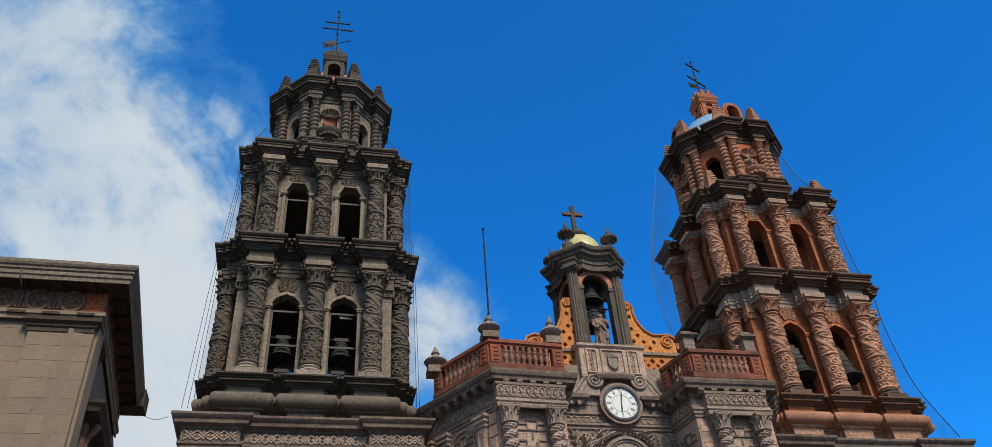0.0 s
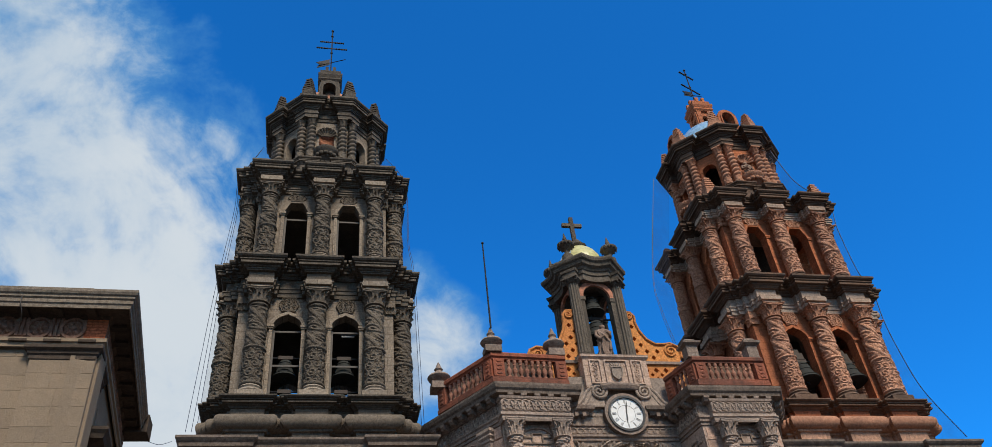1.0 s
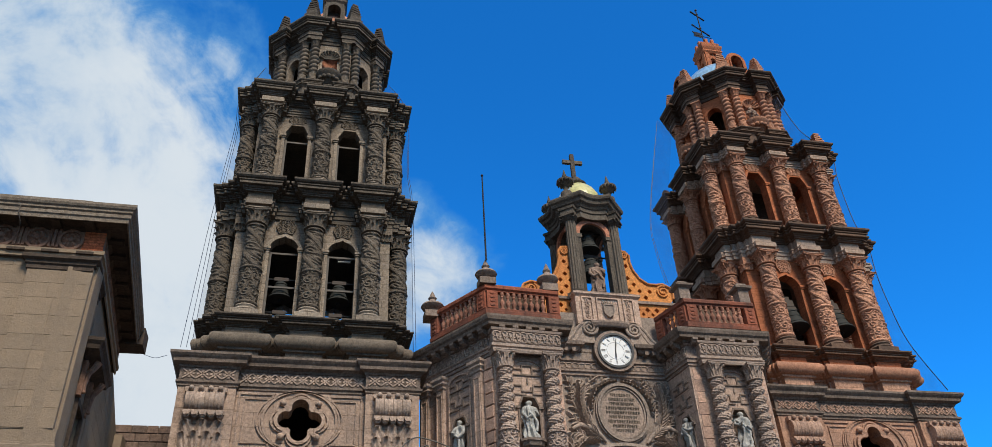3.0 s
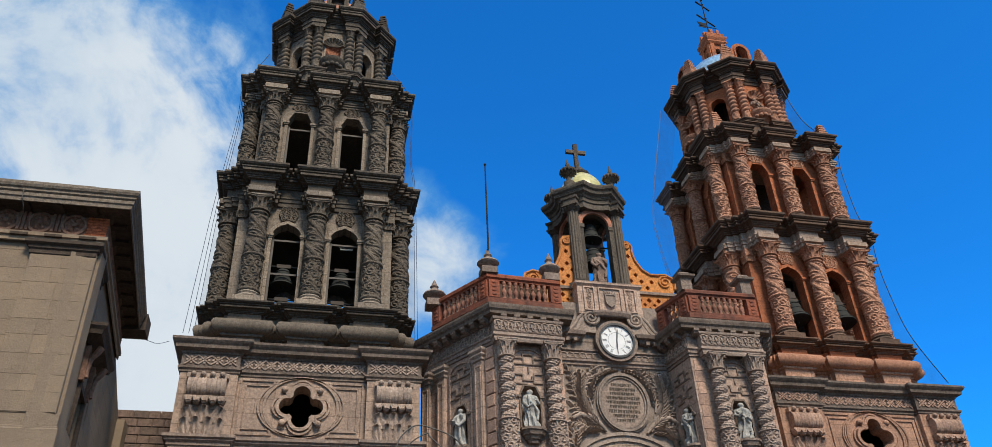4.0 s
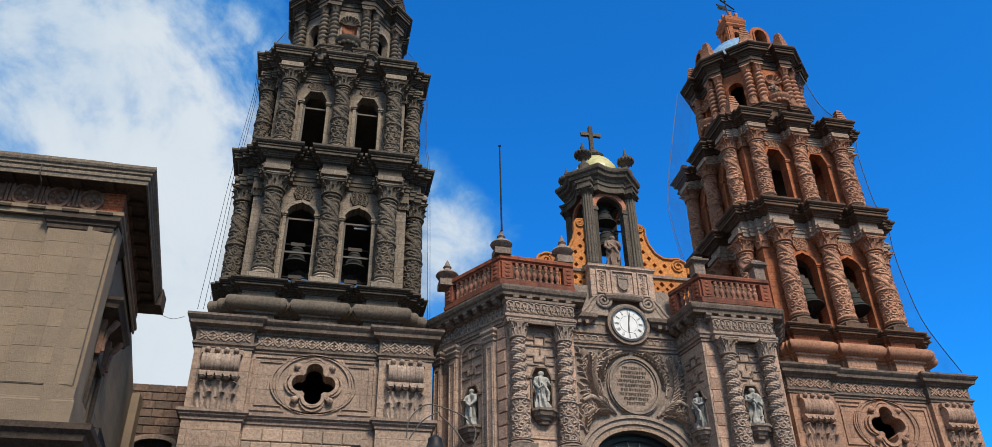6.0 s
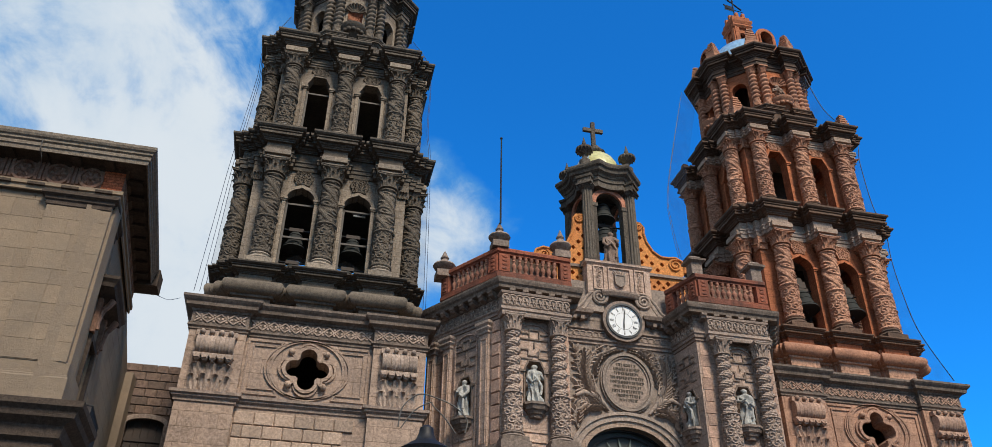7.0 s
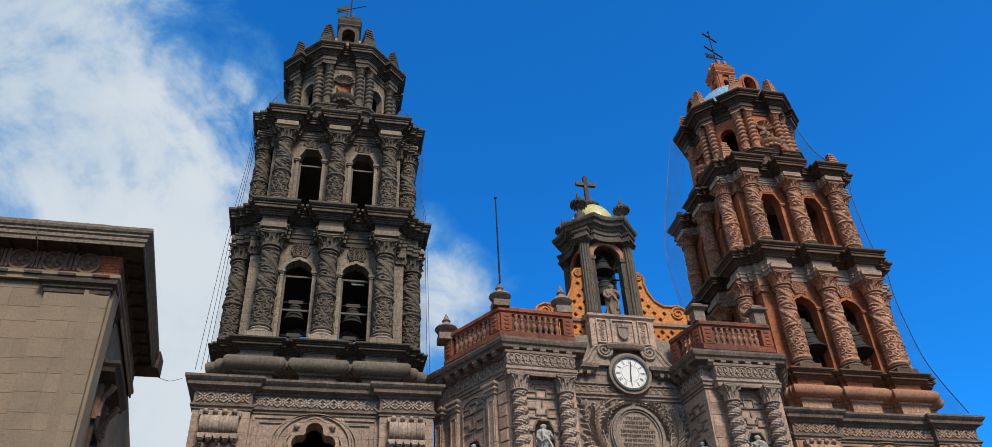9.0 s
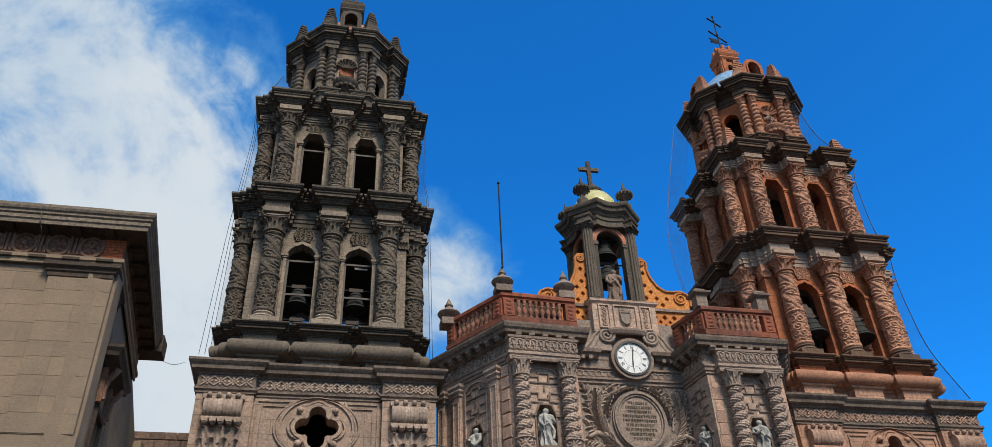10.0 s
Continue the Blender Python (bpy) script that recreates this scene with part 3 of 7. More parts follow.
def square_path(e, p, w, a, step=0.18, mid=0.5):
    """The plan of an entablature: a square of half side e that breaks forward to p over the columns at -w, 0 and w."""
    side = [(-e, -e)]
    q = e + (p - e) * mid
    for c in (-w, 0, w):
        side += [(c - a - step, -e), (c - a - step, -q), (c - a, -q), (c - a, -p), (c + a, -p), (c + a, -q), (c + a + step, -q), (c + a + step, -e)]
    out = []
    for k in range(4):
        for x, y in side:
            v = turn(90 * k) @ Vector((x, y, 0))
            out.append((v.x, v.y))
    return out


def corner_path(e, p, w):
    """A square of half side e with corner pilasters of width w that stand forward to p."""
    side = [(-p, -p), (-p + w, -p), (-p + w, -e), (p - w, -e), (p - w, -p)]
    out = []
    for k in range(4):
        for x, y in side:
            v = turn(90 * k) @ Vector((x, y, 0))
            out.append((v.x, v.y))
    return out


def octagon_path(ap, out_by, a, turned=0):
    """An octagon of that apothem which breaks forward at its eight corners."""
    half = ap * math.tan(math.pi / 8)
    pts = []
    for k in range(8):
        t = turn(45 * k + turned)
        for x, y in ((-half - 0.0, -ap - out_by), (-half + a, -ap - out_by), (-half + a, -ap), (half - a, -ap), (half - a, -ap - out_by), ):
            if x == -half:
                continue
            v = t @ Vector((x, y, 0))
            pts.append((v.x, v.y))
        big = (ap + out_by) * math.tan(math.pi / 8)
        v = t @ Vector((big, -ap - out_by, 0))
        pts.append((v.x, v.y))
    return pts


def quatrefoil(r, n=8, off=0.62):
    pts = []
    for k in range(4):
        c = Vector((math.sin(k * math.pi / 2), -math.cos(k * math.pi / 2))) * r * off
        base = math.atan2(c.y, c.x)
        for i in range(n + 1):
            a = base - 1.72 + 3.44 * i / n
            pts.append((c.x + r * (1 - off) * math.cos(a) * 1.08, c.y + r * (1 - off) * math.sin(a) * 1.08))
    return pts


CORNICE = [(0.0, 0.0), (0.06, 0.0), (0.06, 0.08), (0.1, 0.1), (0.1, 0.19), (0.15, 0.21), (0.2, 0.3), (0.17, 0.34), (0.32, 0.36), (0.32, 0.52), (0.28, 0.55), (0.36, 0.6), (0.36, 0.69), (0.33, 0.72), (0.42, 0.76), (0.48, 0.86), (0.48, 1.0)]


def cornice(z0, z1, reach, back=-0.3):
    """A cornice profile scaled to its height and reach."""
    return [(d / 0.48 * reach, z0 + s * (z1 - z0)) for d, s in CORNICE] + [(back, z1 + 0.04)]


def bell_mesh(name, r, h):
    bm = bmesh.new()
    lathe(bm, [(r * 0.9, 0), (r, 0.02 * h), (r * 0.98, 0.07 * h), (r * 0.8, 0.22 * h), (r * 0.68, 0.4 * h), (r * 0.62, 0.62 * h), (r * 0.58, 0.8 * h), (r * 0.42, 0.92 * h), (r * 0.16, h)], 28)
    for z, rr in ((0.14, 0.92), (0.5, 0.665), (0.75, 0.61)):
        pts = [(r * rr * math.cos(2 * math.pi * i / 28), r * rr * math.sin(2 * math.pi * i / 28), z * h) for i in range(28)]
        tube(bm, pts, 0.018, 5, True)
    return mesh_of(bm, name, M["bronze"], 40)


def hang_bell(x, y, z, r, h, label, tilt=0.0, tall=False):
    b = thing("church_bell", label, "bell", "bells of the church", at=(x, y, z))
    b.rotation_euler = (radians(tilt), 0, 0)
    link("bell_body", bell_mesh("bell_body", r, h), b, Matrix.Translation((0, 0, -h)))
    bm = bmesh.new()
    box(bm, -r * 0.6, r * 0.6, -0.1, 0.1, 0.02, 0.2)
    if tall:
        box(bm, -r * 0.5, r * 0.5, -0.12, 0.12, 0.2, 0.62)
        box(bm, -r * 0.3, r * 0.3, -0.1, 0.1, 0.62, 0.85)
    part("yoke", bm, "dark_wood", b)
    bm = bmesh.new()
    tube(bm, [(-1.05, 0, 0.12), (1.05, 0, 0.12)], 0.045, 6)
    part("axle", bm, "iron", b)
    bm = bmesh.new()
    tube(bm, [(0, 0, -h * 0.2), (0, 0, -h * 1.02)], 0.03, 6)
    lathe(bm, [(0.04, -h * 1.12), (0.1, -h * 1.07), (0.1, -h * 1.0), (0.04, -h * 0.95)], 10)
    part("clapper", bm, "iron", b)
    return b


def bracket_part(parent, x, y, z, m, mat):
    """A roll bracket of four ribbed barrels under a row of beads, above a scalloped fringe and two tiers of leaves, on a pilaster of the base."""
    at = m @ Matrix.Translation((x, y, z))
    for i in range(4):
        bm = bmesh.new()
        cx = (i - 1.5) * 0.37
        cols = []
        for u in range(7):
            f = u / 6 * 2 - 1
            swell = 1.0 + 0.13 * math.cos(f * math.pi / 2) - (0.1 if u in (2, 4) else 0.0)
            prof = [(0.0, 0.46)] + [(-0.2 - 0.24 * swell * math.cos(b), 0.36 * swell * math.sin(b)) for b in [math.pi * (0.5 - k / 10) for k in range(11)]] + [(0.0, -0.4)]
            cols.append([bm.verts.new((cx + f * 0.18, yy, 0.5 + zz)) for yy, zz in prof])
        for p, q in zip(cols, cols[1:]):
            for k in range(len(p) - 1):
                bm.faces.new((p[k], q[k], q[k + 1], p[k + 1]))
        for p in (cols[0], cols[-1]):
            bm.faces.new(p)
        part("roll_bracket", bm, mat, parent, m=at, smooth_angle=40)
        bm = bmesh.new()
        bmesh.ops.create_icosphere(bm, subdivisions=2, radius=0.115, matrix=Matrix.Translation((cx, -0.34, 0.98)))
        part("bead", bm, mat, parent, m=at, smooth_angle=60)
    bm = bmesh.new()
    box(bm, -0.8, 0.8, -0.28, 0, 0.86, 1.06)
    box(bm, -0.8, 0.8, -0.12, 0, -0.02, 0.12)
    part("bracket_bed", bm, mat, parent, m=at)
    for i in range(5):
        bm = bmesh.new()
        cx = (i - 2) * 0.31
        loop = [(cx - 0.15, 0.1)] + [(cx - 0.15 * math.cos(math.pi * k / 8), -0.03 - 0.2 * math.sin(math.pi * k / 8)) for k in range(9)] + [(cx + 0.15, 0.1)]
        plate(bm, loop, [], -0.3, -0.02)
        tube(bm, [(cx - 0.13, -0.31, 0.02), (cx - 0.07, -0.36, -0.13), (cx + 0.07, -0.36, -0.13), (cx + 0.13, -0.31, 0.02)], 0.04, 5)
        part("fringe", bm, mat, parent, m=at, smooth_angle=50)
    for dx, dz, tilt_y, wide, tall in ((-0.56, -1.38, -12, 0.2, 0.62), (-0.19, -1.38, -5, 0.2, 0.66), (0.19, -1.38, 5, 0.2, 0.66), (0.56, -1.38, 12, 0.2, 0.62),
                                       (-0.4, -0.9, -24, 0.24, 0.66), (0.4, -0.9, 24, 0.24, 0.66), (0, -0.9, 0, 0.22, 0.66)):
        key = (mat, wide, tall)
        if key not in LEAVES:
            bm = bmesh.new()
            leaf(bm, Matrix.Identity(4), wide, tall, 0.2)
            LEAVES[key] = mesh_of(bm, "acanthus_leaf", M[mat], 35)
        link("acanthus_leaf", LEAVES[key], parent, at @ Matrix.Translation((dx, -0.05, dz)) @ Matrix.Rotation(radians(tilt_y), 4, "Y"))


LEAVES = {}


def cartouche(bm, w, h, seed, depth=0.1):
    """A carved cartouche: a lobed shield covered with a net of curling strapwork."""
    rnd = random.Random(seed)
    outline = []
    for i in range(28):
        a = 2 * math.pi * i / 28
        k = 1.0 + 0.1 * math.cos(6 * a)
        outline.append((w * 0.5 * k * math.copysign(abs(math.cos(a)) ** 0.6, math.cos(a)), h * 0.5 * k * math.copysign(abs(math.sin(a)) ** 0.6, math.sin(a))))
    plate(bm, outline, [], -depth * 0.6, 0.02)
    ring_plate(bm, [(x * 0.88, z * 0.88) for x, z in outline], 0.04, -depth, 0.0)
    for i in range(3):
        for j in range(4):
            cx, cz = (i - 1) * w * 0.27, (j - 1.5) * h * 0.21
            r0, a0, s = min(w * 0.15, h * 0.13), rnd.uniform(0, 6.28), 1 if (i + j) % 2 else -1
            tube(bm, [(cx + r0 * (1 - k / 12) * math.cos(a0 + s * k * 0.7), -depth * 0.8, cz + r0 * (1 - k / 12) * math.sin(a0 + s * k * 0.7)) for k in range(10)], 0.026, 5)


def iron_cross(x, y, z, h, arms, label, turned=0):
    c = thing("weathervane_cross", label, "cross", at=(x, y, z))
    c.rotation_euler = (0, 0, radians(turned))
    bm = bmesh.new()
    tube(bm, [(0, 0, 0), (0, 0, h)], 0.045, 6)
    part("mast", bm, "iron", c)
    for zz, half in [(f * h, w) for f, w in arms]:
        bm = bmesh.new()
        tube(bm, [(-half, 0, zz), (half, 0, zz)], 0.045, 6)
        for s in (-1, 1):
            for k in (0.3, 0.5, 0.7, 0.86, 1.0):
                bmesh.ops.create_icosphere(bm, subdivisions=1, radius=0.075, matrix=Matrix.Translation((s * half * k, 0, zz)))
        part("cross_arm", bm, "iron", c)
    bm = bmesh.new()
    for zz in (0.5, 0.88, 1.0):
        bmesh.ops.create_icosphere(bm, subdivisions=1, radius=0.1, matrix=Matrix.Translation((0, 0, zz * h)))
    part("knob", bm, "iron", c)
    bm = bmesh.new()
    tube(bm, [(-0.9, 0.1, 0.22 * h), (0.95, -0.1, 0.36 * h)], 0.03, 5)
    vs = [bm.verts.new(p) for p in ((-0.95, 0.1, 0.18 * h), (-0.1, 0.0, 0.24 * h), (-0.1, 0.0, 0.36 * h), (-1.0, 0.1, 0.3 * h), (-0.75, 0.1, 0.25 * h))]
    ws = [bm.verts.new(v.co + Vector((0, 0.03, 0))) for v in vs]
    bm.faces.new(vs), bm.faces.new(ws[::-1])
    for i in range(5):
        bm.faces.new((vs[i], vs[(i + 1) % 5], ws[(i + 1) % 5], ws[i]))
    part("vane", bm, "iron", c)
    return c


def pinnacle_mesh(name, w, h, material):
    """A stepped obelisk with a blunt tip on a small plinth."""
    bm = bmesh.new()
    box(bm, -w * 0.62, w * 0.62, -w * 0.62, w * 0.62, 0, h * 0.16)
    box(bm, -w * 0.5, w * 0.5, -w * 0.5, w * 0.5, h * 0.16, h * 0.34)
    k = 5
    for i in range(k):
        z0, z1 = h * (0.34 + 0.13 * i), h * (0.34 + 0.13 * (i + 1))
        r0, r1 = w * (0.52 - 0.062 * i), w * (0.36 - 0.062 * i)
        vs = []
        for z, r in ((z0, r0), (z0 + (z1 - z0) * 0.45, r0), (z1, r1)):
            vs.append([bm.verts.new((sx * r, sy * r, z)) for sx, sy in ((-1, -1), (1, -1), (1, 1), (-1, 1))])
        for p, q in zip(vs, vs[1:]):
            for j in range(4):
                bm.faces.new((p[j], p[(j + 1) % 4], q[(j + 1) % 4], q[j]))
        bm.faces.new(vs[0][::-1]), bm.faces.new(vs[-1])
    return mesh_of(bm, name, M[material])


def statue_mesh(name, h, seed, arm=1, mat="statue_stone"):
    """A draped stone figure with simplified folds, as one plain mesh."""
    rnd = random.Random(seed)
    bm = bmesh.new()
    n, rows = 48, 56
    ph = rnd.uniform(0, 6)
    prof = [(0, 0.155), (0.04, 0.175), (0.2, 0.15), (0.42, 0.135), (0.55, 0.14), (0.68, 0.145), (0.78, 0.15), (0.83, 0.12), (0.855, 0.055), (0.88, 0.055), (0.9, 0.075), (0.94, 0.085), (0.975, 0.07), (1.0, 0.02)]
    zs, rs = [p[0] for p in prof], [p[1] for p in prof]
    rings = []
    for j in range(rows + 1):
        s = j / rows
        r = float(np.interp(s, zs, rs)) * h
        sway = 0.035 * h * math.sin(s * 3.4 + ph)
        ring = []
        for i in range(n):
            a = 2 * math.pi * i / n
            fold = 0.0 if s > 0.84 else 0.3 * r * (1 - 2 * abs(math.sin(a * 4 + s * 4 * math.sin(a + ph) + ph))) * (1 - 0.45 * s) + 0.16 * r * math.sin(a * 3 + s * 15 + ph)
            wide = 1.0 if s > 0.85 else (1.18 if s > 0.5 else 1.0)
            ring.append(bm.verts.new((sway + (r + fold) * math.cos(a) * wide, (r + fold) * 0.8 * math.sin(a), s * h)))
        rings.append(ring)
    for p, q in zip(rings, rings[1:]):
        for i in range(n):
            bm.faces.new((p[i], p[(i + 1) % n], q[(i + 1) % n], q[i]))
    bm.faces.new(rings[0][::-1]), bm.faces.new(rings[-1])
    for s in (-1, 1):
        up = 0.62 if s == arm else 0.5
        tube(bm, [(s * 0.15 * h, 0, 0.79 * h), (s * 0.2 * h, -0.03 * h, 0.64 * h), (s * 0.14 * h, -0.15 * h, (up - 0.02) * h), (s * 0.05 * h, -0.19 * h, (up + 0.06) * h)], lambda k: h * (0.055 - 0.025 * k), 8)
    tube(bm, [(-0.15 * h, -0.05 * h, 0.76 * h), (0.0, -0.13 * h, 0.6 * h), (0.13 * h, -0.12 * h, 0.42 * h), (0.1 * h, -0.11 * h, 0.2 * h)], 0.035 * h, 7)
    box(bm, -0.17 * h, 0.17 * h, -0.14 * h, 0.14 * h, -0.03 * h, 0.012 * h)
    return mesh_of(bm, name, M[mat], 60)


def tower(xc, tone, wall, cor, carved, base_wall, base_cor, base_carved, label, side):
    T = thing("bell_tower", label, "bell tower", "towers of the cathedral", at=(xc, TOWER_Y, 0))
    # base: walls with a quatrefoil window, corner pilasters, lower string course
    E, P, PW = 4.62, 4.86, 2.25
    for k in range(4):
        bm = bmesh.new()
        hole = [(x, z + 14.5) for x, z in quatrefoil(0.86)]
        e = E - 0.7 * (k % 2)
        plate(bm, [(-e, 0), (e, 0), (e, 16.1), (-e, 16.1)], [hole], -E, -E + 0.7, turn(90 * k))
        part("wall", bm, base_wall, T)
    # dark floors and back wall stand in for the unlit room behind the quatrefoil
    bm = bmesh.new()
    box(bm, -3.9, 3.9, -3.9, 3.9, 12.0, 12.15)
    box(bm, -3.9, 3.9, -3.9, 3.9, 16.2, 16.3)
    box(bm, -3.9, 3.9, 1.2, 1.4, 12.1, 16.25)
    part("inner_floor", bm, "inside_shade", T)
    for k in range(4):
        t = turn(90 * k)
        for s in (-1, 1):
            bm = bmesh.new()
            c = s * (P - PW / 2)
            cut = (P - E) * (k % 2)
            box(bm, c - PW / 2 + (cut if s < 0 else 0), c + PW / 2 - (cut if s > 0 else 0), -P, -E, 0, 16.0, t)
            part("pilaster", bm, base_wall, T)
            if k == 0:
                bracket_part(T, s * (P - 1.13), -P, 14.55, t, base_carved)
        # quatrefoil frame, ring and sunk panel
        bm = bmesh.new()
        hole = [(x, z + 14.5) for x, z in quatrefoil(0.86)]
        ring_plate(bm, hole, 0.14, -E - 0.16, -E + 0.02, t)
        ring_plate(bm, [(x * 1.24, (z - 14.5) * 1.24 + 14.5) for x, z in hole], 0.08, -E - 0.1, -E + 0.02, t)
        for q in range(4):
            a = radians(45 + 90 * q)
            bmesh.ops.create_icosphere(bm, subdivisions=2, radius=0.15, matrix=t @ Matrix.Translation((1.0 * math.cos(a), -E - 0.14, 14.5 + 1.0 * math.sin(a))))
            box(bm, -0.09, 0.09, -E - 0.17, -E, 0.55, 0.95, t @ Matrix.Translation((0, 0, 14.5)) @ Matrix.Rotation(a - math.pi / 2, 4, "Y"))
        part("quatrefoil_frame", bm, base_wall, T, smooth_angle=35)
        bm = bmesh.new()
        for rx, g in ((1.42, 0.1), (1.68, 0.06)):
            loop = [(rx * math.cos(2 * math.pi * i / 40), 14.5 + min(1.22, rx * 0.86) * math.sin(2 * math.pi * i / 40)) for i in range(40)]
            ring_plate(bm, loop, g, -E - 0.08, -E + 0.02, t)
        part("oval_frame", bm, base_wall, T, smooth_angle=35)
        for s in (-1, 1):
            bm = bmesh.new()
            for inset, g in ((0.0, 0.07), (0.2, 0.05)):
                x0, x1 = 1.25 + inset * 2.2, 2.42 - inset
                ztop, zbot = 15.55 - inset, 13.35 + inset
                arc = [(1.62 * math.cos(a) * (1 + inset * 0.3), 14.5 + 1.3 * math.sin(a)) for a in [radians(-44 + 88 * i / 8) for i in range(9)]]
                loop = [(arc[0][0], zbot), (x1, zbot), (x1, ztop), (arc[-1][0], ztop), *arc[::-1][1:-1]]
                ring_plate(bm, [(s * x, z) for x, z in loop], g, -E - 0.06, -E + 0.02, t)
            part("panel_frame", bm, base_wall, T)
    bm = bmesh.new()
    sweep(bm, corner_path(E, P, PW), [(0.0, 12.68), (0.06, 12.72), (0.06, 12.82), (0.16, 12.9), (0.16, 12.96), (0.24, 13.0), (0.24, 13.12), (-0.02, 13.14)], cap_top=False, cap_bottom=False)
    part("string_course", bm, base_cor, T)
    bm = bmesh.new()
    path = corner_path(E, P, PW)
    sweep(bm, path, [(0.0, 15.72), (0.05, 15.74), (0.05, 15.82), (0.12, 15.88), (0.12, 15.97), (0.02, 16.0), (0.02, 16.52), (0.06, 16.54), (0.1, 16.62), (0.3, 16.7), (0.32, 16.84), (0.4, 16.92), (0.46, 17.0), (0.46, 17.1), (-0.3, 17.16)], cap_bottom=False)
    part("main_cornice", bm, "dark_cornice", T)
    # lozenge frieze under the main cornice
    for k in range(4):
        t = turn(90 * k)
        for x0, x1, y in ((-P + 0.1, -P + PW - 0.1, P + 0.02), (-P + PW + 0.1, P - PW - 0.1, E + 0.02), (P - PW + 0.1, P - 0.1, P + 0.02)):
            cells = max(3, round((x1 - x0) / 0.46))
            w = (x1 - x0) / cells
            bm = bmesh.new()
            for a, b in (((-w / 2, -0.2), (w / 2, 0.2)), ((-w / 2, 0.2), (w / 2, -0.2))):
                ln = math.hypot(b[0] - a[0], b[1] - a[1]) / 2
                box(bm, -ln, ln, -0.05, 0.01, -0.028, 0.028, Matrix.Rotation(-math.atan2(b[1] - a[1], b[0] - a[0]), 4, "Y"))
            for px, pz in ((0, 0.13), (0, -0.13), (w / 2 - 0.09, 0), (-w / 2 + 0.09, 0)):
                box(bm, px - 0.045, px + 0.045, -0.045, 0.01, pz - 0.04, pz + 0.04, )
            me = mesh_of(bm, "lozenge", M[base_carved])
            for i in range(cells):
                link("lozenge", me, T, t @ Matrix.Translation((x0 + (i + 0.5) * w, -y, 16.26)))
    for o in T.children:
        o.matrix_basis = Matrix.Translation(tone["base_set"]) @ o.matrix_basis
    # first tier: plinth, torus, pedestal, pedestal cornice
    w1, h1 = 2.68, 4.12
    low = square_path(3.95, 4.42, w1, 0.88, 0.1, 0.4)
    bm = bmesh.new()
    sweep(bm, low, [(-0.1, 16.8), (-0.1, 17.72), (0.02, 17.74), (0.02, 17.84)])
    part("plinth", bm, tone["plinth"], T)
    bm = bmesh.new()
    tor = [(0.0, 17.84)] + [(0.02 + 0.36 * math.sin(math.pi * i / 10), 18.17 - 0.33 * math.cos(math.pi * i / 10)) for i in range(11)] + [(-0.2, 18.5)]
    sweep(bm, square_path(3.95, 4.38, w1, 0.9, 0.08, 0.4), tor)
    part("torus", bm, tone["torus"], T, smooth_angle=30)
    bm = bmesh.new()
    sweep(bm, square_path(3.9, 4.3, w1, 0.7, 0.16), [(0, 18.48), (0, 18.86), (-0.3, 18.88)])
    part("pedestal", bm, tone["ped"], T)
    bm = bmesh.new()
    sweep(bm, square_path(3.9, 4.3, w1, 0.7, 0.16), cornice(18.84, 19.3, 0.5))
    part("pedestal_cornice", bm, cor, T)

    def tier(z0, zbase, zneck, zcap, zent, zcor, ztop, w, h, half, reach, win_w, win_top, sill, polygonal, r, entz):
        wall_half = h - 0.5
        for k in range(4):
            bm = bmesh.new()
            holes = []
            for c in (-w / 2, w / 2):
                if polygonal:
                    q = win_w / 2
                    holes.append([(c - q, sill), (c + q, sill), (c + q, win_top - 0.55), (c + q * 0.55, win_top), (c - q * 0.55, win_top), (c - q, win_top - 0.55)])
                else:
                    holes.append(arch_loop(c, win_w / 2, sill, win_top - 0.72, 0.62, 16, 0.08))
            e = wall_half - 0.55 * (k % 2)
            plate(bm, [(-e, z0), (e, z0), (e, zent + 0.3), (-e, zent + 0.3)], holes, -wall_half, -wall_half + 0.55, turn(90 * k))
            part("wall", bm, wall, T)
            for loop in holes:
                bm = bmesh.new()
                ring_plate(bm, loop, 0.16, -wall_half - 0.07, -wall_half + 0.02, turn(90 * k))
                part("window_surround", bm, wall, T)
                c = sum(p[0] for p in loop[:2]) / 2
                for s in (-1, 1):
                    bm = bmesh.new()
                    box(bm, c + s * (win_w / 2 + 0.1) - 0.16, c + s * (win_w / 2 + 0.1) + 0.16, -wall_half - 0.16, -wall_half + 0.02, win_top - 0.78, win_top - 0.66, turn(90 * k))
                    box(bm, c + s * (win_w / 2 + 0.1) - 0.13, c + s * (win_w / 2 + 0.1) + 0.13, -wall_half - 0.12, -wall_half + 0.02, win_top - 0.86, win_top - 0.78, turn(90 * k))
                    part("impost", bm, wall, T)
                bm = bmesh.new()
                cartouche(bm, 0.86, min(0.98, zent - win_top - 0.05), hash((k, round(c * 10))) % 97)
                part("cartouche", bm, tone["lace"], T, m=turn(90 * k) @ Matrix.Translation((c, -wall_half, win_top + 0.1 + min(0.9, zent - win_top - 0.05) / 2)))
                if tone["frames"]:
                    bm = bmesh.new()
                    q = win_w / 2
                    hgt = win_top - sill
                    y = -wall_half + 0.3
                    box(bm, c - q, c - q + 0.1, y, y + 0.1, sill, win_top - 0.7, turn(90 * k))
                    for f in (0.42, 0.82) if not polygonal else (0.78,):
                        box(bm, c - q + 0.1, c + q, y + 0.01, y + 0.09, sill + hgt * f, sill + hgt * f + 0.09, turn(90 * k))
                    part("window_frame", bm, "wood", T)
        # dark filling that makes the windows look unlit inside
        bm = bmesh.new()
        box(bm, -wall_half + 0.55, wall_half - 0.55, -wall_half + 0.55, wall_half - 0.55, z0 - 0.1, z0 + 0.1)
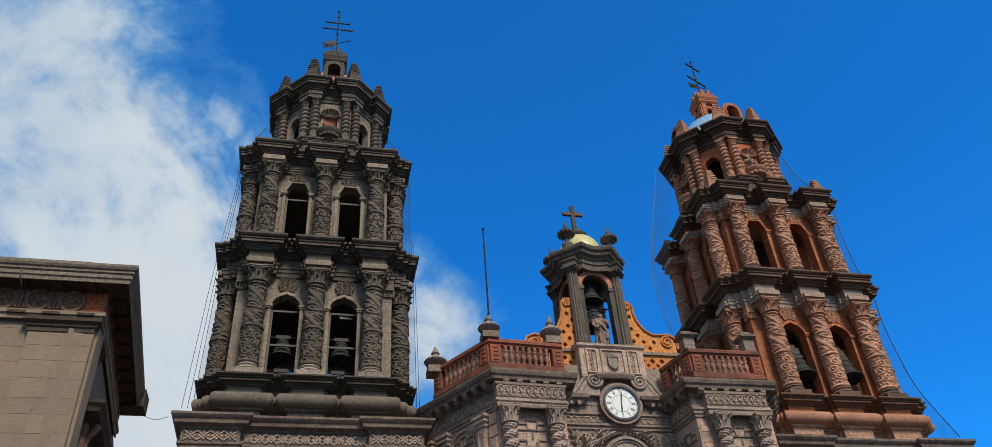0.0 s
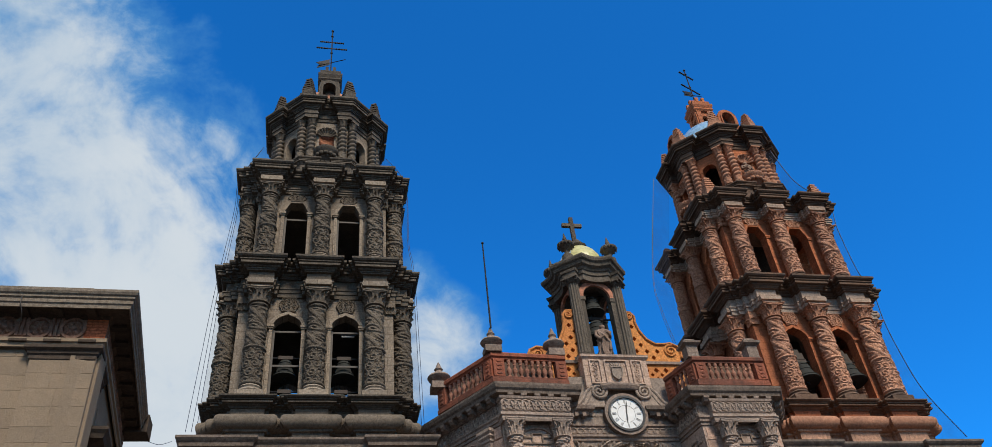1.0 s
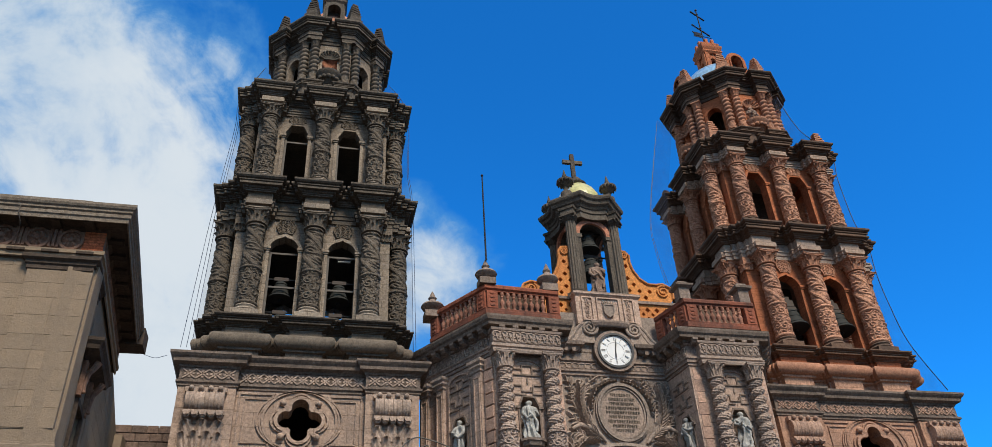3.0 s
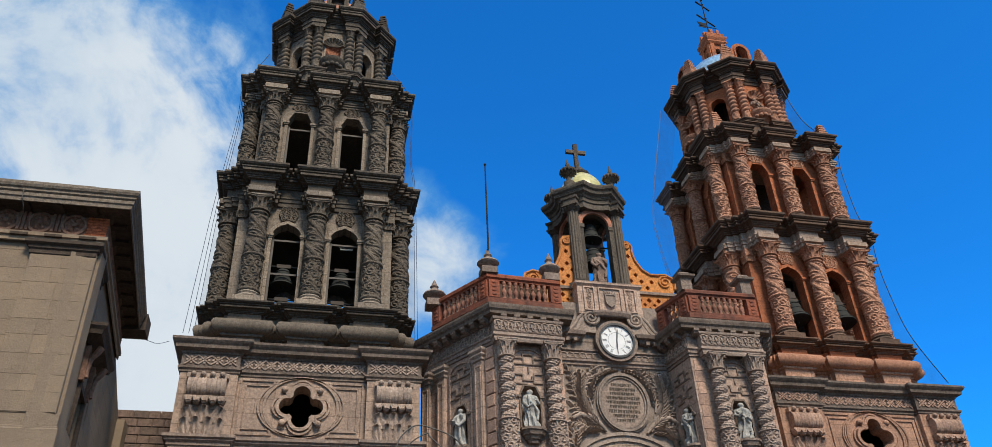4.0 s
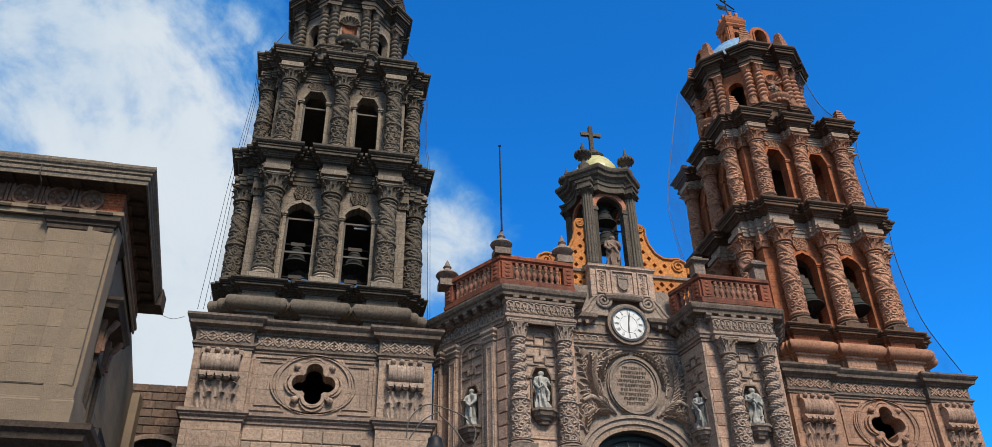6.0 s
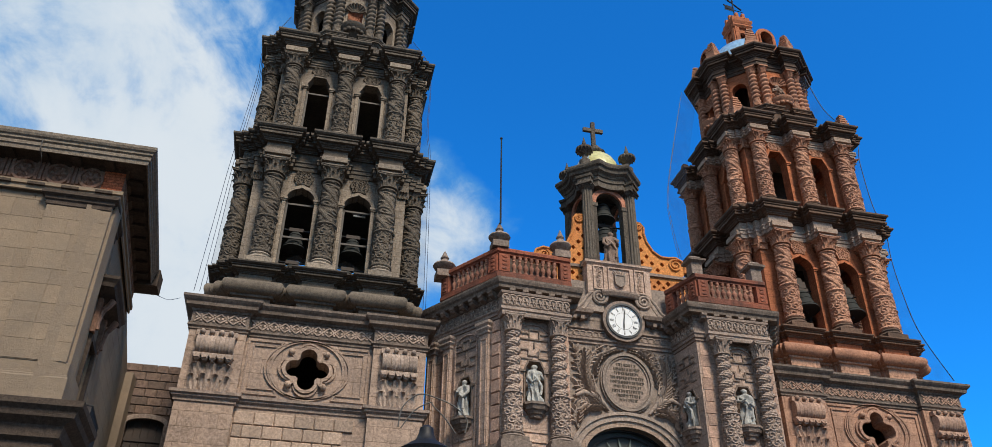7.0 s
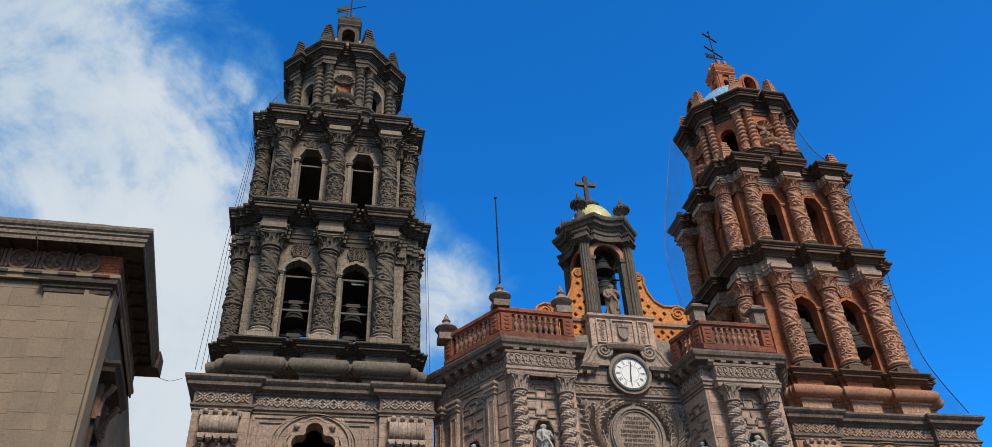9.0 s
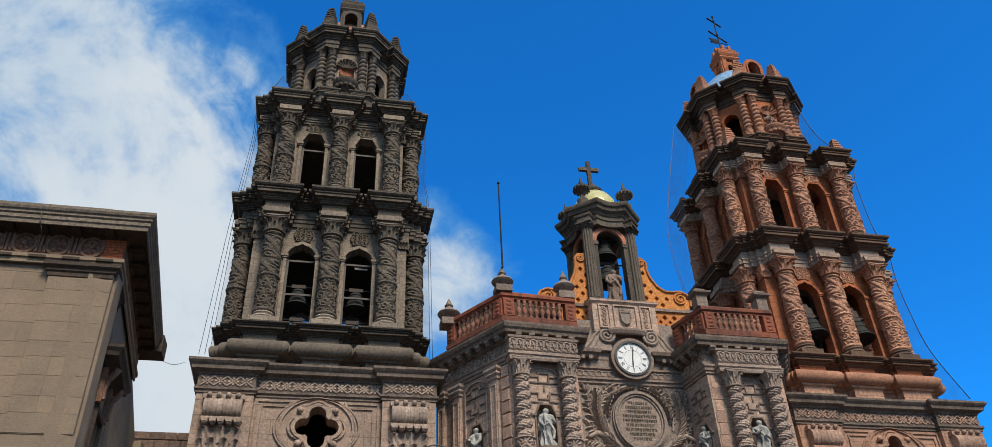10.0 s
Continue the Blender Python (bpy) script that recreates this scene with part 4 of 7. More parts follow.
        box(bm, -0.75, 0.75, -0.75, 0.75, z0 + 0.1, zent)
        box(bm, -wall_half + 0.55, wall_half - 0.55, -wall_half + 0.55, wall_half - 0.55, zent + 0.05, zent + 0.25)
        part("inner_core", bm, "inside_shade", T)
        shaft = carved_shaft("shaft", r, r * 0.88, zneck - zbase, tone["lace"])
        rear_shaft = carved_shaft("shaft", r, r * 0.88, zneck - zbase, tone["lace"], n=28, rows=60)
        capm = capital_kit(r * 1.0, zcap - zneck, carved)
        basem = base_mesh("column_base", r * 0.98, zbase - z0, tone["base"])
        bm = bmesh.new()
        box(bm, -r * 1.12, r * 1.12, -r * 1.25, r * 0.6, 0, 0.1)
        box(bm, -r * 1.0, r * 1.0, -r * 1.1, r * 0.6, 0.1, 0.22)
        vs = [(-r * 1.28, 0.22), (-r * 1.36, 0.36), (-r * 1.28, 0.5), (r * 1.28, 0.5), (r * 1.36, 0.36), (r * 1.28, 0.22)]
        a = [bm.verts.new((x, -r * 1.4, z)) for x, z in vs]
        b = [bm.verts.new((x, r * 0.6, z)) for x, z in vs]
        bm.faces.new(a), bm.faces.new(b[::-1])
        for i in range(6):
            bm.faces.new((a[i], a[(i + 1) % 6], b[(i + 1) % 6], b[i]))
        padm = mesh_of(bm, "impost_block", M[tone["pad"]])
        for k in range(4):
            for c in (-w, 0, w):
                m = turn(90 * k) @ Matrix.Translation((c, -h, 0))
                link("column", rear_shaft if k == 2 else shaft, T, m @ Matrix.Translation((0, 0, zbase)))
                place_capital(T, m @ Matrix.Translation((0, 0, zneck)), capm)
                link("column_base", basem, T, m @ Matrix.Translation((0, 0, z0)))
                link("impost_block", padm, T, m @ Matrix.Translation((0, 0.12, zcap)))
        # corner pier capitals: a carved block on each corner of the wall
        for k in range(4):
            bm = bmesh.new()
            q = wall_half
            box(bm, -q - 0.1, -q + 0.35, -q - 0.1, -q + 0.35, zneck + 0.1, zcap, turn(90 * k))
            pc = part("pier_capital", bm, carved, T)
            for s in range(3):
                link("acanthus_leaf", capm[1], pc, turn(90 * k) @ Matrix.Translation((-q + 0.02 + 0.14 * s, -q - 0.08, zneck)))
                link("acanthus_leaf", capm[1], pc, turn(90 * k) @ Matrix.Translation((-q - 0.08, -q + 0.02 + 0.14 * s, zneck)) @ turn(-90))
        bm = bmesh.new()
        hh = (zcor - zcap)
        sweep(bm, square_path(wall_half + 0.1, h + 0.28, w, r * 1.35, 0.14, 0.45),
              [(-0.1, zcap), (0.0, zcap + 0.02), (0.0, zcap + hh * 0.22), (0.05, zcap + hh * 0.24), (0.05, zcap + hh * 0.4), (0.1, zcap + hh * 0.44), (0.1, zcap + hh * 0.5),
               (-0.04, zcap + hh * 0.54), (-0.04, zcor)])
        part("entablature", bm, tone["ent"], T)
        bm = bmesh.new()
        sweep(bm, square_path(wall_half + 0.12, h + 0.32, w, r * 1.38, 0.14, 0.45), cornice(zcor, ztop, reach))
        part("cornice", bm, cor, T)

    tier(19.3, 19.9, 24.2, 24.98, 24.98, 26.0, 26.72, w1, h1, 4.9, 0.52, 1.32, 24.1, 19.55, False, 0.46, 25.0)
    bm = bmesh.new()
    sweep(bm, square_path(3.5, 3.95, 2.7, 0.72, 0.12), [(0, 26.72), (0, 27.0), (0.08, 27.04), (0.08, 27.12), (-0.2, 27.14)])
    part("pedestal", bm, cor, T)
    tier(26.95, 27.4, 31.2, 31.85, 31.85, 32.5, 33.2, 2.7, 3.82, 4.56, 0.48, 1.18, 31.25, 27.2, True, 0.42, 31.9)
    if tone is RED:
        small = pinnacle_mesh("corner_pinnacle", 0.66, 1.6, tone["pin"])
        for k in range(4):
            link("corner_pinnacle", small, T, turn(90 * k) @ Matrix.Translation((3.55, -3.55, 33.2)))
    # third tier: the octagon
    below = set(T.children)
    ap = 2.72
    bm = bmesh.new()
    sweep(bm, octagon_path(ap + 0.25, 0.3, 0.75), [(0.15, 33.2), (0.15, 33.5), (0.0, 33.6), (0.0, 34.1)] + [(d * 0.5, z) for d, z in cornice(34.1, 34.5, 0.5)])
    part("octagon_base", bm, cor, T)
    half = ap * math.tan(math.pi / 8)
    for k in range(8):
        t = turn(45 * k)
        bm = bmesh.new()
        hole = arch_loop(0, 0.45, 34.75, 36.55, 0.45, 10)
        if k % 2:
            plate(bm, [(-half, 34.3), (half, 34.3), (half, 38.3), (-half, 38.3)], [hole], -ap, -ap + 0.4, t)
            ring_plate(bm, hole, 0.14, -ap - 0.06, -ap + 0.02, t)
            part("wall", bm, wall, T)
        else:
            hole = arch_loop(0, 0.42, 35.2, 36.85, 0.42, 10)
            plate(bm, [(-half, 34.3), (half, 34.3), (half, 38.3), (-half, 38.3)], [hole], -ap, -ap + 0.4, t)
            ring_plate(bm, hole, 0.1, -ap - 0.06, -ap + 0.02, t)
            box(bm, -0.82, -0.52, -ap - 0.09, -ap + 0.02, 36.75, 36.85, t)
            box(bm, 0.52, 0.82, -ap - 0.09, -ap + 0.02, 36.75, 36.85, t)
            part("wall", bm, wall, T)
            bm = bmesh.new()
            pts = [(0.5 * math.cos(math.pi * i / 10), 0.42 * math.sin(math.pi * i / 10)) for i in range(11)]
            for z0, z1 in ((35.0, 36.85), (36.85, 37.4)):
                for i in range(10):
                    (xa, ya), (xb, yb) = pts[i], pts[i + 1]
                    s0, s1 = (1, 1) if z1 < 37 else (1, 0.15)
                    bm.faces.new([bm.verts.new((x * s, -ap + 0.05 + y * s, z)) for x, y, z, s in ((xa, ya, z0, s0), (xb, yb, z0, s0), (xb, yb, z1, s1), (xa, ya, z1, s1))])
            part("niche", bm, "niche_pink", T, m=t)
            for i in range(9):
                a = math.pi * i / 8
                bm = bmesh.new()
                tube(bm, [(0, -ap - 0.1, 36.82), (0.28 * math.cos(a), -ap - 0.06, 36.84 + 0.26 * math.sin(a)), (0.56 * math.cos(a), -ap - 0.26, 36.84 + 0.48 * math.sin(a))], lambda q: 0.035 + 0.05 * q, 6)
                part("shell_rib", bm, carved, T, m=t @ Matrix.Translation((0, 0, -0.2)), smooth_angle=50)
            bm = bmesh.new()
            lathe(bm, [(0.1, 34.35), (0.2, 34.45), (0.4, 34.6), (0.62, 34.85), (0.66, 34.98), (0.74, 35.05), (0.74, 35.2)], 16, (0, -ap, 0))
            for i in range(7):
                a = math.pi + math.pi * (i + 0.5) / 7
                bmesh.ops.create_icosphere(bm, subdivisions=1, radius=0.14, matrix=Matrix.Translation((0.57 * math.cos(a), -ap + 0.57 * math.sin(a), 34.78)))
            part("corbel", bm, tone["pin"], T, m=t @ Matrix.Translation((0, -0.16, 0.12)), smooth_angle=50)
    # dark filling for the shade behind the octagon's windows
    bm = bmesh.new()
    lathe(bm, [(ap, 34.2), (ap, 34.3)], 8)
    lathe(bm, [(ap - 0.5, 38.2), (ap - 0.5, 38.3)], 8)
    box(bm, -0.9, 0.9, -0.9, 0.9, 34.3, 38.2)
    part("inner_core", bm, "inside_shade", T)
    sh = twisted_shaft("shaft", 0.24, 0.21, 2.35, tone["twist"], 8.0, 1, 0.048, 24, 120, 0.2)
    cp = small_capital("capital", 0.19, 0.5, carved)
    bs = base_mesh("column_base", 0.2, 0.3, tone["base"])
    for k in range(8):
        for s in (-1, 1):
            m = turn(45 * k) @ Matrix.Translation((s * (half - 0.25), -ap - 0.2, 0))
            link("column", sh, T, m @ Matrix.Translation((0, 0, 34.85)))
            link("capital", cp, T, m @ Matrix.Translation((0, 0, 37.2)))
            link("column_base", bs, T, m @ Matrix.Translation((0, 0, 34.5)))
    bm = bmesh.new()
    sweep(bm, octagon_path(ap + 0.06, 0.4, 0.58), [(0, 37.7), (0, 37.9), (0.05, 37.92), (0.05, 38.02), (0.0, 38.05), (0.0, 38.25)] + [(d, z) for d, z in cornice(38.25, 38.95, 0.5)])
    part("octagon_cornice", bm, cor, T)
    wide = tone["octagon"]
    stretch = Matrix.Translation((0, 0, 33.2)) @ Matrix.Diagonal((wide, wide, 1.1, 1)) @ Matrix.Translation((0, 0, -33.2))
    for o in T.children:
        if o not in below:
            o.matrix_basis = stretch @ o.matrix_basis
    # attic: low drum, dome, pinnacles, dormers, lantern
    below = set(T.children)
    bm = bmesh.new()
    prof = [(2.7, 38.9), (2.7, 39.3), (2.55, 39.4)] + [(2.5 * math.cos(a), 39.4 + 2.9 * math.sin(a)) for a in [math.pi / 2 * i / 10 for i in range(9)]]
    lathe(bm, prof, 32)
    part("dome", bm, tone["dome"], T, smooth_angle=40)
    pin = pinnacle_mesh("pinnacle", *tone["pin_size"], tone["pin"])
    for k in range(8):
        link("pinnacle", pin, T, turn(45 * k + 22.5) @ Matrix.Translation((0, -ap - 0.36, 39.35)))
        bm = bmesh.new()
        box(bm, -0.48, 0.48, -0.4, 0.4, 0, 0.4)
        for j in range(6):
            tube(bm, spiral(-0.36 + 0.144 * j, 0.2, 0.09, 1.2, j, 1 if j % 2 else -1, 10, -0.41), 0.026, 5)
        part("pinnacle_pedestal", bm, tone["pin"], T, m=turn(45 * k + 22.5) @ Matrix.Translation((0, -ap - 0.36, 38.95)))
    for k in range(0, 8, 2):
        bm = bmesh.new()
        hole = arch_loop(0, 0.38, 39.6, 40.6, 0.42, 10)
        outer = arch_loop(0, 0.64, 38.95, 40.6, 0.74, 12)
        plate(bm, outer, [hole], -ap - 0.05, -ap + 1.5)
        ring_plate(bm, hole, 0.1, -ap - 0.12, -ap)
        part("dormer", bm, tone["dormer"], T, m=turn(45 * k))
        # dark sheet in place of the shade within the dormer
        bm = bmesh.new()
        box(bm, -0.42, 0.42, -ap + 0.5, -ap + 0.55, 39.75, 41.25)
        part("dormer_panel", bm, "inside_shade", T, m=turn(45 * k))
    lift = Matrix.Translation((0, 0, 0.56)) @ Matrix.Diagonal((wide, wide, 1, 1))
    for o in T.children:
        if o not in below:
            o.matrix_basis = lift @ o.matrix_basis
    lan = 0.54
    for k in range(4):
        bm = bmesh.new()
        hole = arch_loop(0, 0.2, 42.1, 43.6, 0.22, 8)
        e = lan - 0.2 * (k % 2)
        plate(bm, [(-e, 41.4), (e, 41.4), (e, 44.6), (-e, 44.6)], [hole], -lan, -lan + 0.2, turn(90 * k))
        for s in (-1, 1):
            box(bm, s * (lan - 0.12) - 0.16, s * (lan - 0.12) + 0.16, -lan - 0.12, -lan, 41.6, 44.3, turn(90 * k))
        part("lantern_wall", bm, tone["lantern"], T)
    sq = [(-lan - 0.12, -lan - 0.12), (lan + 0.12, -lan - 0.12), (lan + 0.12, lan + 0.12), (-lan - 0.12, lan + 0.12)]
    bm = bmesh.new()
    sweep(bm, sq, [(0, 44.2), (0.1, 44.35), (0.04, 44.5), (0.12, 44.75), (0.12, 44.9), (0.0, 45.0), (0.0, 45.25), (-0.3, 45.45), (-0.5, 45.5)])
    part("lantern_cornice", bm, tone["lantern"], T)
    bm = bmesh.new()
    sweep(bm, sq, [(0.25, 41.2), (0.25, 41.5), (0.1, 41.62), (0.1, 41.7)])
    part("lantern_base", bm, tone["lantern"], T)
    bm = bmesh.new()
    box(bm, -0.1, 0.1, -0.1, 0.1, 45.15, 45.6)
    merlon = mesh_of(bm, "merlon", M[tone["lantern"]])
    for s in range(8):
        link("merlon", merlon, T, Matrix.Translation((0.62 * math.cos(radians(22.5 + 45 * s)), 0.62 * math.sin(radians(22.5 + 45 * s)), 0)))
    return T


GREY = {"plinth": "grey_cornice", "ped": "grey_carved", "base_set": (0.06, 0, 0.08), "octagon": 1.0, "pin_size": (0.64, 1.85), "lace": "grey_lace", "torus": "grey_carved", "frames": True, "pad": "grey_wall", "base": "grey_wall", "ent": "grey_carved", "twist": "grey_carved", "dome": "dome_pink",
        "pin": "grey_dark", "dormer": "grey_dark", "lantern": "grey_dark"}
RED = {"plinth": "red_base", "ped": "red_wall", "base_set": (0.2, 0, -0.2), "octagon": 1.06, "pin_size": (0.62, 1.55), "lace": "red_lace", "torus": "red_carved", "frames": False, "pad": "pink_wall", "base": "red_cornice", "ent": "pink_carved", "twist": "red_carved", "dome": "tile_blue",
       "pin": "red_carved", "dormer": "red_wall", "lantern": "red_wall"}
XL, XR = -0.25, 26.02
tower(XL, GREY, "grey_wall", "grey_cornice", "grey_carved", "pink_wall", "pink_cornice", "pink_carved",
      "tall grey soot-darkened stone bell tower with carved columns", -1)
tower(XR, RED, "red_wall", "red_cornice", "red_carved", "red_base", "pink_cornice", "rose_carved",
      "tall reddish orange stone bell tower with spiral columns", 1)
iron_cross(XL, TOWER_Y, 45.45, 4.75, ((0.6, 0.98), (0.74, 0.76)), "black wrought-iron cross with vane on the grey tower")
iron_cross(XR, TOWER_Y, 45.45, 3.9, ((0.45, 0.95), (0.84, 0.72)), "black wrought-iron cross with vane on the red tower", 25)


# ---- ground ----
g = bmesh.new()
box(g, -1500, 1500, -1500, 1500, -0.5, 0)
tagged(part("ground", g, "paving", None), "grey stone paving of the plaza", "ground", kind="structure")

# ---- church front between the towers ----
A0, A1, A2, A3 = (5.1, 36.15), (7.68, 31.95), (10.68, 32.12), (10.9, 33.9)
B3, B2, B1, B0 = (16.45, 33.95), (16.75, 32.1), (20.4, 32.1), (22.1, 35.1)


def on_wall(p, q):
    """The pose whose x runs along the wall from p to q and whose -y points out of it."""
    return turn(math.degrees(math.atan2(q[1] - p[1], q[0] - p[0])), (p[0], p[1], 0)), (Vector(q) - Vector(p)).length


def fret(parent, m, cx, y, z0, z1, half):
    """Sunk-panel strapwork: raised fillets that form an interlaced fret and an arched head."""
    def bar(x0, x1, za, zb):
        bm = bmesh.new()
        box(bm, cx + x0, cx + x1, y - 0.06, y + 0.01, za, zb)
        part("fillet", bm, "pink_cornice", parent, m=m)
    t = 0.06
    top = z1
    bar(-half, half, top - 0.62, top - 0.62 + t)
    bar(-0.26, -0.26 + t, top - 0.58, top - 0.12)
    bar(0.26 - t, 0.26, top - 0.58, top - 0.12)
    bar(-0.26 + t, 0.26 - t, top - 0.18, top - 0.12)
    bar(-half, -0.26, top - 0.35, top - 0.35 + t)
    bar(0.26, half, top - 0.35, top - 0.35 + t)
    bar(-0.03, 0.03, top - 0.98, top - 0.72)
    bar(-half, -0.3, top - 1.1, top - 1.1 + t)
    bar(0.22, half, top - 1.06, top - 1.06 + t)
    bar(-0.3, -0.3 + t, top - 1.35, top - 1.1 + t)
    bar(-0.3 + t, 0.12, top - 1.35, top - 1.35 + t)
    bar(0.12, 0.12 + t, top - 1.35, top - 1.12)
    bar(0.2, 0.2 + t, top - 1.46, top - 1.06)
    bar(-half, -0.08, top - 1.5, top - 1.5 + t)
    bar(0.26, half, top - 1.46, top - 1.4)


def niche_parts(parent, m, cx, z0, z1, half, statue_h, seed, arm, label, y=0.0, figure=True):
    """A niche with an angular head, its bracket, and the statue that stands on the bracket."""
    bm = bmesh.new()
    loop = [(cx - half, z0), (cx + half, z0), (cx + half, z1 - 0.4), (cx + half * 0.55, z1), (cx - half * 0.55, z1), (cx - half, z1 - 0.4)]
    ring_plate(bm, loop, 0.07, y - 0.06, y + 0.02)
    box(bm, cx - half - 0.2, cx - half + 0.02, y - 0.1, y + 0.02, z1 - 0.5, z1 - 0.4)
    box(bm, cx + half - 0.02, cx + half + 0.2, y - 0.1, y + 0.02, z1 - 0.5, z1 - 0.4)
    part("niche_frame", bm, "pink_cornice", parent, m=m)
    bm = bmesh.new()
    w = half * 1.3
    steps = [(w * 0.45, z0 - 0.58), (w * 0.5, z0 - 0.46), (w * 0.62, z0 - 0.44), (w * 0.72, z0 - 0.32), (w * 0.86, z0 - 0.28), (w * 0.95, z0 - 0.14), (w * 1.05, z0 - 0.1), (w * 1.05, z0)]
    rings = []
    for r, z in steps:
        rings.append([bm.verts.new((cx + x * r, y + yy * r, z)) for x, yy in ((-1, 0.05 / max(r, 0.1)), (-0.95, -0.55), (-0.5, -0.95), (0.5, -0.95), (0.95, -0.55), (1, 0.05 / max(r, 0.1)))])
    for p, q in zip(rings, rings[1:]):
        for i in range(5):
            bm.faces.new((p[i], p[i + 1], q[i + 1], q[i]))
    bm.faces.new(rings[0][::-1]), bm.faces.new(rings[-1])
    part("bracket", bm, "pink_cornice", parent, m=m)
    if figure:
        s = new("statue", statue_mesh("statue", statue_h, seed, arm))
        s.matrix_basis = m @ Matrix.Translation((cx, y - 0.05, z0 + 0.05)) @ turn(8 * arm)
        tagged(s, label, "statue", "saints of the church front")


def wall_with_niche(name, m, length, z0, z1, cx, nz0, nz1, half, parent, mat):
    bm = bmesh.new()
    loop = [(cx - half, nz0), (cx + half, nz0), (cx + half, nz1 - 0.4), (cx + half * 0.55, nz1), (cx - half * 0.55, nz1), (cx - half, nz1 - 0.4)]
    plate(bm, [(0, z0), (length, z0), (length, z1), (0, z1)], [loop], 0, 0.75)
    box(bm, cx - half - 0.02, cx + half + 0.02, 0.5, 0.6, nz0 - 0.05, nz1 + 0.05)
    part(name, bm, mat, parent, m=m)


C = thing("church_facade", "carved pink stone church front with twisted columns and niches", "church facade")
WALLS = [(A0, A1), (A1, A2), (A2, A3), (B3, B2), (B2, B1), (B1, B0)]
SPEC = {1: (1.42, 13.45, 15.35, 0.42), 4: (1.95, 13.35, 15.2, 0.42), 0: (2.72, 13.2, 15.05, 0.42), 3: (1.0, 13.35, 15.1, 0.4)}
for i, (p, q) in enumerate(WALLS):
    m, length = on_wall(p, q)
    if i in SPEC:
        cx, nz0, nz1, half = SPEC[i]
        wall_with_niche("wall", m, length, 0, 18.6, cx, nz0, nz1, half, C, "portal_wall")
        niche_parts(C, m, cx, nz0, nz1, half, 1.7, 11 + i, 1 if i % 2 else -1, "pale weathered stone saint standing on a niche bracket")
    else:
        bm = bmesh.new()
        box(bm, 0, length, 0, 0.75, 0, 18.6)
        part("wall", bm, "portal_wall", C, m=m)
# middle wall with the arched window
mid, midlen = on_wall(A3, B3)
bm = bmesh.new()
AC = 2.98
arch = arch_loop(AC, 2.0, 7.0, 12.2, 1.35, 20)
plate(bm, [(0, 0), (midlen, 0), (midlen, 20.6), (0, 20.6)], [arch], 0, 0.8)
part("wall", bm, "relief_field", C, m=mid)
for grow, off, y0 in ((0.28, 0.0, -0.02), (0.26, 0.3, -0.1), (0.14, 0.58, -0.18)):
    bm = bmesh.new()
    ring_plate(bm, arch_loop(AC, 2.0 + off, 7.0 - off, 12.2, 1.35 + off * 0.85, 20), grow, y0, 0.3 if off == 0 else 0.02)
    part("archivolt", bm, ("pink_wall", "relief_field", "relief_field")[round(off / 0.29)], C, m=mid, smooth_angle=30)
bm = bmesh.new()
plate(bm, arch_loop(AC, 2.05, 6.9, 12.2, 1.38, 20), [], 0.55, 0.6)
win = part("arched_window", bm, "glass_dark", C, "dark leaded window with an iron star grille", m=mid)
for k in range(17):
    bm = bmesh.new()
    a = math.pi * (k + 0.5) / 17
    c = Vector((AC, 0.45, 11.6))
    d = Vector((math.cos(a), 0, math.sin(a)))
    n = Vector((-d.z, 0, d.x))
    r1 = 1.62 if k % 2 else 1.2
    pts = [c + d * 0.4 - n * 0.02, c + d * 0.8 - n * 0.12, c + d * r1, c + d * 0.8 + n * 0.12, c + d * 0.4 + n * 0.02]
    vs = [bm.verts.new(x) for x in pts]
    ws = [bm.verts.new(x + Vector((0, 0.03, 0))) for x in pts]
    bm.faces.new(vs), bm.faces.new(ws[::-1])
    for i in range(5):
        bm.faces.new((vs[i], vs[(i + 1) % 5], ws[(i + 1) % 5], ws[i]))
    part("star_ray", bm, "lead_green", win)
bm = bmesh.new()
ring_plate(bm, arch_loop(AC, 1.66, 7.2, 12.2, 1.02, 20), 0.05, 0.4, 0.46)
ring_plate(bm, arch_loop(AC, 1.92, 7.1, 12.2, 1.26, 20), 0.08, 0.4, 0.46)
part("grille_frame", bm, "iron", win)
bulb = bmesh.new()
bmesh.ops.create_icosphere(bulb, subdivisions=1, radius=0.05)
bulb = mesh_of(bulb, "stud", M["clock_white"])
for k in range(9):
    a = math.pi * (0.1 + 0.8 * k / 8)
    link("stud", bulb, win, mid @ Matrix.Translation((AC + 1.8 * math.cos(a), 0.36, 12.2 + 1.16 * math.sin(a))))


def flat_leaf(bm, p, ang, size, y=-0.02, rise=0.12, slim=0.27, curl=0.16):
    """A pointed leaf in low relief that lies on the wall, with a raised midrib."""
    d = Vector((math.cos(ang), 0, math.sin(ang)))
    n = Vector((-d.z, 0, d.x))
    rows = []
    for k in range(5):
        s = k / 4
        w = size * slim * math.sin(math.pi * min(0.98, s * 0.9 + 0.1)) * (1.15 if k % 2 else 0.9)
        bend = n * (size * curl * s * s)
        c = p + d * size * s + bend
        rows.append([bm.verts.new(c - n * w + Vector((0, y, 0))), bm.verts.new(c + Vector((0, y - rise * math.sin(math.pi * (0.15 + 0.8 * s)), 0))), bm.verts.new(c + n * w + Vector((0, y, 0)))])
    for a, b in zip(rows, rows[1:]):
        for i in range(2):
            bm.faces.new((a[i], a[i + 1], b[i + 1], b[i]))


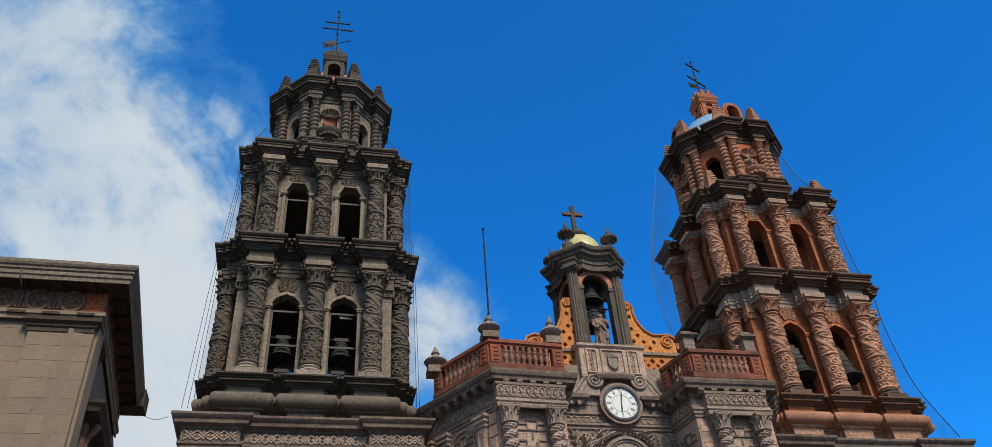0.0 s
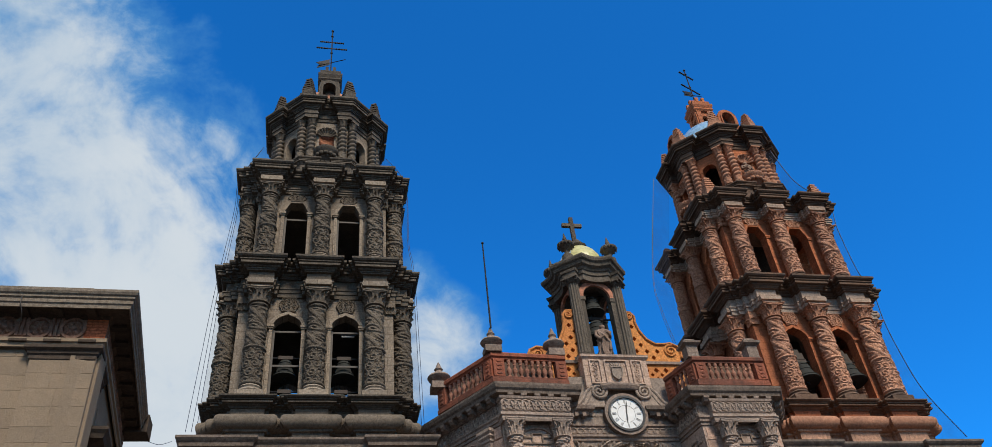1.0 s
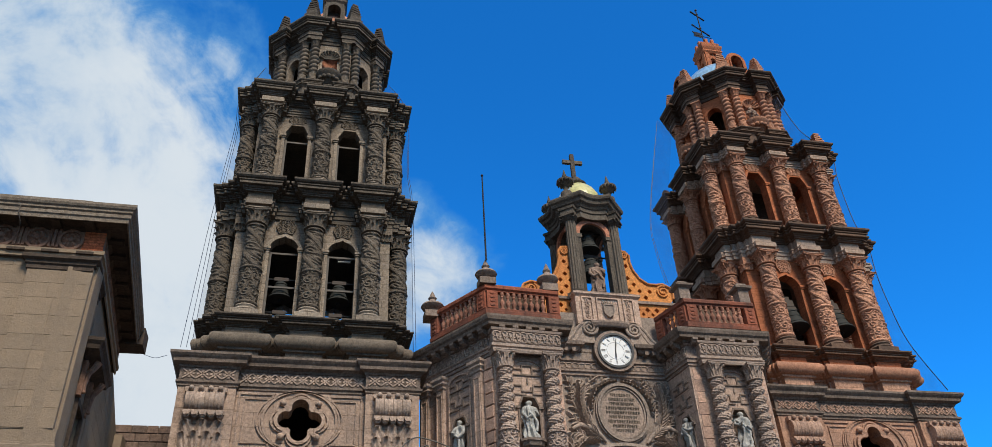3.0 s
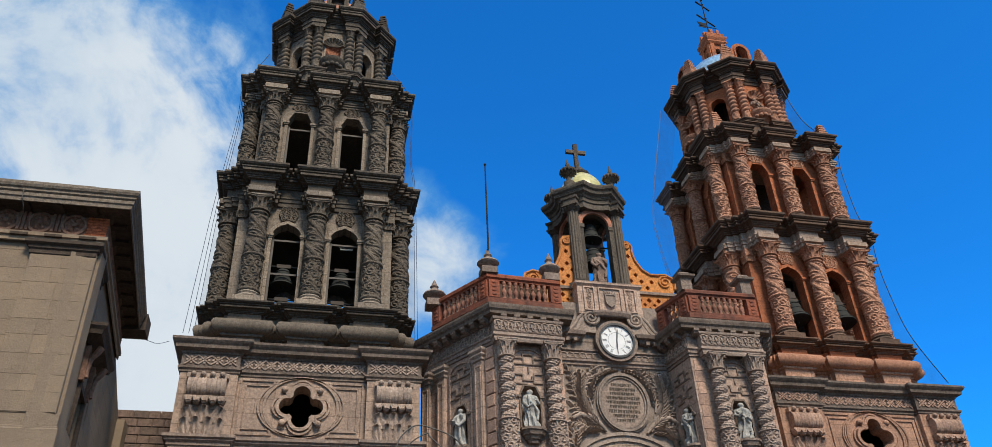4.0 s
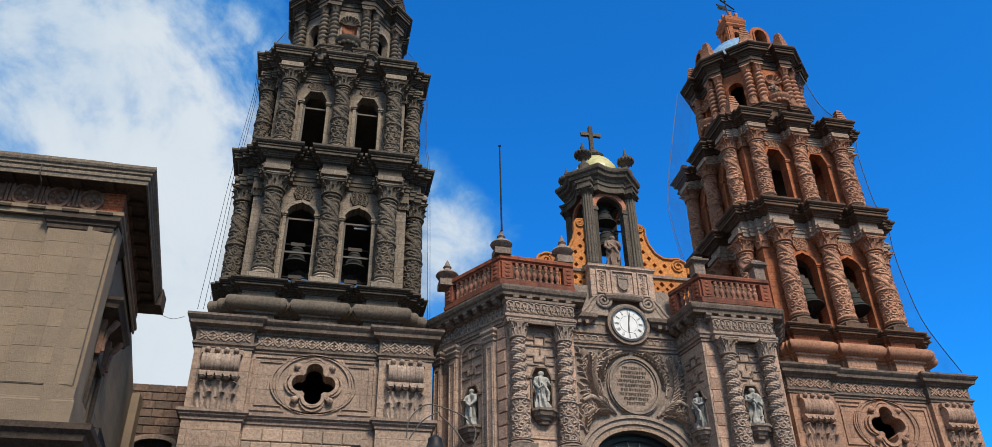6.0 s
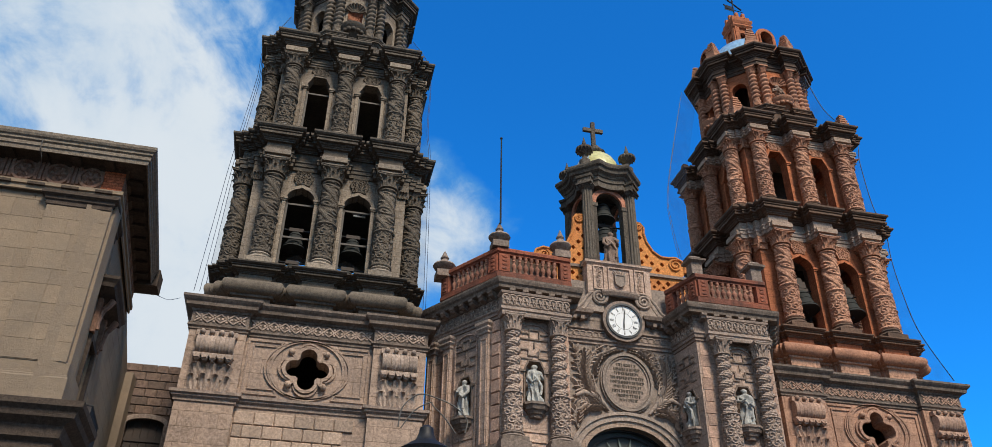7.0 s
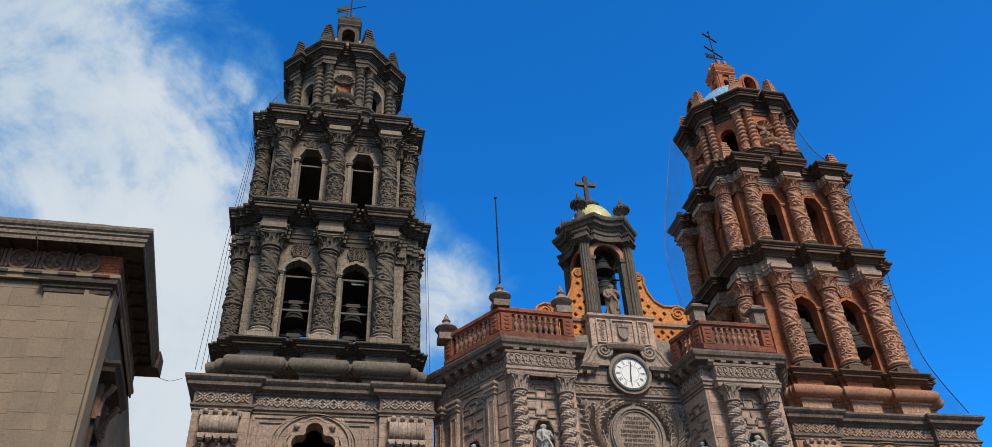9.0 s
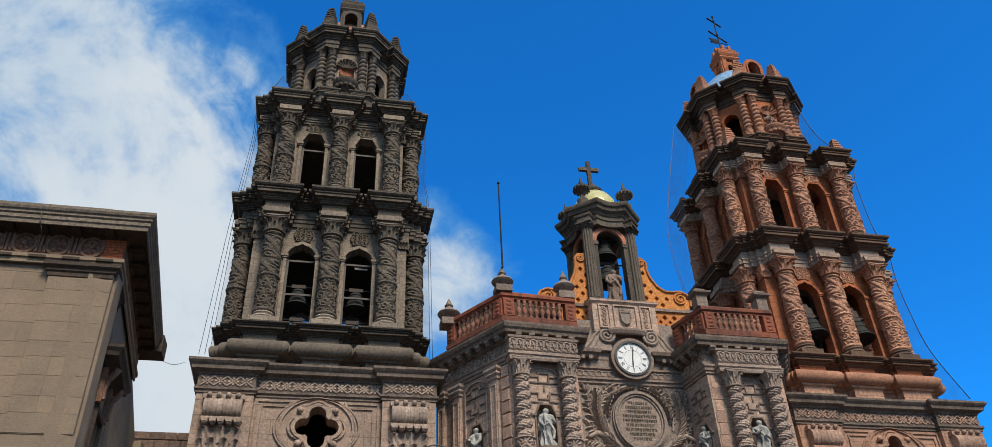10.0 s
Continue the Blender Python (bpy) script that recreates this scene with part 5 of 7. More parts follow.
def branch(bm, pts, size, r=0.045, every=1, rnd=None, y=-0.03):
    """A stem in relief with leaves on both sides along it."""
    P = [Vector(p) for p in pts]
    fine = []
    for i in range(len(P) - 1):
        a, b = P[max(0, i - 1)], P[min(len(P) - 1, i + 2)]
        for k in range(5):
            s = k / 5
            h1 = P[i] + (P[i + 1] - a) * s * 0.5 * (1 - s) * 0.6 + (P[i + 1] - P[i]) * s
            fine.append(h1)
    fine.append(P[-1])
    tube(bm, [p + Vector((0, y - 0.03, 0)) for p in fine], lambda k: r * (1.2 - 0.7 * k), 6)
    for i in range(2, len(fine) - 1, every):
        d = fine[i + 1] - fine[i - 1]
        a = math.atan2(d.z, d.x)
        k = size * (1.1 - 0.5 * i / len(fine))
        flat_leaf(bm, fine[i], a + 0.85, k, y)
        flat_leaf(bm, fine[i], a - 0.85, k, y)
    d = fine[-1] - fine[-2]
    flat_leaf(bm, fine[-1], math.atan2(d.z, d.x), size, y)


# carved field of foliage round the oval plaque
for s in (-1, 1):
    def X(*pts):
        return [(AC + 0.1 + s * x, 0, z) for x, z in pts]
    for pts, size, r in ((X((1.3, 14.5), (1.75, 14.9), (1.95, 15.5), (1.85, 16.2), (1.45, 16.75), (0.75, 17.1)), 0.46, 0.06),
                         (X((1.75, 15.0), (2.1, 15.5), (2.35, 16.2), (2.3, 16.9)), 0.42, 0.05),
                         (X((1.5, 14.6), (2.0, 14.95), (2.35, 15.3)), 0.46, 0.05),
                         (X((1.7, 14.3), (2.1, 14.55), (2.5, 14.6)), 0.4, 0.05),
                         (X((1.9, 15.9), (2.25, 16.5), (2.5, 17.1)), 0.36, 0.04),
                         (X((1.75, 16.4), (1.6, 16.9), (1.2, 17.2)), 0.34, 0.04),
                         (X((1.5, 15.2), (1.62, 15.8), (1.4, 16.4)), 0.34, 0.04),
                         (X((2.4, 13.3), (2.6, 13.8), (2.4, 14.2), (1.6, 14.35)), 0.42, 0.06)):
        bm = bmesh.new()
        branch(bm, pts, size, r, 2)
        part("foliage_branch", bm, "relief_field", C, m=mid, smooth_angle=50)
    # a palm on each side: a bowed stem with long feathered leaves, a second one that follows the rim to the top
    for stem, first, step, size, spread in ((((1.15, 14.3), (1.62, 14.75), (1.9, 15.4), (1.98, 16.1), (1.9, 16.8)), 0.08, 0.062, 0.62, 0.62),
                                            (((1.45, 15.6), (1.42, 16.15), (1.12, 16.75), (0.6, 17.06), (0.12, 17.16)), 0.05, 0.075, 0.34, 0.75),
                                            (((2.45, 13.35), (2.35, 13.9), (1.95, 14.25), (1.5, 14.3)), 0.1, 0.1, 0.4, 0.7)):
        bm = bmesh.new()
        f = first
        while f < 1.0:
            u = f * (len(stem) - 1)
            i = min(len(stem) - 2, int(u))
            (xa, za), (xb, zb) = stem[i], stem[i + 1]
            x, z = xa + (xb - xa) * (u - i), za + (zb - za) * (u - i)
            a = math.atan2(zb - za, xb - xa)
            for side in (-1, 1):
                ang = a + side * spread
                k = size * (1.0 - 0.35 * f)
                tip = (x + k * math.cos(ang), z + k * math.sin(ang))
                if tip[0] > 2.46 or tip[1] > 17.26 or (tip[0] / 1.3) ** 2 + ((tip[1] - 15.6) / 1.46) ** 2 < 1:
                    k *= 0.55
                flat_leaf(bm, Vector((AC + 0.1 + s * x, -0.02, z)), ang if s > 0 else math.pi - ang, k * 1.1, -0.04, 0.22, 0.2, -0.2 * side * s)
            f += step
        tube(bm, [(AC + 0.1 + s * x, -0.08, z) for x, z in stem], 0.05, 6)
        part("palm_branch", bm, "relief_field", C, m=mid, smooth_angle=30)
    bm = bmesh.new()
    tube(bm, spiral(AC + 0.1 + s * 1.95, 17.0, 0.2, 1.6, 0.5, s, 24, -0.06), 0.045, 6)
    part("foliage_scroll", bm, "relief_field", C, m=mid, smooth_angle=50)
    bm = bmesh.new()
    body = [(AC + 0.1 + s * x, -0.1, z) for x, z in ((2.5, 14.75), (2.1, 14.95), (1.6, 14.85), (1.2, 14.5), (0.95, 14.2))]
    tube(bm, body, lambda k: 0.04 + 0.09 * math.sin(math.pi * min(1, k * 0.8 + 0.15)), 10)
    part("dolphin_scroll", bm, "relief_field", C, m=mid, smooth_angle=50)
# oval plaque with its moulded rim and nine lines of weathered lettering
PC = Vector((AC + 0.1, 0, 15.6))
bm = bmesh.new()
plate(bm, [(PC.x + 1.1 * math.cos(2 * math.pi * i / 48), PC.z + 1.28 * math.sin(2 * math.pi * i / 48)) for i in range(48)], [], -0.08, 0.05)
plq = part("oval_plaque", bm, "pink_carved", C, "oval stone plaque with worn carved lettering", m=mid)
for rr, g, y in ((1.0, 0.07, -0.14), (1.1, 0.12, -0.2), (1.23, 0.06, -0.12)):
    bm = bmesh.new()
    ring_plate(bm, [(PC.x + rr * math.cos(2 * math.pi * i / 48), PC.z + (rr + 0.16) * math.sin(2 * math.pi * i / 48)) for i in range(48)], g, y, 0.02)
    part("plaque_rim", bm, "relief_field", plq, smooth_angle=40)
rnd = random.Random(5)
for k in range(9):
    z = PC.z + 0.84 - 0.21 * k
    half = (0.48, 0.62, 0.58, 0.78, 0.8, 0.66, 0.74, 0.55, 0.42)[k]
    bm = bmesh.new()
    x = -half
    while x < half:
        w = rnd.uniform(0.06, 0.1)
        box(bm, PC.x + x, PC.x + x + w * 0.3, -0.11, -0.07, z - 0.065, z + 0.065)
        box(bm, PC.x + x + w * 0.3, PC.x + x + w * 0.65, -0.11, -0.07, z + rnd.choice((-0.065, -0.01, 0.04)), z + 0.065)
        x += w
    part("inscription", bm, "grey_cornice", plq, kind="stuff")


# entablatures with guilloche frieze, modillions and cornice on the two flanks
def flank(path, cols, side):
    bm = bmesh.new()
    sweep(bm, path, [(0, 17.22), (0.06, 17.24), (0.06, 17.36), (0.12, 17.38), (0.12, 17.5), (0.18, 17.56), (0.18, 17.64), (0.04, 17.66), (0.04, 18.2), (0.1, 18.22), (0.14, 18.32), (0.0, 18.34)], False)
    part("entablature", bm, "pink_cornice", C)
    bm = bmesh.new()
    sweep(bm, path, [(0, 18.3), (0.18, 18.33), (0.22, 18.42), (0.52, 18.44), (0.54, 18.56), (0.62, 18.64), (0.66, 18.78), (0.66, 18.88), (-0.1, 18.92)], False)
    part("cornice", bm, "dark_cornice", C)
    bm = bmesh.new()
    sweep(bm, path, [(0, 11.0), (0.1, 11.05), (0.14, 11.25), (0.32, 11.35), (0.4, 11.5), (0.4, 11.62), (0.0, 11.66)], False)
    part("lower_cornice", bm, "pink_cornice", C)
    mod = bmesh.new()
    pts = [(0, 0), (-0.36, 0), (-0.36, -0.1), (-0.3, -0.14), (-0.26, -0.22), (-0.1, -0.26), (0, -0.3)]
    a = [mod.verts.new((-0.13, y, z)) for y, z in pts]
    b = [mod.verts.new((0.13, y, z)) for y, z in pts]
    mod.faces.new(a), mod.faces.new(b[::-1])
    for i in range(len(pts)):
        mod.faces.new((a[i], a[(i + 1) % len(pts)], b[(i + 1) % len(pts)], b[i]))
    mod = mesh_of(mod, "modillion", M["pink_cornice"])
    m, length = on_wall(path[1], path[2])
    bm = bmesh.new()
    x0, x1 = (cols[0][0] - path[1][0] - 0.5, cols[1][0] - path[1][0] + 0.5)
    sweep(bm, [(x0, 0.1), (x0, -0.42), (x1, -0.42), (x1, 0.1)], [(-0.1, 17.2), (0, 17.2), (0.03, 17.3), (0.03, 17.4), (0.09, 17.44), (0.09, 17.56), (0.0, 17.6), (0.0, 18.16), (0.07, 18.2), (0.1, 18.3), (-0.2, 18.32)], False)
    part("entablature_break", bm, "pink_carved", C, m=m)
    for p, q in zip(path, path[1:]):
        m, length = on_wall(p, q)
        count = max(2, round(length / 0.62))
        for i in range(count):
            link("modillion", mod, C, m @ Matrix.Translation((length * (i + 0.5) / count, -0.16, 18.44)))
        bm = bmesh.new()
        front = p == path[1]
        a0, a1, y = (x0, x1, -0.45) if front else (0.0, length, -0.07)
        cells = max(3, round((a1 - a0) / 0.3))
        w = (a1 - a0) / cells
        for i in range(cells):
            cx = a0 + (i + 0.5) * w
            for dz in (-0.12, 0.12):
                tube(bm, [(cx + w * 0.55 * math.cos(2 * math.pi * k / 10), y, 17.9 + dz + 0.13 * math.sin(2 * math.pi * k / 10)) for k in range(10)], 0.028, 4, True)
            tube(bm, [(cx + w * (k / 6 - 0.5), y - 0.01, 17.9 + 0.2 * math.sin(math.pi * 2 * k / 6)) for k in range(7)], 0.03, 4)
            bmesh.ops.create_icosphere(bm, subdivisions=1, radius=0.05, matrix=Matrix.Translation((cx, y, 17.9)))
        part("guilloche_frieze", bm, "pink_carved", C, m=m, kind="stuff")
    for x, y in cols:
        at = Matrix.Translation((x, y, 0))
        link("column", PORTAL_LACE, C, at @ Matrix.Translation((0, 0, 12.05)))
        link("column", PORTAL_TWIST, C, at @ Matrix.Translation((0, 0, 13.75)))
        place_capital(C, at @ Matrix.Translation((0, 0, 16.42)), PORTAL_CAP)
        link("column_base", PORTAL_BASE, C, at @ Matrix.Translation((0, 0, 11.62)))
        bm = bmesh.new()
        box(bm, -0.62, 0.62, -0.62, 0.3, 11.05, 11.62)
        part("column_plinth", bm, "pink_cornice", C, m=at)


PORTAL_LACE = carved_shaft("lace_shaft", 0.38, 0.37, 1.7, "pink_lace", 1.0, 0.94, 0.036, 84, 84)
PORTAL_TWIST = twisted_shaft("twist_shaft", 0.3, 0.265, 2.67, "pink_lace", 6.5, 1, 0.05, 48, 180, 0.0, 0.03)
PORTAL_CAP = capital_kit(0.33, 0.78, "pink_carved")
PORTAL_BASE = base_mesh("column_base", 0.42, 0.43, "pink_cornice")
flank([A0, A1, A2, A3], [(8.06, 31.62), (10.1, 31.72)], -1)
flank([B3, B2, B1, B0], [(17.72, 31.72), (19.62, 31.72)], 1)
bm = bmesh.new()
sweep(bm, [A3, B3], [(0, 17.3), (0.08, 17.34), (0.08, 17.46), (0.16, 17.5), (0.16, 17.6), (0.03, 17.62), (0.03, 18.0), (0.12, 18.05), (0.12, 18.14), (0, 18.18)], False)
part("band", bm, "pink_cornice", C)
bm = bmesh.new()
for i in range(18):
    cx = midlen * (i + 0.5) / 18
    tube(bm, [(cx + 0.19 * math.cos(2 * math.pi * k / 10), -0.05, 17.81 + 0.14 * math.sin(2 * math.pi * k / 10)) for k in range(10)], 0.028, 4, True)
part("guilloche_frieze", bm, "pink_carved", C, m=mid, kind="stuff")
# short cornice ends beside the clock
for x0 in (0.05, midlen - 1.15):
    bm = bmesh.new()
    sweep(bm, [(x0, 0.0), (x0, -0.05), (x0 + 1.1, -0.05), (x0 + 1.1, 0.0)], [(0, 18.5), (0.16, 18.55), (0.22, 18.7), (0.36, 18.75), (0.4, 18.92), (0.0, 18.95)], False)
    for k in range(3):
        box(bm, x0 + 0.1 + 0.38 * k, x0 + 0.28 + 0.38 * k, -0.36, -0.04, 18.42, 18.6)
    part("cornice_end", bm, "pink_cornice", C, m=mid)
# fret panels on the niche walls, pilasters and rusticated quoins
for i, (p, q) in enumerate(WALLS):
    m, length = on_wall(p, q)
    if i in (1, 4, 0):
        cx = SPEC[i][0]
        fret(C, m, cx, 0.0, 12, 16.95, 0.62)
        bm = bmesh.new()
        ring_plate(bm, arch_loop(cx, 0.66, 11.7, 16.6, 0.42, 10), 0.06, -0.07, 0.01)
        part("fret_panel", bm, "portal_wall", C, m=m)
        for za in (11.9, 12.3):
            bm = bmesh.new()
            box(bm, cx - 0.55, cx + 0.55, -0.05, 0.01, za, za + 0.3)
            part("sunk_panel", bm, "portal_wall", C, m=m)
    if i == 0:
        for x in (0.5, 1.55, length - 0.95):
            bm = bmesh.new()
            box(bm, x - 0.24, x + 0.24, -0.16, 0.01, 11.66, 16.7)
            ring_plate(bm, [(x - 0.14, 11.9), (x + 0.14, 11.9), (x + 0.14, 16.4), (x - 0.14, 16.4)], 0.04, -0.2, -0.15)
            part("pilaster", bm, "portal_wall", C, m=m)
            bm = bmesh.new()
            sweep(bm, [(x - 0.24, 0), (x - 0.24, -0.16), (x + 0.24, -0.16), (x + 0.24, 0)], [(0, 16.65), (0.06, 16.7), (0.06, 16.8), (0.14, 16.9), (0.1, 17.0), (0.18, 17.1), (0.18, 17.22), (0, 17.23)], False)
            part("pilaster_capital", bm, "pink_carved", C, m=m)
quoin = [block_mesh("quoin", w, 0.09, 0.5, "portal_block", 0.03) for w in (0.52, 0.44)]
m, length = on_wall(A0, A1)
for k in range(10):
    link("quoin", quoin[k % 2], C, m @ Matrix.Translation((length - 0.32, 0, 11.75 + 0.545 * k)))
flat = [block_mesh("stone", w, 0.03, 0.52, "portal_block", 0.012) for w in (0.48, 0.36)]
for (p, q), xs in (((A1, A2), (0.26,)), ((B2, B1), (0.3, 3.36)), ((A1, A2), (2.76,))):
    m, length = on_wall(p, q)
    for x in xs:
        for k in range(10):
            link("stone", flat[k % 2], C, m @ Matrix.Translation((x, 0, 11.7 + 0.54 * k)))
m, length = on_wall(B3, B2)
fret(C, m, 1.0, 0.0, 12, 16.9, 0.6)
bm = bmesh.new()
box(bm, 5.75, 21.9, 36.25, 37.0, 0, 18.4)
part("rear_body", bm, "portal_wall", C)
for outline in ([(5.87, 18.4), (11.3, 18.4), (11.3, 22.45), (8.35, 22.45), (5.87, 20.65)], [(17.0, 18.4), (21.88, 18.4), (21.88, 22.3), (17.0, 22.3)]):
    bm = bmesh.new()
    plate(bm, outline, [], 35.28, 36.3)
    part("terrace_wall", bm, "red_cornice", C)
bm = bmesh.new()
ring = [A0, A1, A2, A3, B3, B2, B1, B0]
vs = [bm.verts.new((x, y, 18.5)) for x, y in ring]
ws = [bm.verts.new((x, y, 18.58)) for x, y in ring]
bm.faces.new(vs[::-1]), bm.faces.new(ws)
for i in range(8):
    bm.faces.new((vs[i], vs[(i + 1) % 8], ws[(i + 1) % 8], ws[i]))
part("terrace", bm, "pink_cornice", C)

# pediment volutes beside the clock
for s in (-1, 1):
    bm = bmesh.new()
    cx = AC + 0.06
    pts = spiral(cx + s * 1.12, 19.72, 0.42, 2.3, math.radians(90), s, 44, -0.26)
    lead = [(cx + s * 2.35, -0.2, 18.98), (cx + s * 2.2, -0.2, 19.05), (cx + s * 1.95, -0.2, 19.3), (cx + s * 1.7, -0.2, 19.72), (cx + s * 1.42, -0.2, 20.02)]
    tube(bm, [Vector(p) for p in lead] + pts[1:], lambda k: 0.085 - 0.03 * k, 8)
    tube(bm, [Vector((x - s * 0.2, y, z - 0.12)) for x, y, z in lead], 0.06, 6)
    tube(bm, [Vector((x - s * 0.38, y + 0.03, z - 0.24)) for x, y, z in lead], 0.05, 6)
    out = [(cx + s * 2.4, 18.95), (cx + s * 2.2, 19.0), (cx + s * 1.95, 19.25), (cx + s * 1.7, 19.7), (cx + s * 1.3, 20.0), (cx + s * 0.95, 19.9), (cx + s * 0.9, 18.95)]
    plate(bm, out if s > 0 else out[::-1], [], -0.22, 0.02)
    part("volute", bm, "relief_field", C, m=mid, smooth_angle=40)
# attic below the belfry: three panels, the middle one with a carved shield
bm = bmesh.new()
box(bm, AC - 1.62, AC + 1.62, -0.28, 0.8, 19.9, 21.45)
sweep(bm, [(AC - 1.62, 0.6), (AC - 1.62, -0.28), (AC + 1.62, -0.28), (AC + 1.62, 0.6)], [(0, 21.4), (0.05, 21.45), (0.12, 21.52), (0.12, 21.64), (0, 21.68)], False)
part("attic", bm, "portal_wall", C, m=mid)
for cx, w in ((AC - 1.05, 0.22), (AC, 0.52), (AC + 1.05, 0.22)):
    bm = bmesh.new()
    ring_plate(bm, [(cx - w, 20.15), (cx + w, 20.15), (cx + w, 21.3), (cx - w, 21.3)], 0.07, -0.36, -0.27)
    part("panel_frame", bm, "portal_wall", C, m=mid)
    bm = bmesh.new()
    if w < 0.5:
        for k in range(5):
            tube(bm, spiral(0.0, -0.42 + 0.21 * k, 0.13, 1.3, 1.57 * k, 1 if k % 2 else -1, 14, -0.03), 0.03, 5)
        part("scroll_panel", bm, "portal_wall", C, m=mid @ Matrix.Translation((cx, -0.28, 20.75)), smooth_angle=50)
    else:
        shield = [(-0.26, 0.24), (-0.26, -0.1), (-0.2, -0.3), (0.0, -0.44), (0.2, -0.3), (0.26, -0.1), (0.26, 0.24)]
        plate(bm, shield, [], -0.1, 0.02)
        ring_plate(bm, [(x * 0.86, z * 0.86) for x, z in shield], 0.05, -0.14, -0.06)
        for k in range(5):
            tube(bm, [(0.09 * (k - 2), -0.06, 0.26), (0.12 * (k - 2), -0.1, 0.36), (0.15 * (k - 2), -0.06, 0.46)], 0.035, 5)
        part("shield", bm, "relief_field", C, m=mid @ Matrix.Translation((cx, -0.28, 20.72)), smooth_angle=40)
bm = bmesh.new()
sweep(bm, [(AC - 0.85, 0.0), (AC - 0.85, -0.3), (AC - 0.5, -0.4), (AC + 0.5, -0.4), (AC + 0.85, -0.3), (AC + 0.85, 0.0)], [(0, 19.75), (0.05, 19.8), (0.12, 19.95), (0.12, 20.05), (0, 20.08)], False)
part("bowed_cornice", bm, "pink_cornice", C, m=mid)

# ---- clock ----
K = thing("clock", "round white church clock with black numerals and rim", "clock")
K.matrix_basis = mid @ Matrix.Translation((AC + 0.06, -0.2, 18.55))
for r0, r1, y0, y1, mat, nm in ((0.0, 0.8, -0.12, 0.15, "clock_white", "dial"), (0.79, 0.89, -0.2, 0.15, "clock_black", "rim"), (0.89, 1.04, -0.14, 0.18, "pink_cornice", "stone_rim")):
    bm = bmesh.new()
    if r0 == 0:
        plate(bm, [(r1 * math.cos(2 * math.pi * i / 48), r1 * math.sin(2 * math.pi * i / 48)) for i in range(48)], [], y0, y1)
    else:
        ring_plate(bm, [(r0 * math.cos(2 * math.pi * i / 48), r0 * math.sin(2 * math.pi * i / 48)) for i in range(48)], r1 - r0, y0, y1)
    part(nm, bm, mat, K, smooth_angle=40)
for r, g in ((0.42, 0.012), (0.74, 0.012)):
    bm = bmesh.new()
    ring_plate(bm, [(r * math.cos(2 * math.pi * i / 48), r * math.sin(2 * math.pi * i / 48)) for i in range(48)], g, -0.126, -0.11)
    part("dial_ring", bm, "clock_black", K)
for k in range(12):
    bm = bmesh.new()
    strokes = (2, 1, 2, 3, 3, 2, 2, 3, 4, 3, 2, 2)[k]
    for j in range(strokes):
        box(bm, (j - (strokes - 1) / 2) * 0.04 - 0.007, (j - (strokes - 1) / 2) * 0.04 + 0.007, -0.13, -0.11, 0.5, 0.7, Matrix.Rotation(radians(30 * k), 4, "Y"))
    part("numeral", bm, "clock_black", K)
for nm, ang, ln in (("minute_pointer", 8, 0.68), ("hour_pointer", 183, 0.5)):
    bm = bmesh.new()
    pts = [(-0.02, -0.12), (0.02, -0.12), (0.032, ln * 0.62), (0, ln), (-0.032, ln * 0.62)]
    plate(bm, pts, [], -0.16, -0.14, Matrix.Rotation(radians(ang), 4, "Y"))
    part(nm, bm, "clock_black", K)

# ---- balustrades, urns ----
def baluster_mesh():
    bm = bmesh.new()
    prof = [(0.1, 0), (0.1, 0.08), (0.06, 0.1), (0.075, 0.2), (0.115, 0.32), (0.11, 0.4), (0.055, 0.5), (0.05, 0.56), (0.085, 0.62), (0.06, 0.68), (0.1, 0.76), (0.1, 0.86)]
    lathe(bm, prof, 10)
    return mesh_of(bm, "baluster", M["baluster_pink"], 40)


BAL = baluster_mesh()


def balustrade(points, label, ends):
    R = thing("balustrade", label, "balustrade", "balustrades of the terrace")
    sweep_path = points
    bm = bmesh.new()
    sweep(bm, sweep_path, [(-0.2, 18.92), (0.16, 18.92), (0.16, 19.1), (0.1, 19.14), (0.1, 19.24), (-0.2, 19.24)], False)
    part("base_rail", bm, "rail_red", R)
    bm = bmesh.new()
    sweep(bm, sweep_path, [(-0.2, 20.1), (0.06, 20.1), (0.06, 20.16), (0.14, 20.22), (0.14, 20.36), (0.1, 20.42), (-0.2, 20.44)], False)
    part("top_rail", bm, "rail_red", R)
    for p, q in zip(points, points[1:]):
        m, length = on_wall(p, q)
        for x in (0.0, length):
            bm = bmesh.new()
            w = 0.5
            x0, x1 = (0, w) if x == 0 else (length - w, length)
            box(bm, x0 + 0.003, x1 - 0.003, -0.12, 0.24, 19.24, 20.1)
            for j in range(4):
                bmesh.ops.create_icosphere(bm, subdivisions=1, radius=0.13, matrix=Matrix.Translation(((x0 + x1) / 2, -0.1, 19.38 + 0.2 * j)) @ Matrix.Diagonal((1.3, 0.5, 0.8, 1)))
            part("pier", bm, "rail_red", R, m=m)
        count = max(2, round((length - 1.1) / 0.3))
        for i in range(count):
            link("baluster", BAL, R, m @ Matrix.Translation((0.6 + (length - 1.2) * (i + 0.5) / count, 0.04, 19.24)))
    return R


balustrade([(5.45, 34.6), (7.38, 31.55), (10.75, 31.76)], "weathered red stone balustrade with turned balusters", 1)
balustrade([(16.25, 33.6), (16.9, 31.62), (20.35, 31.62)], "weathered red stone balustrade with turned balusters", 1)


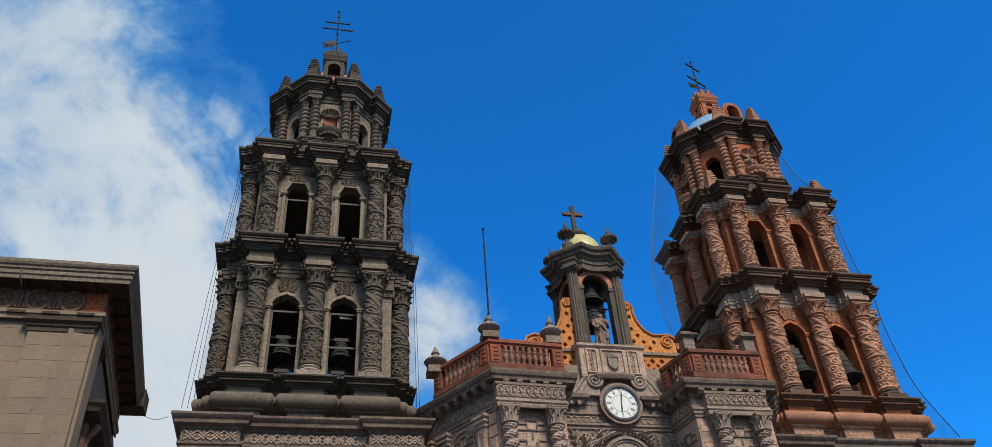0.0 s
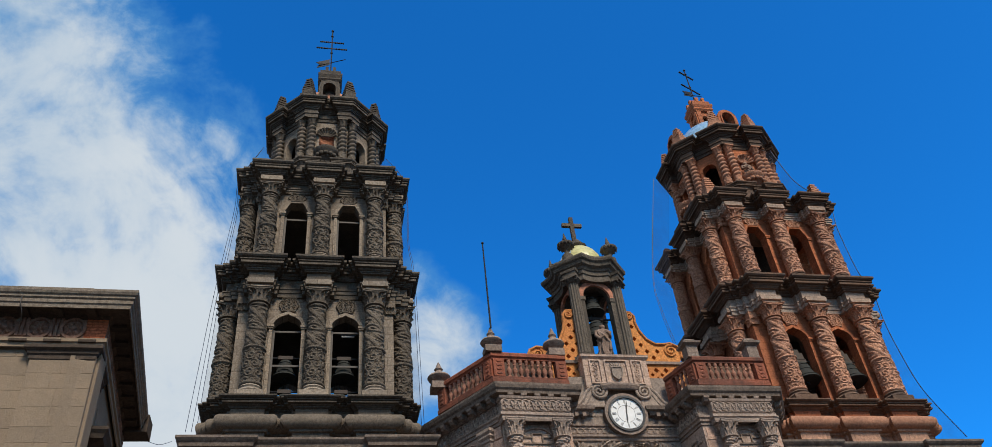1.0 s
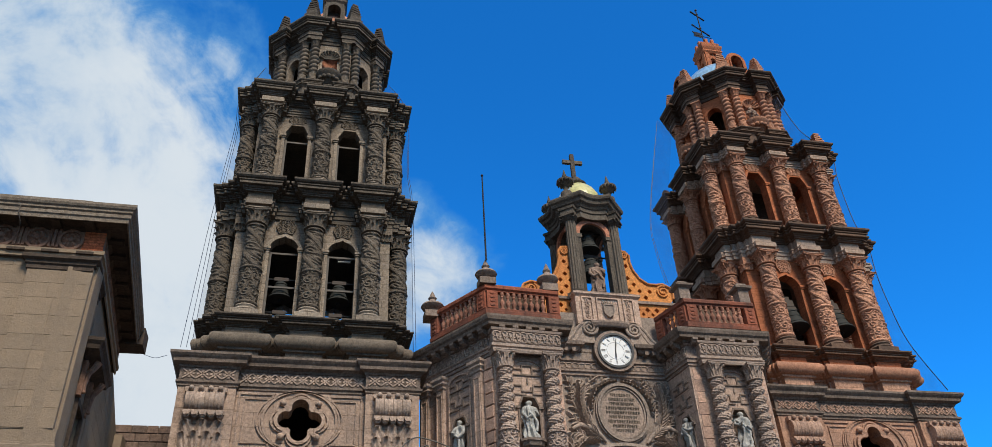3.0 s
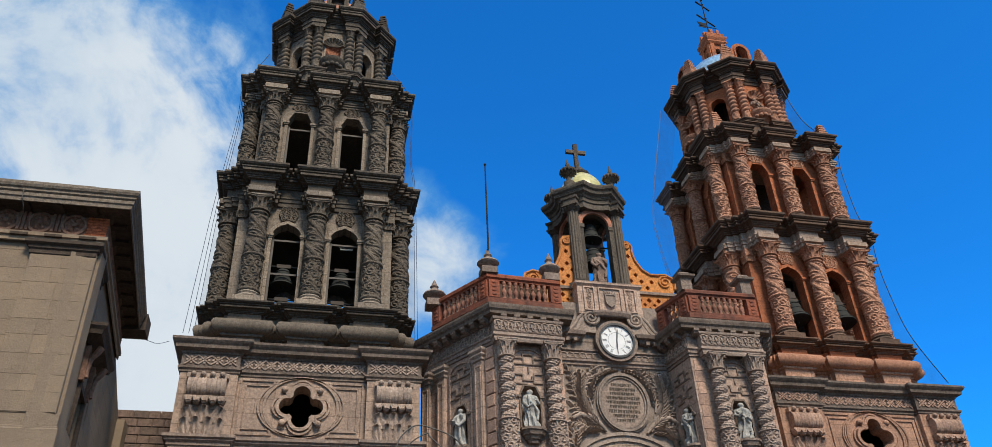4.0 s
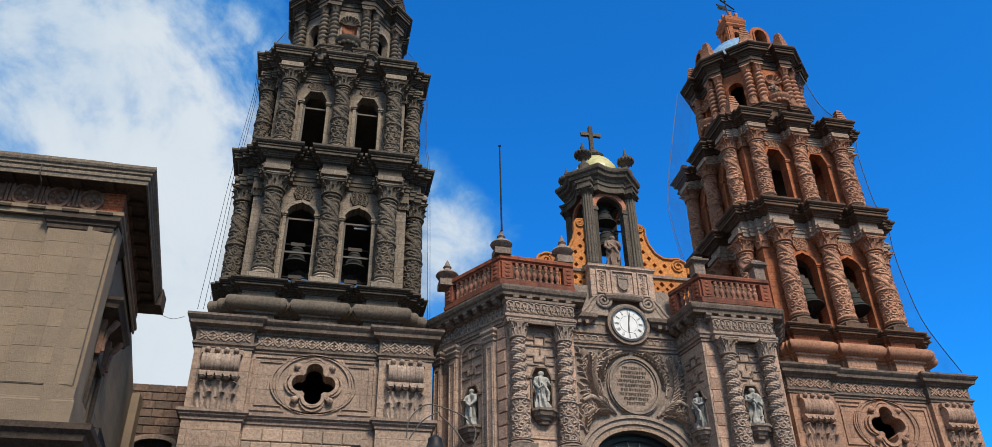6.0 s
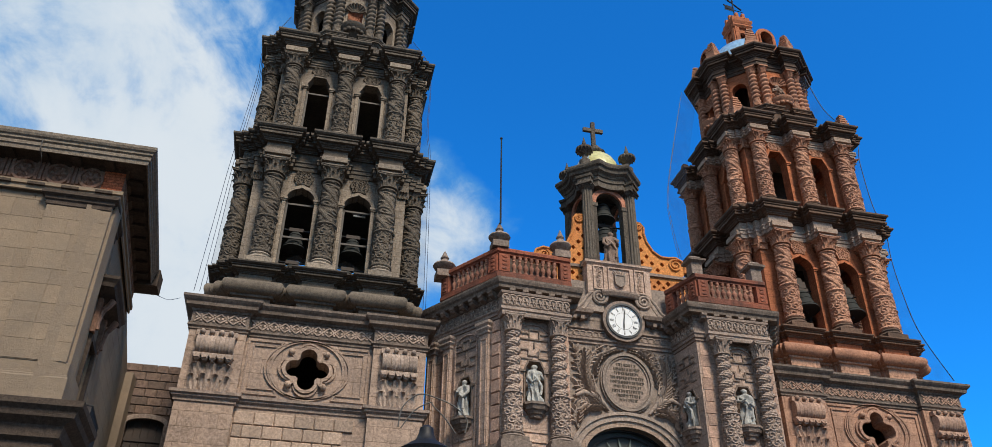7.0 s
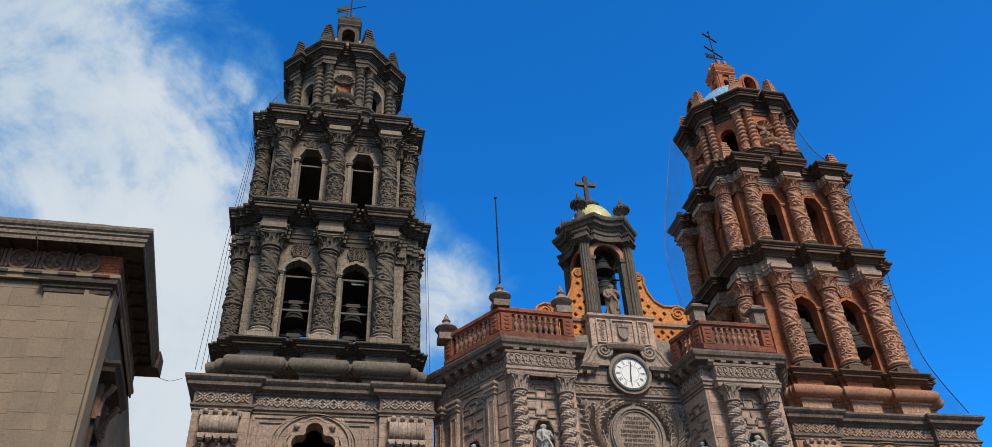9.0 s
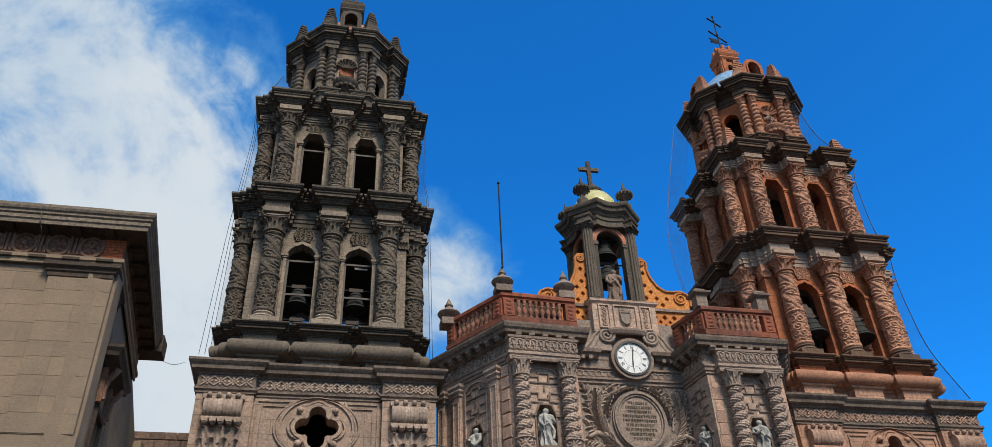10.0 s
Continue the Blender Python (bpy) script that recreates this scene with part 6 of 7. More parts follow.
def urn(x, y, z, h, r, label, mat="pink_cornice"):
    u = thing("stone_urn", label, "urn", "urns of the terrace", at=(x, y, z))
    bm = bmesh.new()
    box(bm, -r * 0.8, r * 0.8, -r * 0.8, r * 0.8, 0, h * 0.22)
    part("plinth", bm, mat, u)
    bm = bmesh.new()
    lathe(bm, [(r * 0.55, h * 0.22), (r * 0.6, h * 0.3), (r * 0.95, h * 0.36), (r * 1.1, h * 0.44), (r, h * 0.5), (r * 0.5, h * 0.6), (r * 0.3, h * 0.68), (r * 0.42, h * 0.74), (r * 0.3, h * 0.8), (r * 0.18, h * 0.9), (0.02, h)], 18)
    part("urn_body", bm, mat, u, smooth_angle=35)
    return u


urn(7.45, 31.7, 20.42, 1.4, 0.46, "dark stone urn on the corner of the balustrade")
urn(10.4, 31.95, 20.42, 1.6, 0.46, "dark stone urn on the end of the balustrade")
urn(5.45, 34.5, 20.1, 1.5, 0.5, "dark stone urn beside the grey tower")
for x, y, z, h in ((16.95, 31.8, 20.42, 0.95), (20.05, 31.85, 20.42, 1.1)):
    u = thing("stone_urn", "broken dark stone urn without its finial", "urn", "urns of the terrace", at=(x, y, z))
    bm = bmesh.new()
    box(bm, -0.27, 0.27, -0.27, 0.27, 0, h * 0.62)
    part("post", bm, "pink_cornice", u)
    bm = bmesh.new()
    sweep(bm, [(-0.27, -0.27), (0.27, -0.27), (0.27, 0.27), (-0.27, 0.27)], [(0, h * 0.6), (0.05, h * 0.64), (0.16, h * 0.7), (0.18, h * 0.8), (0.06, h * 0.86), (0.0, h * 0.9), (-0.05, h)])
    part("post_cap", bm, "pink_cornice", u)
fp = thing("flagpole", "thin bare dark metal flagpole on the balustrade", "flagpole", at=(7.47, 31.6, 21.75))
bm = bmesh.new()
tube(bm, [(0, 0, 0), (0, 0, 4.8)], lambda k: 0.045 - 0.012 * k, 8)
part("pole", bm, "iron", fp)
bm = bmesh.new()
bmesh.ops.create_icosphere(bm, subdivisions=2, radius=0.07, matrix=Matrix.Translation((0, 0, 4.85)))
part("pole_knob", bm, "iron", fp)

# ---- belfry over the clock ----
BX, BY = 13.78, 35.45
F = thing("belfry", "small dark stone belfry with fluted columns and tiled dome", "belfry", at=(BX, BY, 0))
F.rotation_euler = (0, 0, radians(4))
bh = 1.3


def fluted_mesh(r0, r1, h):
    bm = bmesh.new()
    n = 48
    rings = []
    for z, s in ((0, 0), (h, 1)):
        r = r0 + (r1 - r0) * s
        rings.append([bm.verts.new(((r - (0.04 if (i % 4) in (1, 2) else 0)) * math.cos(2 * math.pi * i / n), (r - (0.04 if (i % 4) in (1, 2) else 0)) * math.sin(2 * math.pi * i / n), z)) for i in range(n)])
    for i in range(n):
        bm.faces.new((rings[0][i], rings[0][(i + 1) % n], rings[1][(i + 1) % n], rings[1][i]))
    bm.faces.new(rings[0][::-1]), bm.faces.new(rings[1])
    return mesh_of(bm, "fluted_shaft", M["grey_cornice"])


FL = fluted_mesh(0.31, 0.27, 4.2)
for k in range(4):
    t = turn(90 * k)
    bm = bmesh.new()
    hole = arch_loop(0, 0.72, 21.5, 25.45, 0.72, 14)
    plate(bm, [(-bh + 0.1, 21.45), (bh - 0.1, 21.45), (bh - 0.1, 26.7), (-bh + 0.1, 26.7)], [hole], -bh + 0.2, -bh + 0.5)
    part("arch_wall", bm, "grey_cornice", F, m=t)
    bm = bmesh.new()
    half_ring = [(0.74 * math.cos(math.pi * i / 14), 25.45 + 0.74 * math.sin(math.pi * i / 14)) for i in range(15)]
    big = [(1.0 * math.cos(math.pi * i / 14), 25.45 + 1.0 * math.sin(math.pi * i / 14)) for i in range(15)]
    plate(bm, half_ring + big[::-1], [], -bh + 0.06, -bh + 0.22)
    part("arch_ring", bm, "niche_pink", F, m=t)
    bm = bmesh.new()
    for s in (-1, 1):
        box(bm, s * 0.85 - 0.13, s * 0.85 + 0.13, -bh + 0.04, -bh + 0.22, 21.6, 25.2)
        box(bm, s * 0.85 - 0.18, s * 0.85 + 0.18, -bh, -bh + 0.22, 25.2, 25.42)
    part("jamb", bm, "grey_cornice", F, m=t)
    at = t @ Matrix.Translation((bh - 0.1, -bh + 0.1, 0)) @ turn(45)
    link("column", FL, F, at @ Matrix.Translation((0, 0, 21.95)))
    bm = bmesh.new()
    box(bm, -0.42, 0.42, -0.42, 0.42, 21.45, 21.8)
    lathe(bm, [(0.42, 21.8), (0.42, 21.86), (0.36, 21.9), (0.36, 21.96)], 20)
    part("column_base", bm, "grey_cornice", F, m=at)
    bm = bmesh.new()
    lathe(bm, [(0.29, 26.1), (0.36, 26.16), (0.3, 26.2), (0.42, 26.34)], 20)
    for s in (-1, 1):
        tube(bm, spiral(s * 0.36, 26.3, 0.13, 1.3, 1.57, s, 14, -0.3), 0.05, 6)
    sweep(bm, [(-0.42, -0.42), (0.42, -0.42), (0.42, 0.42), (-0.42, 0.42)], [(0, 26.34), (0, 26.42), (-0.06, 26.46), (-0.06, 26.7), (0, 26.72), (0.03, 26.85)])
    part("column_capital", bm, "grey_cornice", F, m=at)
path = []
for k in range(4):
    for x, y in ((-0.74, -1.72), (-0.4, -1.58), (0, -1.52), (0.4, -1.58), (0.74, -1.72)):
        v = turn(90 * k) @ Vector((x, y, 0))
        path.append((v.x, v.y))
bm = bmesh.new()
sweep(bm, path, [(-0.12, 26.3), (-0.12, 26.62), (-0.06, 26.66), (-0.06, 26.86), (0, 26.9), (0.05, 27.02), (0.2, 27.12), (0.24, 27.28), (0.34, 27.36), (0.38, 27.48), (0.38, 27.58), (-0.3, 27.64)])
part("cornice", bm, "grey_cornice", F)
# eight tiled gores in three colours
for k in range(8):
    bm = bmesh.new()
    rows = []
    for j in range(9):
        a = math.pi / 2 * j / 8 * 0.93
        r, z = 1.3 * math.cos(a), 27.75 + 1.8 * math.sin(a)
        rows.append([bm.verts.new((r * math.cos(b), r * math.sin(b), z)) for b in (math.pi / 4 * (k + s / 3) for s in range(4))])
    for p, q in zip(rows, rows[1:]):
        for i in range(3):
            bm.faces.new((p[i], p[i + 1], q[i + 1], q[i]))
    part("dome_gore", bm, ("tile_yellow", "tile_yellow", "tile_blue", "tile_green", "tile_pale", "tile_yellow", "tile_yellow", "tile_blue")[k], F, smooth_angle=50)
bm = bmesh.new()
lathe(bm, [(0.34, 29.4), (0.5, 29.5), (0.54, 29.62), (0.38, 29.74), (0.3, 29.9), (0.16, 30.1)], 18)
part("dome_cap", bm, "grey_cornice", F, smooth_angle=40)
for k in range(4):
    v = turn(90 * k + 4) @ Vector((1.24, -1.24, 0))
    u = thing("finial_urn", "dark round stone urn on a corner of the belfry", "urn", "urns of the belfry", at=(BX + v.x, BY + v.y, 27.62))
    bm = bmesh.new()
    lathe(bm, [(0.3, 0), (0.3, 0.34), (0.13, 0.46), (0.12, 0.72), (0.3, 0.84), (0.46, 1.02), (0.46, 1.12), (0.36, 1.2), (0.2, 1.28), (0.1, 1.36), (0.13, 1.46), (0.1, 1.56), (0.02, 1.9)], 18)
    for i in range(14):
        a = 2 * math.pi * i / 14
        bmesh.ops.create_icosphere(bm, subdivisions=1, radius=0.06, matrix=Matrix.Translation((0.43 * math.cos(a), 0.43 * math.sin(a), 1.02)) @ Matrix.Diagonal((1, 1, 2.4, 1)))
    part("urn_body", bm, "grey_cornice", u, smooth_angle=40)
X = thing("stone_cross", "plain dark stone cross on top of the belfry", "cross", at=(BX - 0.1, BY, 30.0))
bm = bmesh.new()
box(bm, -0.11, 0.11, -0.1, 0.1, 0, 1.75)
part("upright", bm, "grey_cornice", X)
bm = bmesh.new()
box(bm, -0.58, 0.58, -0.09, 0.09, 1.08, 1.3)
part("crossbar", bm, "grey_cornice", X)
hang_bell(BX + 0.05, BY - 0.35, 26.0, 0.62, 1.05, "dark bronze bell hanging in the belfry arch")
hang_bell(BX + 0.1, BY - 0.3, 24.55, 0.68, 1.1, "dark bronze bell hanging low in the belfry arch")
s = new("statue", statue_mesh("statue", 1.9, 77, 1, "statue_red"))
s.matrix_basis = Matrix.Translation((13.68, 34.02, 21.72)) @ turn(5)
tagged(s, "pale stone Virgin figure before the belfry arch", "statue", "saints of the church front")


# perforated orange volute walls beside the belfry
def wing(s, top_x, base_x, label):
    W = thing("volute_wall", label, "parapet wall", "volute walls of the belfry")
    y0, y1 = 34.3, 34.65
    x_in = BX + s * 1.15
    def q(d, z):
        return (BX + s * d, z)
    edge = [q(1.15, 21.7), q(1.15, 24.4), q(1.4, 24.62), q(1.72, 24.58), q(1.9, 24.35), q(1.88, 24.0), q(2.0, 23.5), q(2.3, 23.0), q(2.7, 22.72), q(3.1, 22.72), q(3.5, 22.78), q(3.85, 22.6), q(3.98, 22.3), q(3.95, 21.95), q(3.8, 21.7)]
    vol = [(1.62, 24.36, 0.22), (3.45, 22.33, 0.36)]
    field = (1.2, 3.1, 21.85, 24.1)
    if s < 0:
        edge = [(x, z - 0.34 * min(1.0, max(0.0, (abs(x - BX) - 1.9) / 0.6)) if z > 21.8 else z) for x, z in edge]
        vol[1] = (3.45, 22.02, 0.3)
    holes = []
    edge_ok = [Vector(p) for p in edge]
    if s < 0:
        edge_ok = edge_ok[::-1]

    def inside(px, pz, margin):
        for dx, dz in ((0, 0), (margin, 0), (-margin, 0), (0, margin), (0, -margin)):
            c = False
            n = len(edge_ok)
            for i in range(n):
                a, b = edge_ok[i], edge_ok[i - 1]
                if (a.y > pz + dz) != (b.y > pz + dz) and px + dx < (b.x - a.x) * (pz + dz - a.y) / (b.y - a.y) + a.x:
                    c = not c
            if not c:
                return False
        return all((Vector((px, pz)) - Vector((BX + s * vx, vz))).length > vr + 0.22 for vx, vz, vr in vol)
    row = 0
    z = field[2] + 0.1
    while z < field[3]:
        d = field[0] + 0.2 + (0.26 if row % 2 else 0)
        while d < field[1] + 0.8:
            px = BX + s * d
            if inside(px, z, 0.24):
                holes.append([(px - 0.13, z), (px, z - 0.14), (px + 0.13, z), (px, z + 0.14)])
            d += 0.54
        z += 0.36
        row += 1
    bm = bmesh.new()
    plate(bm, [tuple(p) for p in edge_ok], holes, y0, y1)
    part("perforated_wall", bm, "orange_wall", W)
    bm = bmesh.new()
    pts = [Vector((p.x, y0 - 0.03, p.y)) for p in edge_ok][1:-1]
    tube(bm, pts, 0.07, 6)
    part("coping", bm, "orange_wall", W, smooth_angle=50)
    for vx, vz, vr in vol:
        bm = bmesh.new()
        tube(bm, spiral(BX + s * vx, vz, vr, 1.9, 1.2, s, 30, y0 - 0.04), 0.055, 6)
        part("scroll", bm, "orange_wall", W, smooth_angle=50)
    return W


wing(1, 0, 0, "orange plastered volute wall pierced with lozenges")
wing(-1, 0, 0, "orange plastered volute wall pierced with lozenges")
# pierced parapets on both sides of the attic
for x0, count in ((15.45, 5), (10.95, 3)):
    W = thing("pierced_parapet", "orange plastered parapet pierced with lozenges", "parapet wall", "pierced parapets")
    x1 = x0 + 0.25 + 0.5 * count
    bm = bmesh.new()
    holes = [[(x - 0.14, z), (x, z - 0.15), (x + 0.14, z), (x, z + 0.15)] for x in [x0 + 0.3 + 0.5 * i for i in range(count)] for z in (20.75, 21.25)]
    holes += [[(x - 0.1, z), (x, z - 0.11), (x + 0.1, z), (x, z + 0.11)] for x in [x0 + 0.55 + 0.5 * i for i in range(count - 1)] for z in (21.0,)]
    plate(bm, [(x0, 20.3), (x1, 20.3), (x1, 21.55), (x0, 21.55)], holes, 34.32, 34.62)
    part("perforated_wall", bm, "orange_wall", W)
    bm = bmesh.new()
    box(bm, x0, x1, 34.22, 34.7, 21.55, 21.7)
    part("coping", bm, "pink_cornice", W)
bm = bmesh.new()
box(bm, 10.9, 18.2, 34.75, 35.2, 18.5, 20.35)
box(bm, 14.0, 18.2, 34.3, 34.75, 18.5, 20.3)
box(bm, 10.9, 14.0, 34.3, 34.75, 18.5, 20.38)
part("parapet_base", bm, "portal_wall", C)
# bells in the towers
for xc, zt, zb, r, h, lab in ((XL, 22.6, 0, 0.55, 0.95, "dark bronze bell behind a window of the grey tower"), (XR, 22.9, 0, 0.72, 1.25, "green-grey bronze bell in a window of the red tower")):
    for dx in (-1.34, 1.34):
        hang_bell(xc + dx, TOWER_Y - (2.75 if xc < 5 else 3.1), 22.1 if xc < 5 else 22.2, r, h, lab, 0 if xc < 5 else -8, xc > 5)
for dx in (-1.3, 1.25):
    hang_bell(XL + dx, TOWER_Y - 2.75, 20.35, 0.5, 0.85, "old bronze bell low in a window of the grey tower")
tl = thing("tube_lamp", "short white tube lamp hung inside a window arch", "lamp", at=(XL + 1.5, TOWER_Y - 3.0, 23.3))
bm = bmesh.new()
tube(bm, [(-0.3, 0, 0), (0.3, 0, 0)], 0.045, 8)
part("tube", bm, "clock_white", tl)
bm = bmesh.new()
box(bm, -0.36, 0.36, -0.06, 0.06, 0.05, 0.1)
tube(bm, [(0, 0, 0.1), (0, 0, 1.75)], 0.012, 5)
part("fitting", bm, "iron", tl)
# saint in the front niche of the red tower's octagon
s = new("statue", statue_mesh("statue", 1.75, 31, -1, "statue_red"))
s.matrix_basis = Matrix.Translation((XR, TOWER_Y - 2.95, 35.22))
tagged(s, "weathered reddish stone saint in the octagon niche", "statue")
# dark stones of the lower band between the base pilasters, laid as real blocks
BLK = {}
for xc, mat in ((XL, "pink_block"), (XR, "pink_block")):
    T = [o for o in scene.objects if o.name.startswith("bell_tower") and abs(o.location.x - xc) < 0.1][0]
    for row in range(9):
        z = 12.12 - 0.53 * row
        x = -2.5 + (0.38 if row % 2 else 0.0)
        if row % 2:
            BLK.setdefault((mat, 0), block_mesh("stone_block", 0.36, 0.09, 0.5, mat, 0.03))
            link("stone_block", BLK[(mat, 0)], T, Matrix.Translation((-2.5 + 0.19, -4.62, z)))
        while x < 2.2:
            w = 0.76 if x + 0.78 < 2.52 else 0.0
            if not w:
                break
            BLK.setdefault((mat, 1), block_mesh("stone_block", 0.75, 0.09, 0.5, mat, 0.03))
            link("stone_block", BLK[(mat, 1)], T, Matrix.Translation((x + 0.38, -4.62, z)))
            x += 0.78


# ---- town house beside the church, with its stone courses ----
HX, HY = -6.32, 23.1
H = thing("town_house", "beige ashlar town house with dark heavy cornice", "house")
side_m = turn(95.0, (HX - 0.08, HY, 0))      # x runs back along the side wall, -y points at the street
SIDE = 14.0
bm = bmesh.new()
box(bm, -24, HX, HY + 0.12, HY + 0.8, 0, 15.5)
part("front_wall", bm, "house_block", H)
bm = bmesh.new()
win1 = [(2.3, 8.6), (3.55, 8.6), (3.55, 11.75), (2.3, 11.75)]
plate(bm, [(0.0, 0), (SIDE, 0), (SIDE, 14.6), (8.3, 15.5), (0, 15.5)], [win1], 0.03, 0.7)
part("side_wall", bm, "house_block", H, m=side_m)
# corner pilaster with its pedestal and capital
bm = bmesh.new()
box(bm, HX - 1.86, HX - 0.085, HY - 0.02, HY + 0.12, 10.1, 15.0)
part("pilaster", bm, "house_block", H)
bm = bmesh.new()
sweep(bm, [(HX - 1.86, HY + 0.12), (HX - 1.86, HY), (HX - 0.14, HY), (HX - 0.32, HY + 2.0)], [(0, 14.85), (0.05, 14.9), (0.05, 15.02), (0.1, 15.06), (0.1, 15.14), (0.2, 15.2), (0.2, 15.3), (0, 15.32)], False)
part("pilaster_capital", bm, "house_shaded_trim", H)
bm = bmesh.new()
sweep(bm, [(-24, HY), (HX + 0.02, HY), (HX - 0.1, HY + 2.0)], [(0, 9.0), (0.05, 9.02), (0.05, 9.66), (0.03, 9.7), (0.03, 9.74), (0, 9.76), (0, 10.1)], False)
part("pedestal", bm, "house_block", H)
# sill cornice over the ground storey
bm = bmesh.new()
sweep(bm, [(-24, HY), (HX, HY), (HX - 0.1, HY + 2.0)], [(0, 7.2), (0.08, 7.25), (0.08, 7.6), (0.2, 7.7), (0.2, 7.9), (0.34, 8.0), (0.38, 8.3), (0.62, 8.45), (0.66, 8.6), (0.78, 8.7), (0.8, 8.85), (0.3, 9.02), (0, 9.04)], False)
part("sill_cornice", bm, "house_shaded_trim", H)
# entablature: architrave, rosette frieze, deep cornice
ex = HX - 0.09 * 8.2
path = [(-24, HY), (HX, HY), (ex, HY + 8.2)]
bm = bmesh.new()
sweep(bm, path, [(0, 15.28), (0.04, 15.3), (0.04, 15.44), (0.1, 15.46), (0.1, 15.58), (0.0, 15.6), (-0.2, 15.6)], False)
part("architrave", bm, "house_block", H)
bm = bmesh.new()
sweep(bm, path, [(-0.2, 15.6), (0.0, 15.6), (0.0, 16.35), (-0.2, 16.36)], False)
part("frieze", bm, "house_frieze", H)
# underside of the cornice, its shade put into a darker stone than the crown
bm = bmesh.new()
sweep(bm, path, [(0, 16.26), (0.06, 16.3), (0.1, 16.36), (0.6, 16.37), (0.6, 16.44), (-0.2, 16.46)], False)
part("soffit", bm, "house_shaded_trim", H)
bm = bmesh.new()
sweep(bm, path, [(0.6, 16.37), (0.6, 16.28), (0.64, 16.28), (0.65, 16.4), (0.69, 16.43), (0.69, 16.54), (0.66, 16.56), (0.72, 16.6), (0.72, 16.67), (0.77, 16.71), (0.8, 16.78), (0.8, 16.86), (-0.6, 16.88)], False)
part("cornice", bm, "house_crown", H)
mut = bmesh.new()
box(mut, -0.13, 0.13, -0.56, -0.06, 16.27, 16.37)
mut = mesh_of(mut, "mutule", M["house_shaded_trim"])
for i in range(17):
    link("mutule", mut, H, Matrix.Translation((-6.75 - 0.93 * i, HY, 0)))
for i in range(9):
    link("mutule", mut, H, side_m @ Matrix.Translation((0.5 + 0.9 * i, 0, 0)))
bm = bmesh.new()
tube(bm, [(-8.62, HY - 0.75, 16.6), (-8.6, HY - 0.77, 16.3), (-8.55, HY - 0.6, 16.1), (-8.6, HY - 0.3, 16.0)], 0.014, 5)
part("loose_wire", bm, "wood", H, "pale loose wire hanging from the cornice")
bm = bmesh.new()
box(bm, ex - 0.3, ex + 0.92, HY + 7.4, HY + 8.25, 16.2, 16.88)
part("cornice_end", bm, "house_shaded_trim", H)
bm = bmesh.new()
box(bm, -24, HX - 0.75, HY + 0.4, HY + 1.2, 16.8, 17.7)
part("parapet", bm, "house_crown", H)
ros = bmesh.new()
rings = []
for r, z, lobe in ((0.36, 0.0, 0), (0.36, 0.07, 0), (0.28, 0.08, 0), (0.265, 0.02, 0), (0.23, 0.05, 0.05), (0.16, 0.08, 0.05), (0.09, 0.05, 0.02), (0.07, 0.1, 0), (0.02, 0.12, 0)):
    rings.append([ros.verts.new((r * math.cos(2 * math.pi * i / 36), r * math.sin(2 * math.pi * i / 36), z + lobe * math.cos(6 * 2 * math.pi * i / 36))) for i in range(36)])
for p, q in zip(rings, rings[1:]):
    for i in range(36):
        ros.faces.new((p[i], p[(i + 1) % 36], q[(i + 1) % 36], q[i]))
ros.faces.new(rings[-1])
ros = mesh_of(ros, "rosette", M["house_frieze"], 40)
glyph = bmesh.new()
for i in range(3):
    box(glyph, -0.16 + 0.12 * i, -0.08 + 0.12 * i, -0.05, 0.01, 15.66, 16.28)
glyph = mesh_of(glyph, "fluted_block", M["house_frieze"])
dent = bmesh.new()
box(dent, -0.24, 0.24, -0.13, 0, 15.44, 15.52)
dent = mesh_of(dent, "drop_band", M["house_shaded_trim"])
for i in range(16):
    x = -7.23 - 0.93 * i
    link("rosette", ros, H, Matrix.Translation((x, HY, 15.93)) @ Matrix.Rotation(radians(90), 4, "X"))
    link("fluted_block", glyph, H, Matrix.Translation((x - 0.465, HY, 0)))
    link("drop_band", dent, H, Matrix.Translation((x - 0.465, HY, 0)))
link("drop_band", dent, H, Matrix.Translation((-6.75, HY, 0)))
bm = bmesh.new()
box(bm, -6.9, HX + 0.012, HY - 0.014, HY + 0.02, 15.62, 16.3)
part("brick_corner", bm, "house_brick", H, "bare red brick patch at the frieze corner")
for i in range(9):
    x = 0.5 + 0.9 * i
    link("rosette", ros, H, side_m @ Matrix.Translation((x, 0.0, 15.93)) @ Matrix.Rotation(radians(90), 4, "X"))
    link("fluted_block", glyph, H, side_m @ Matrix.Translation((x + 0.45, 0.0, 0)))
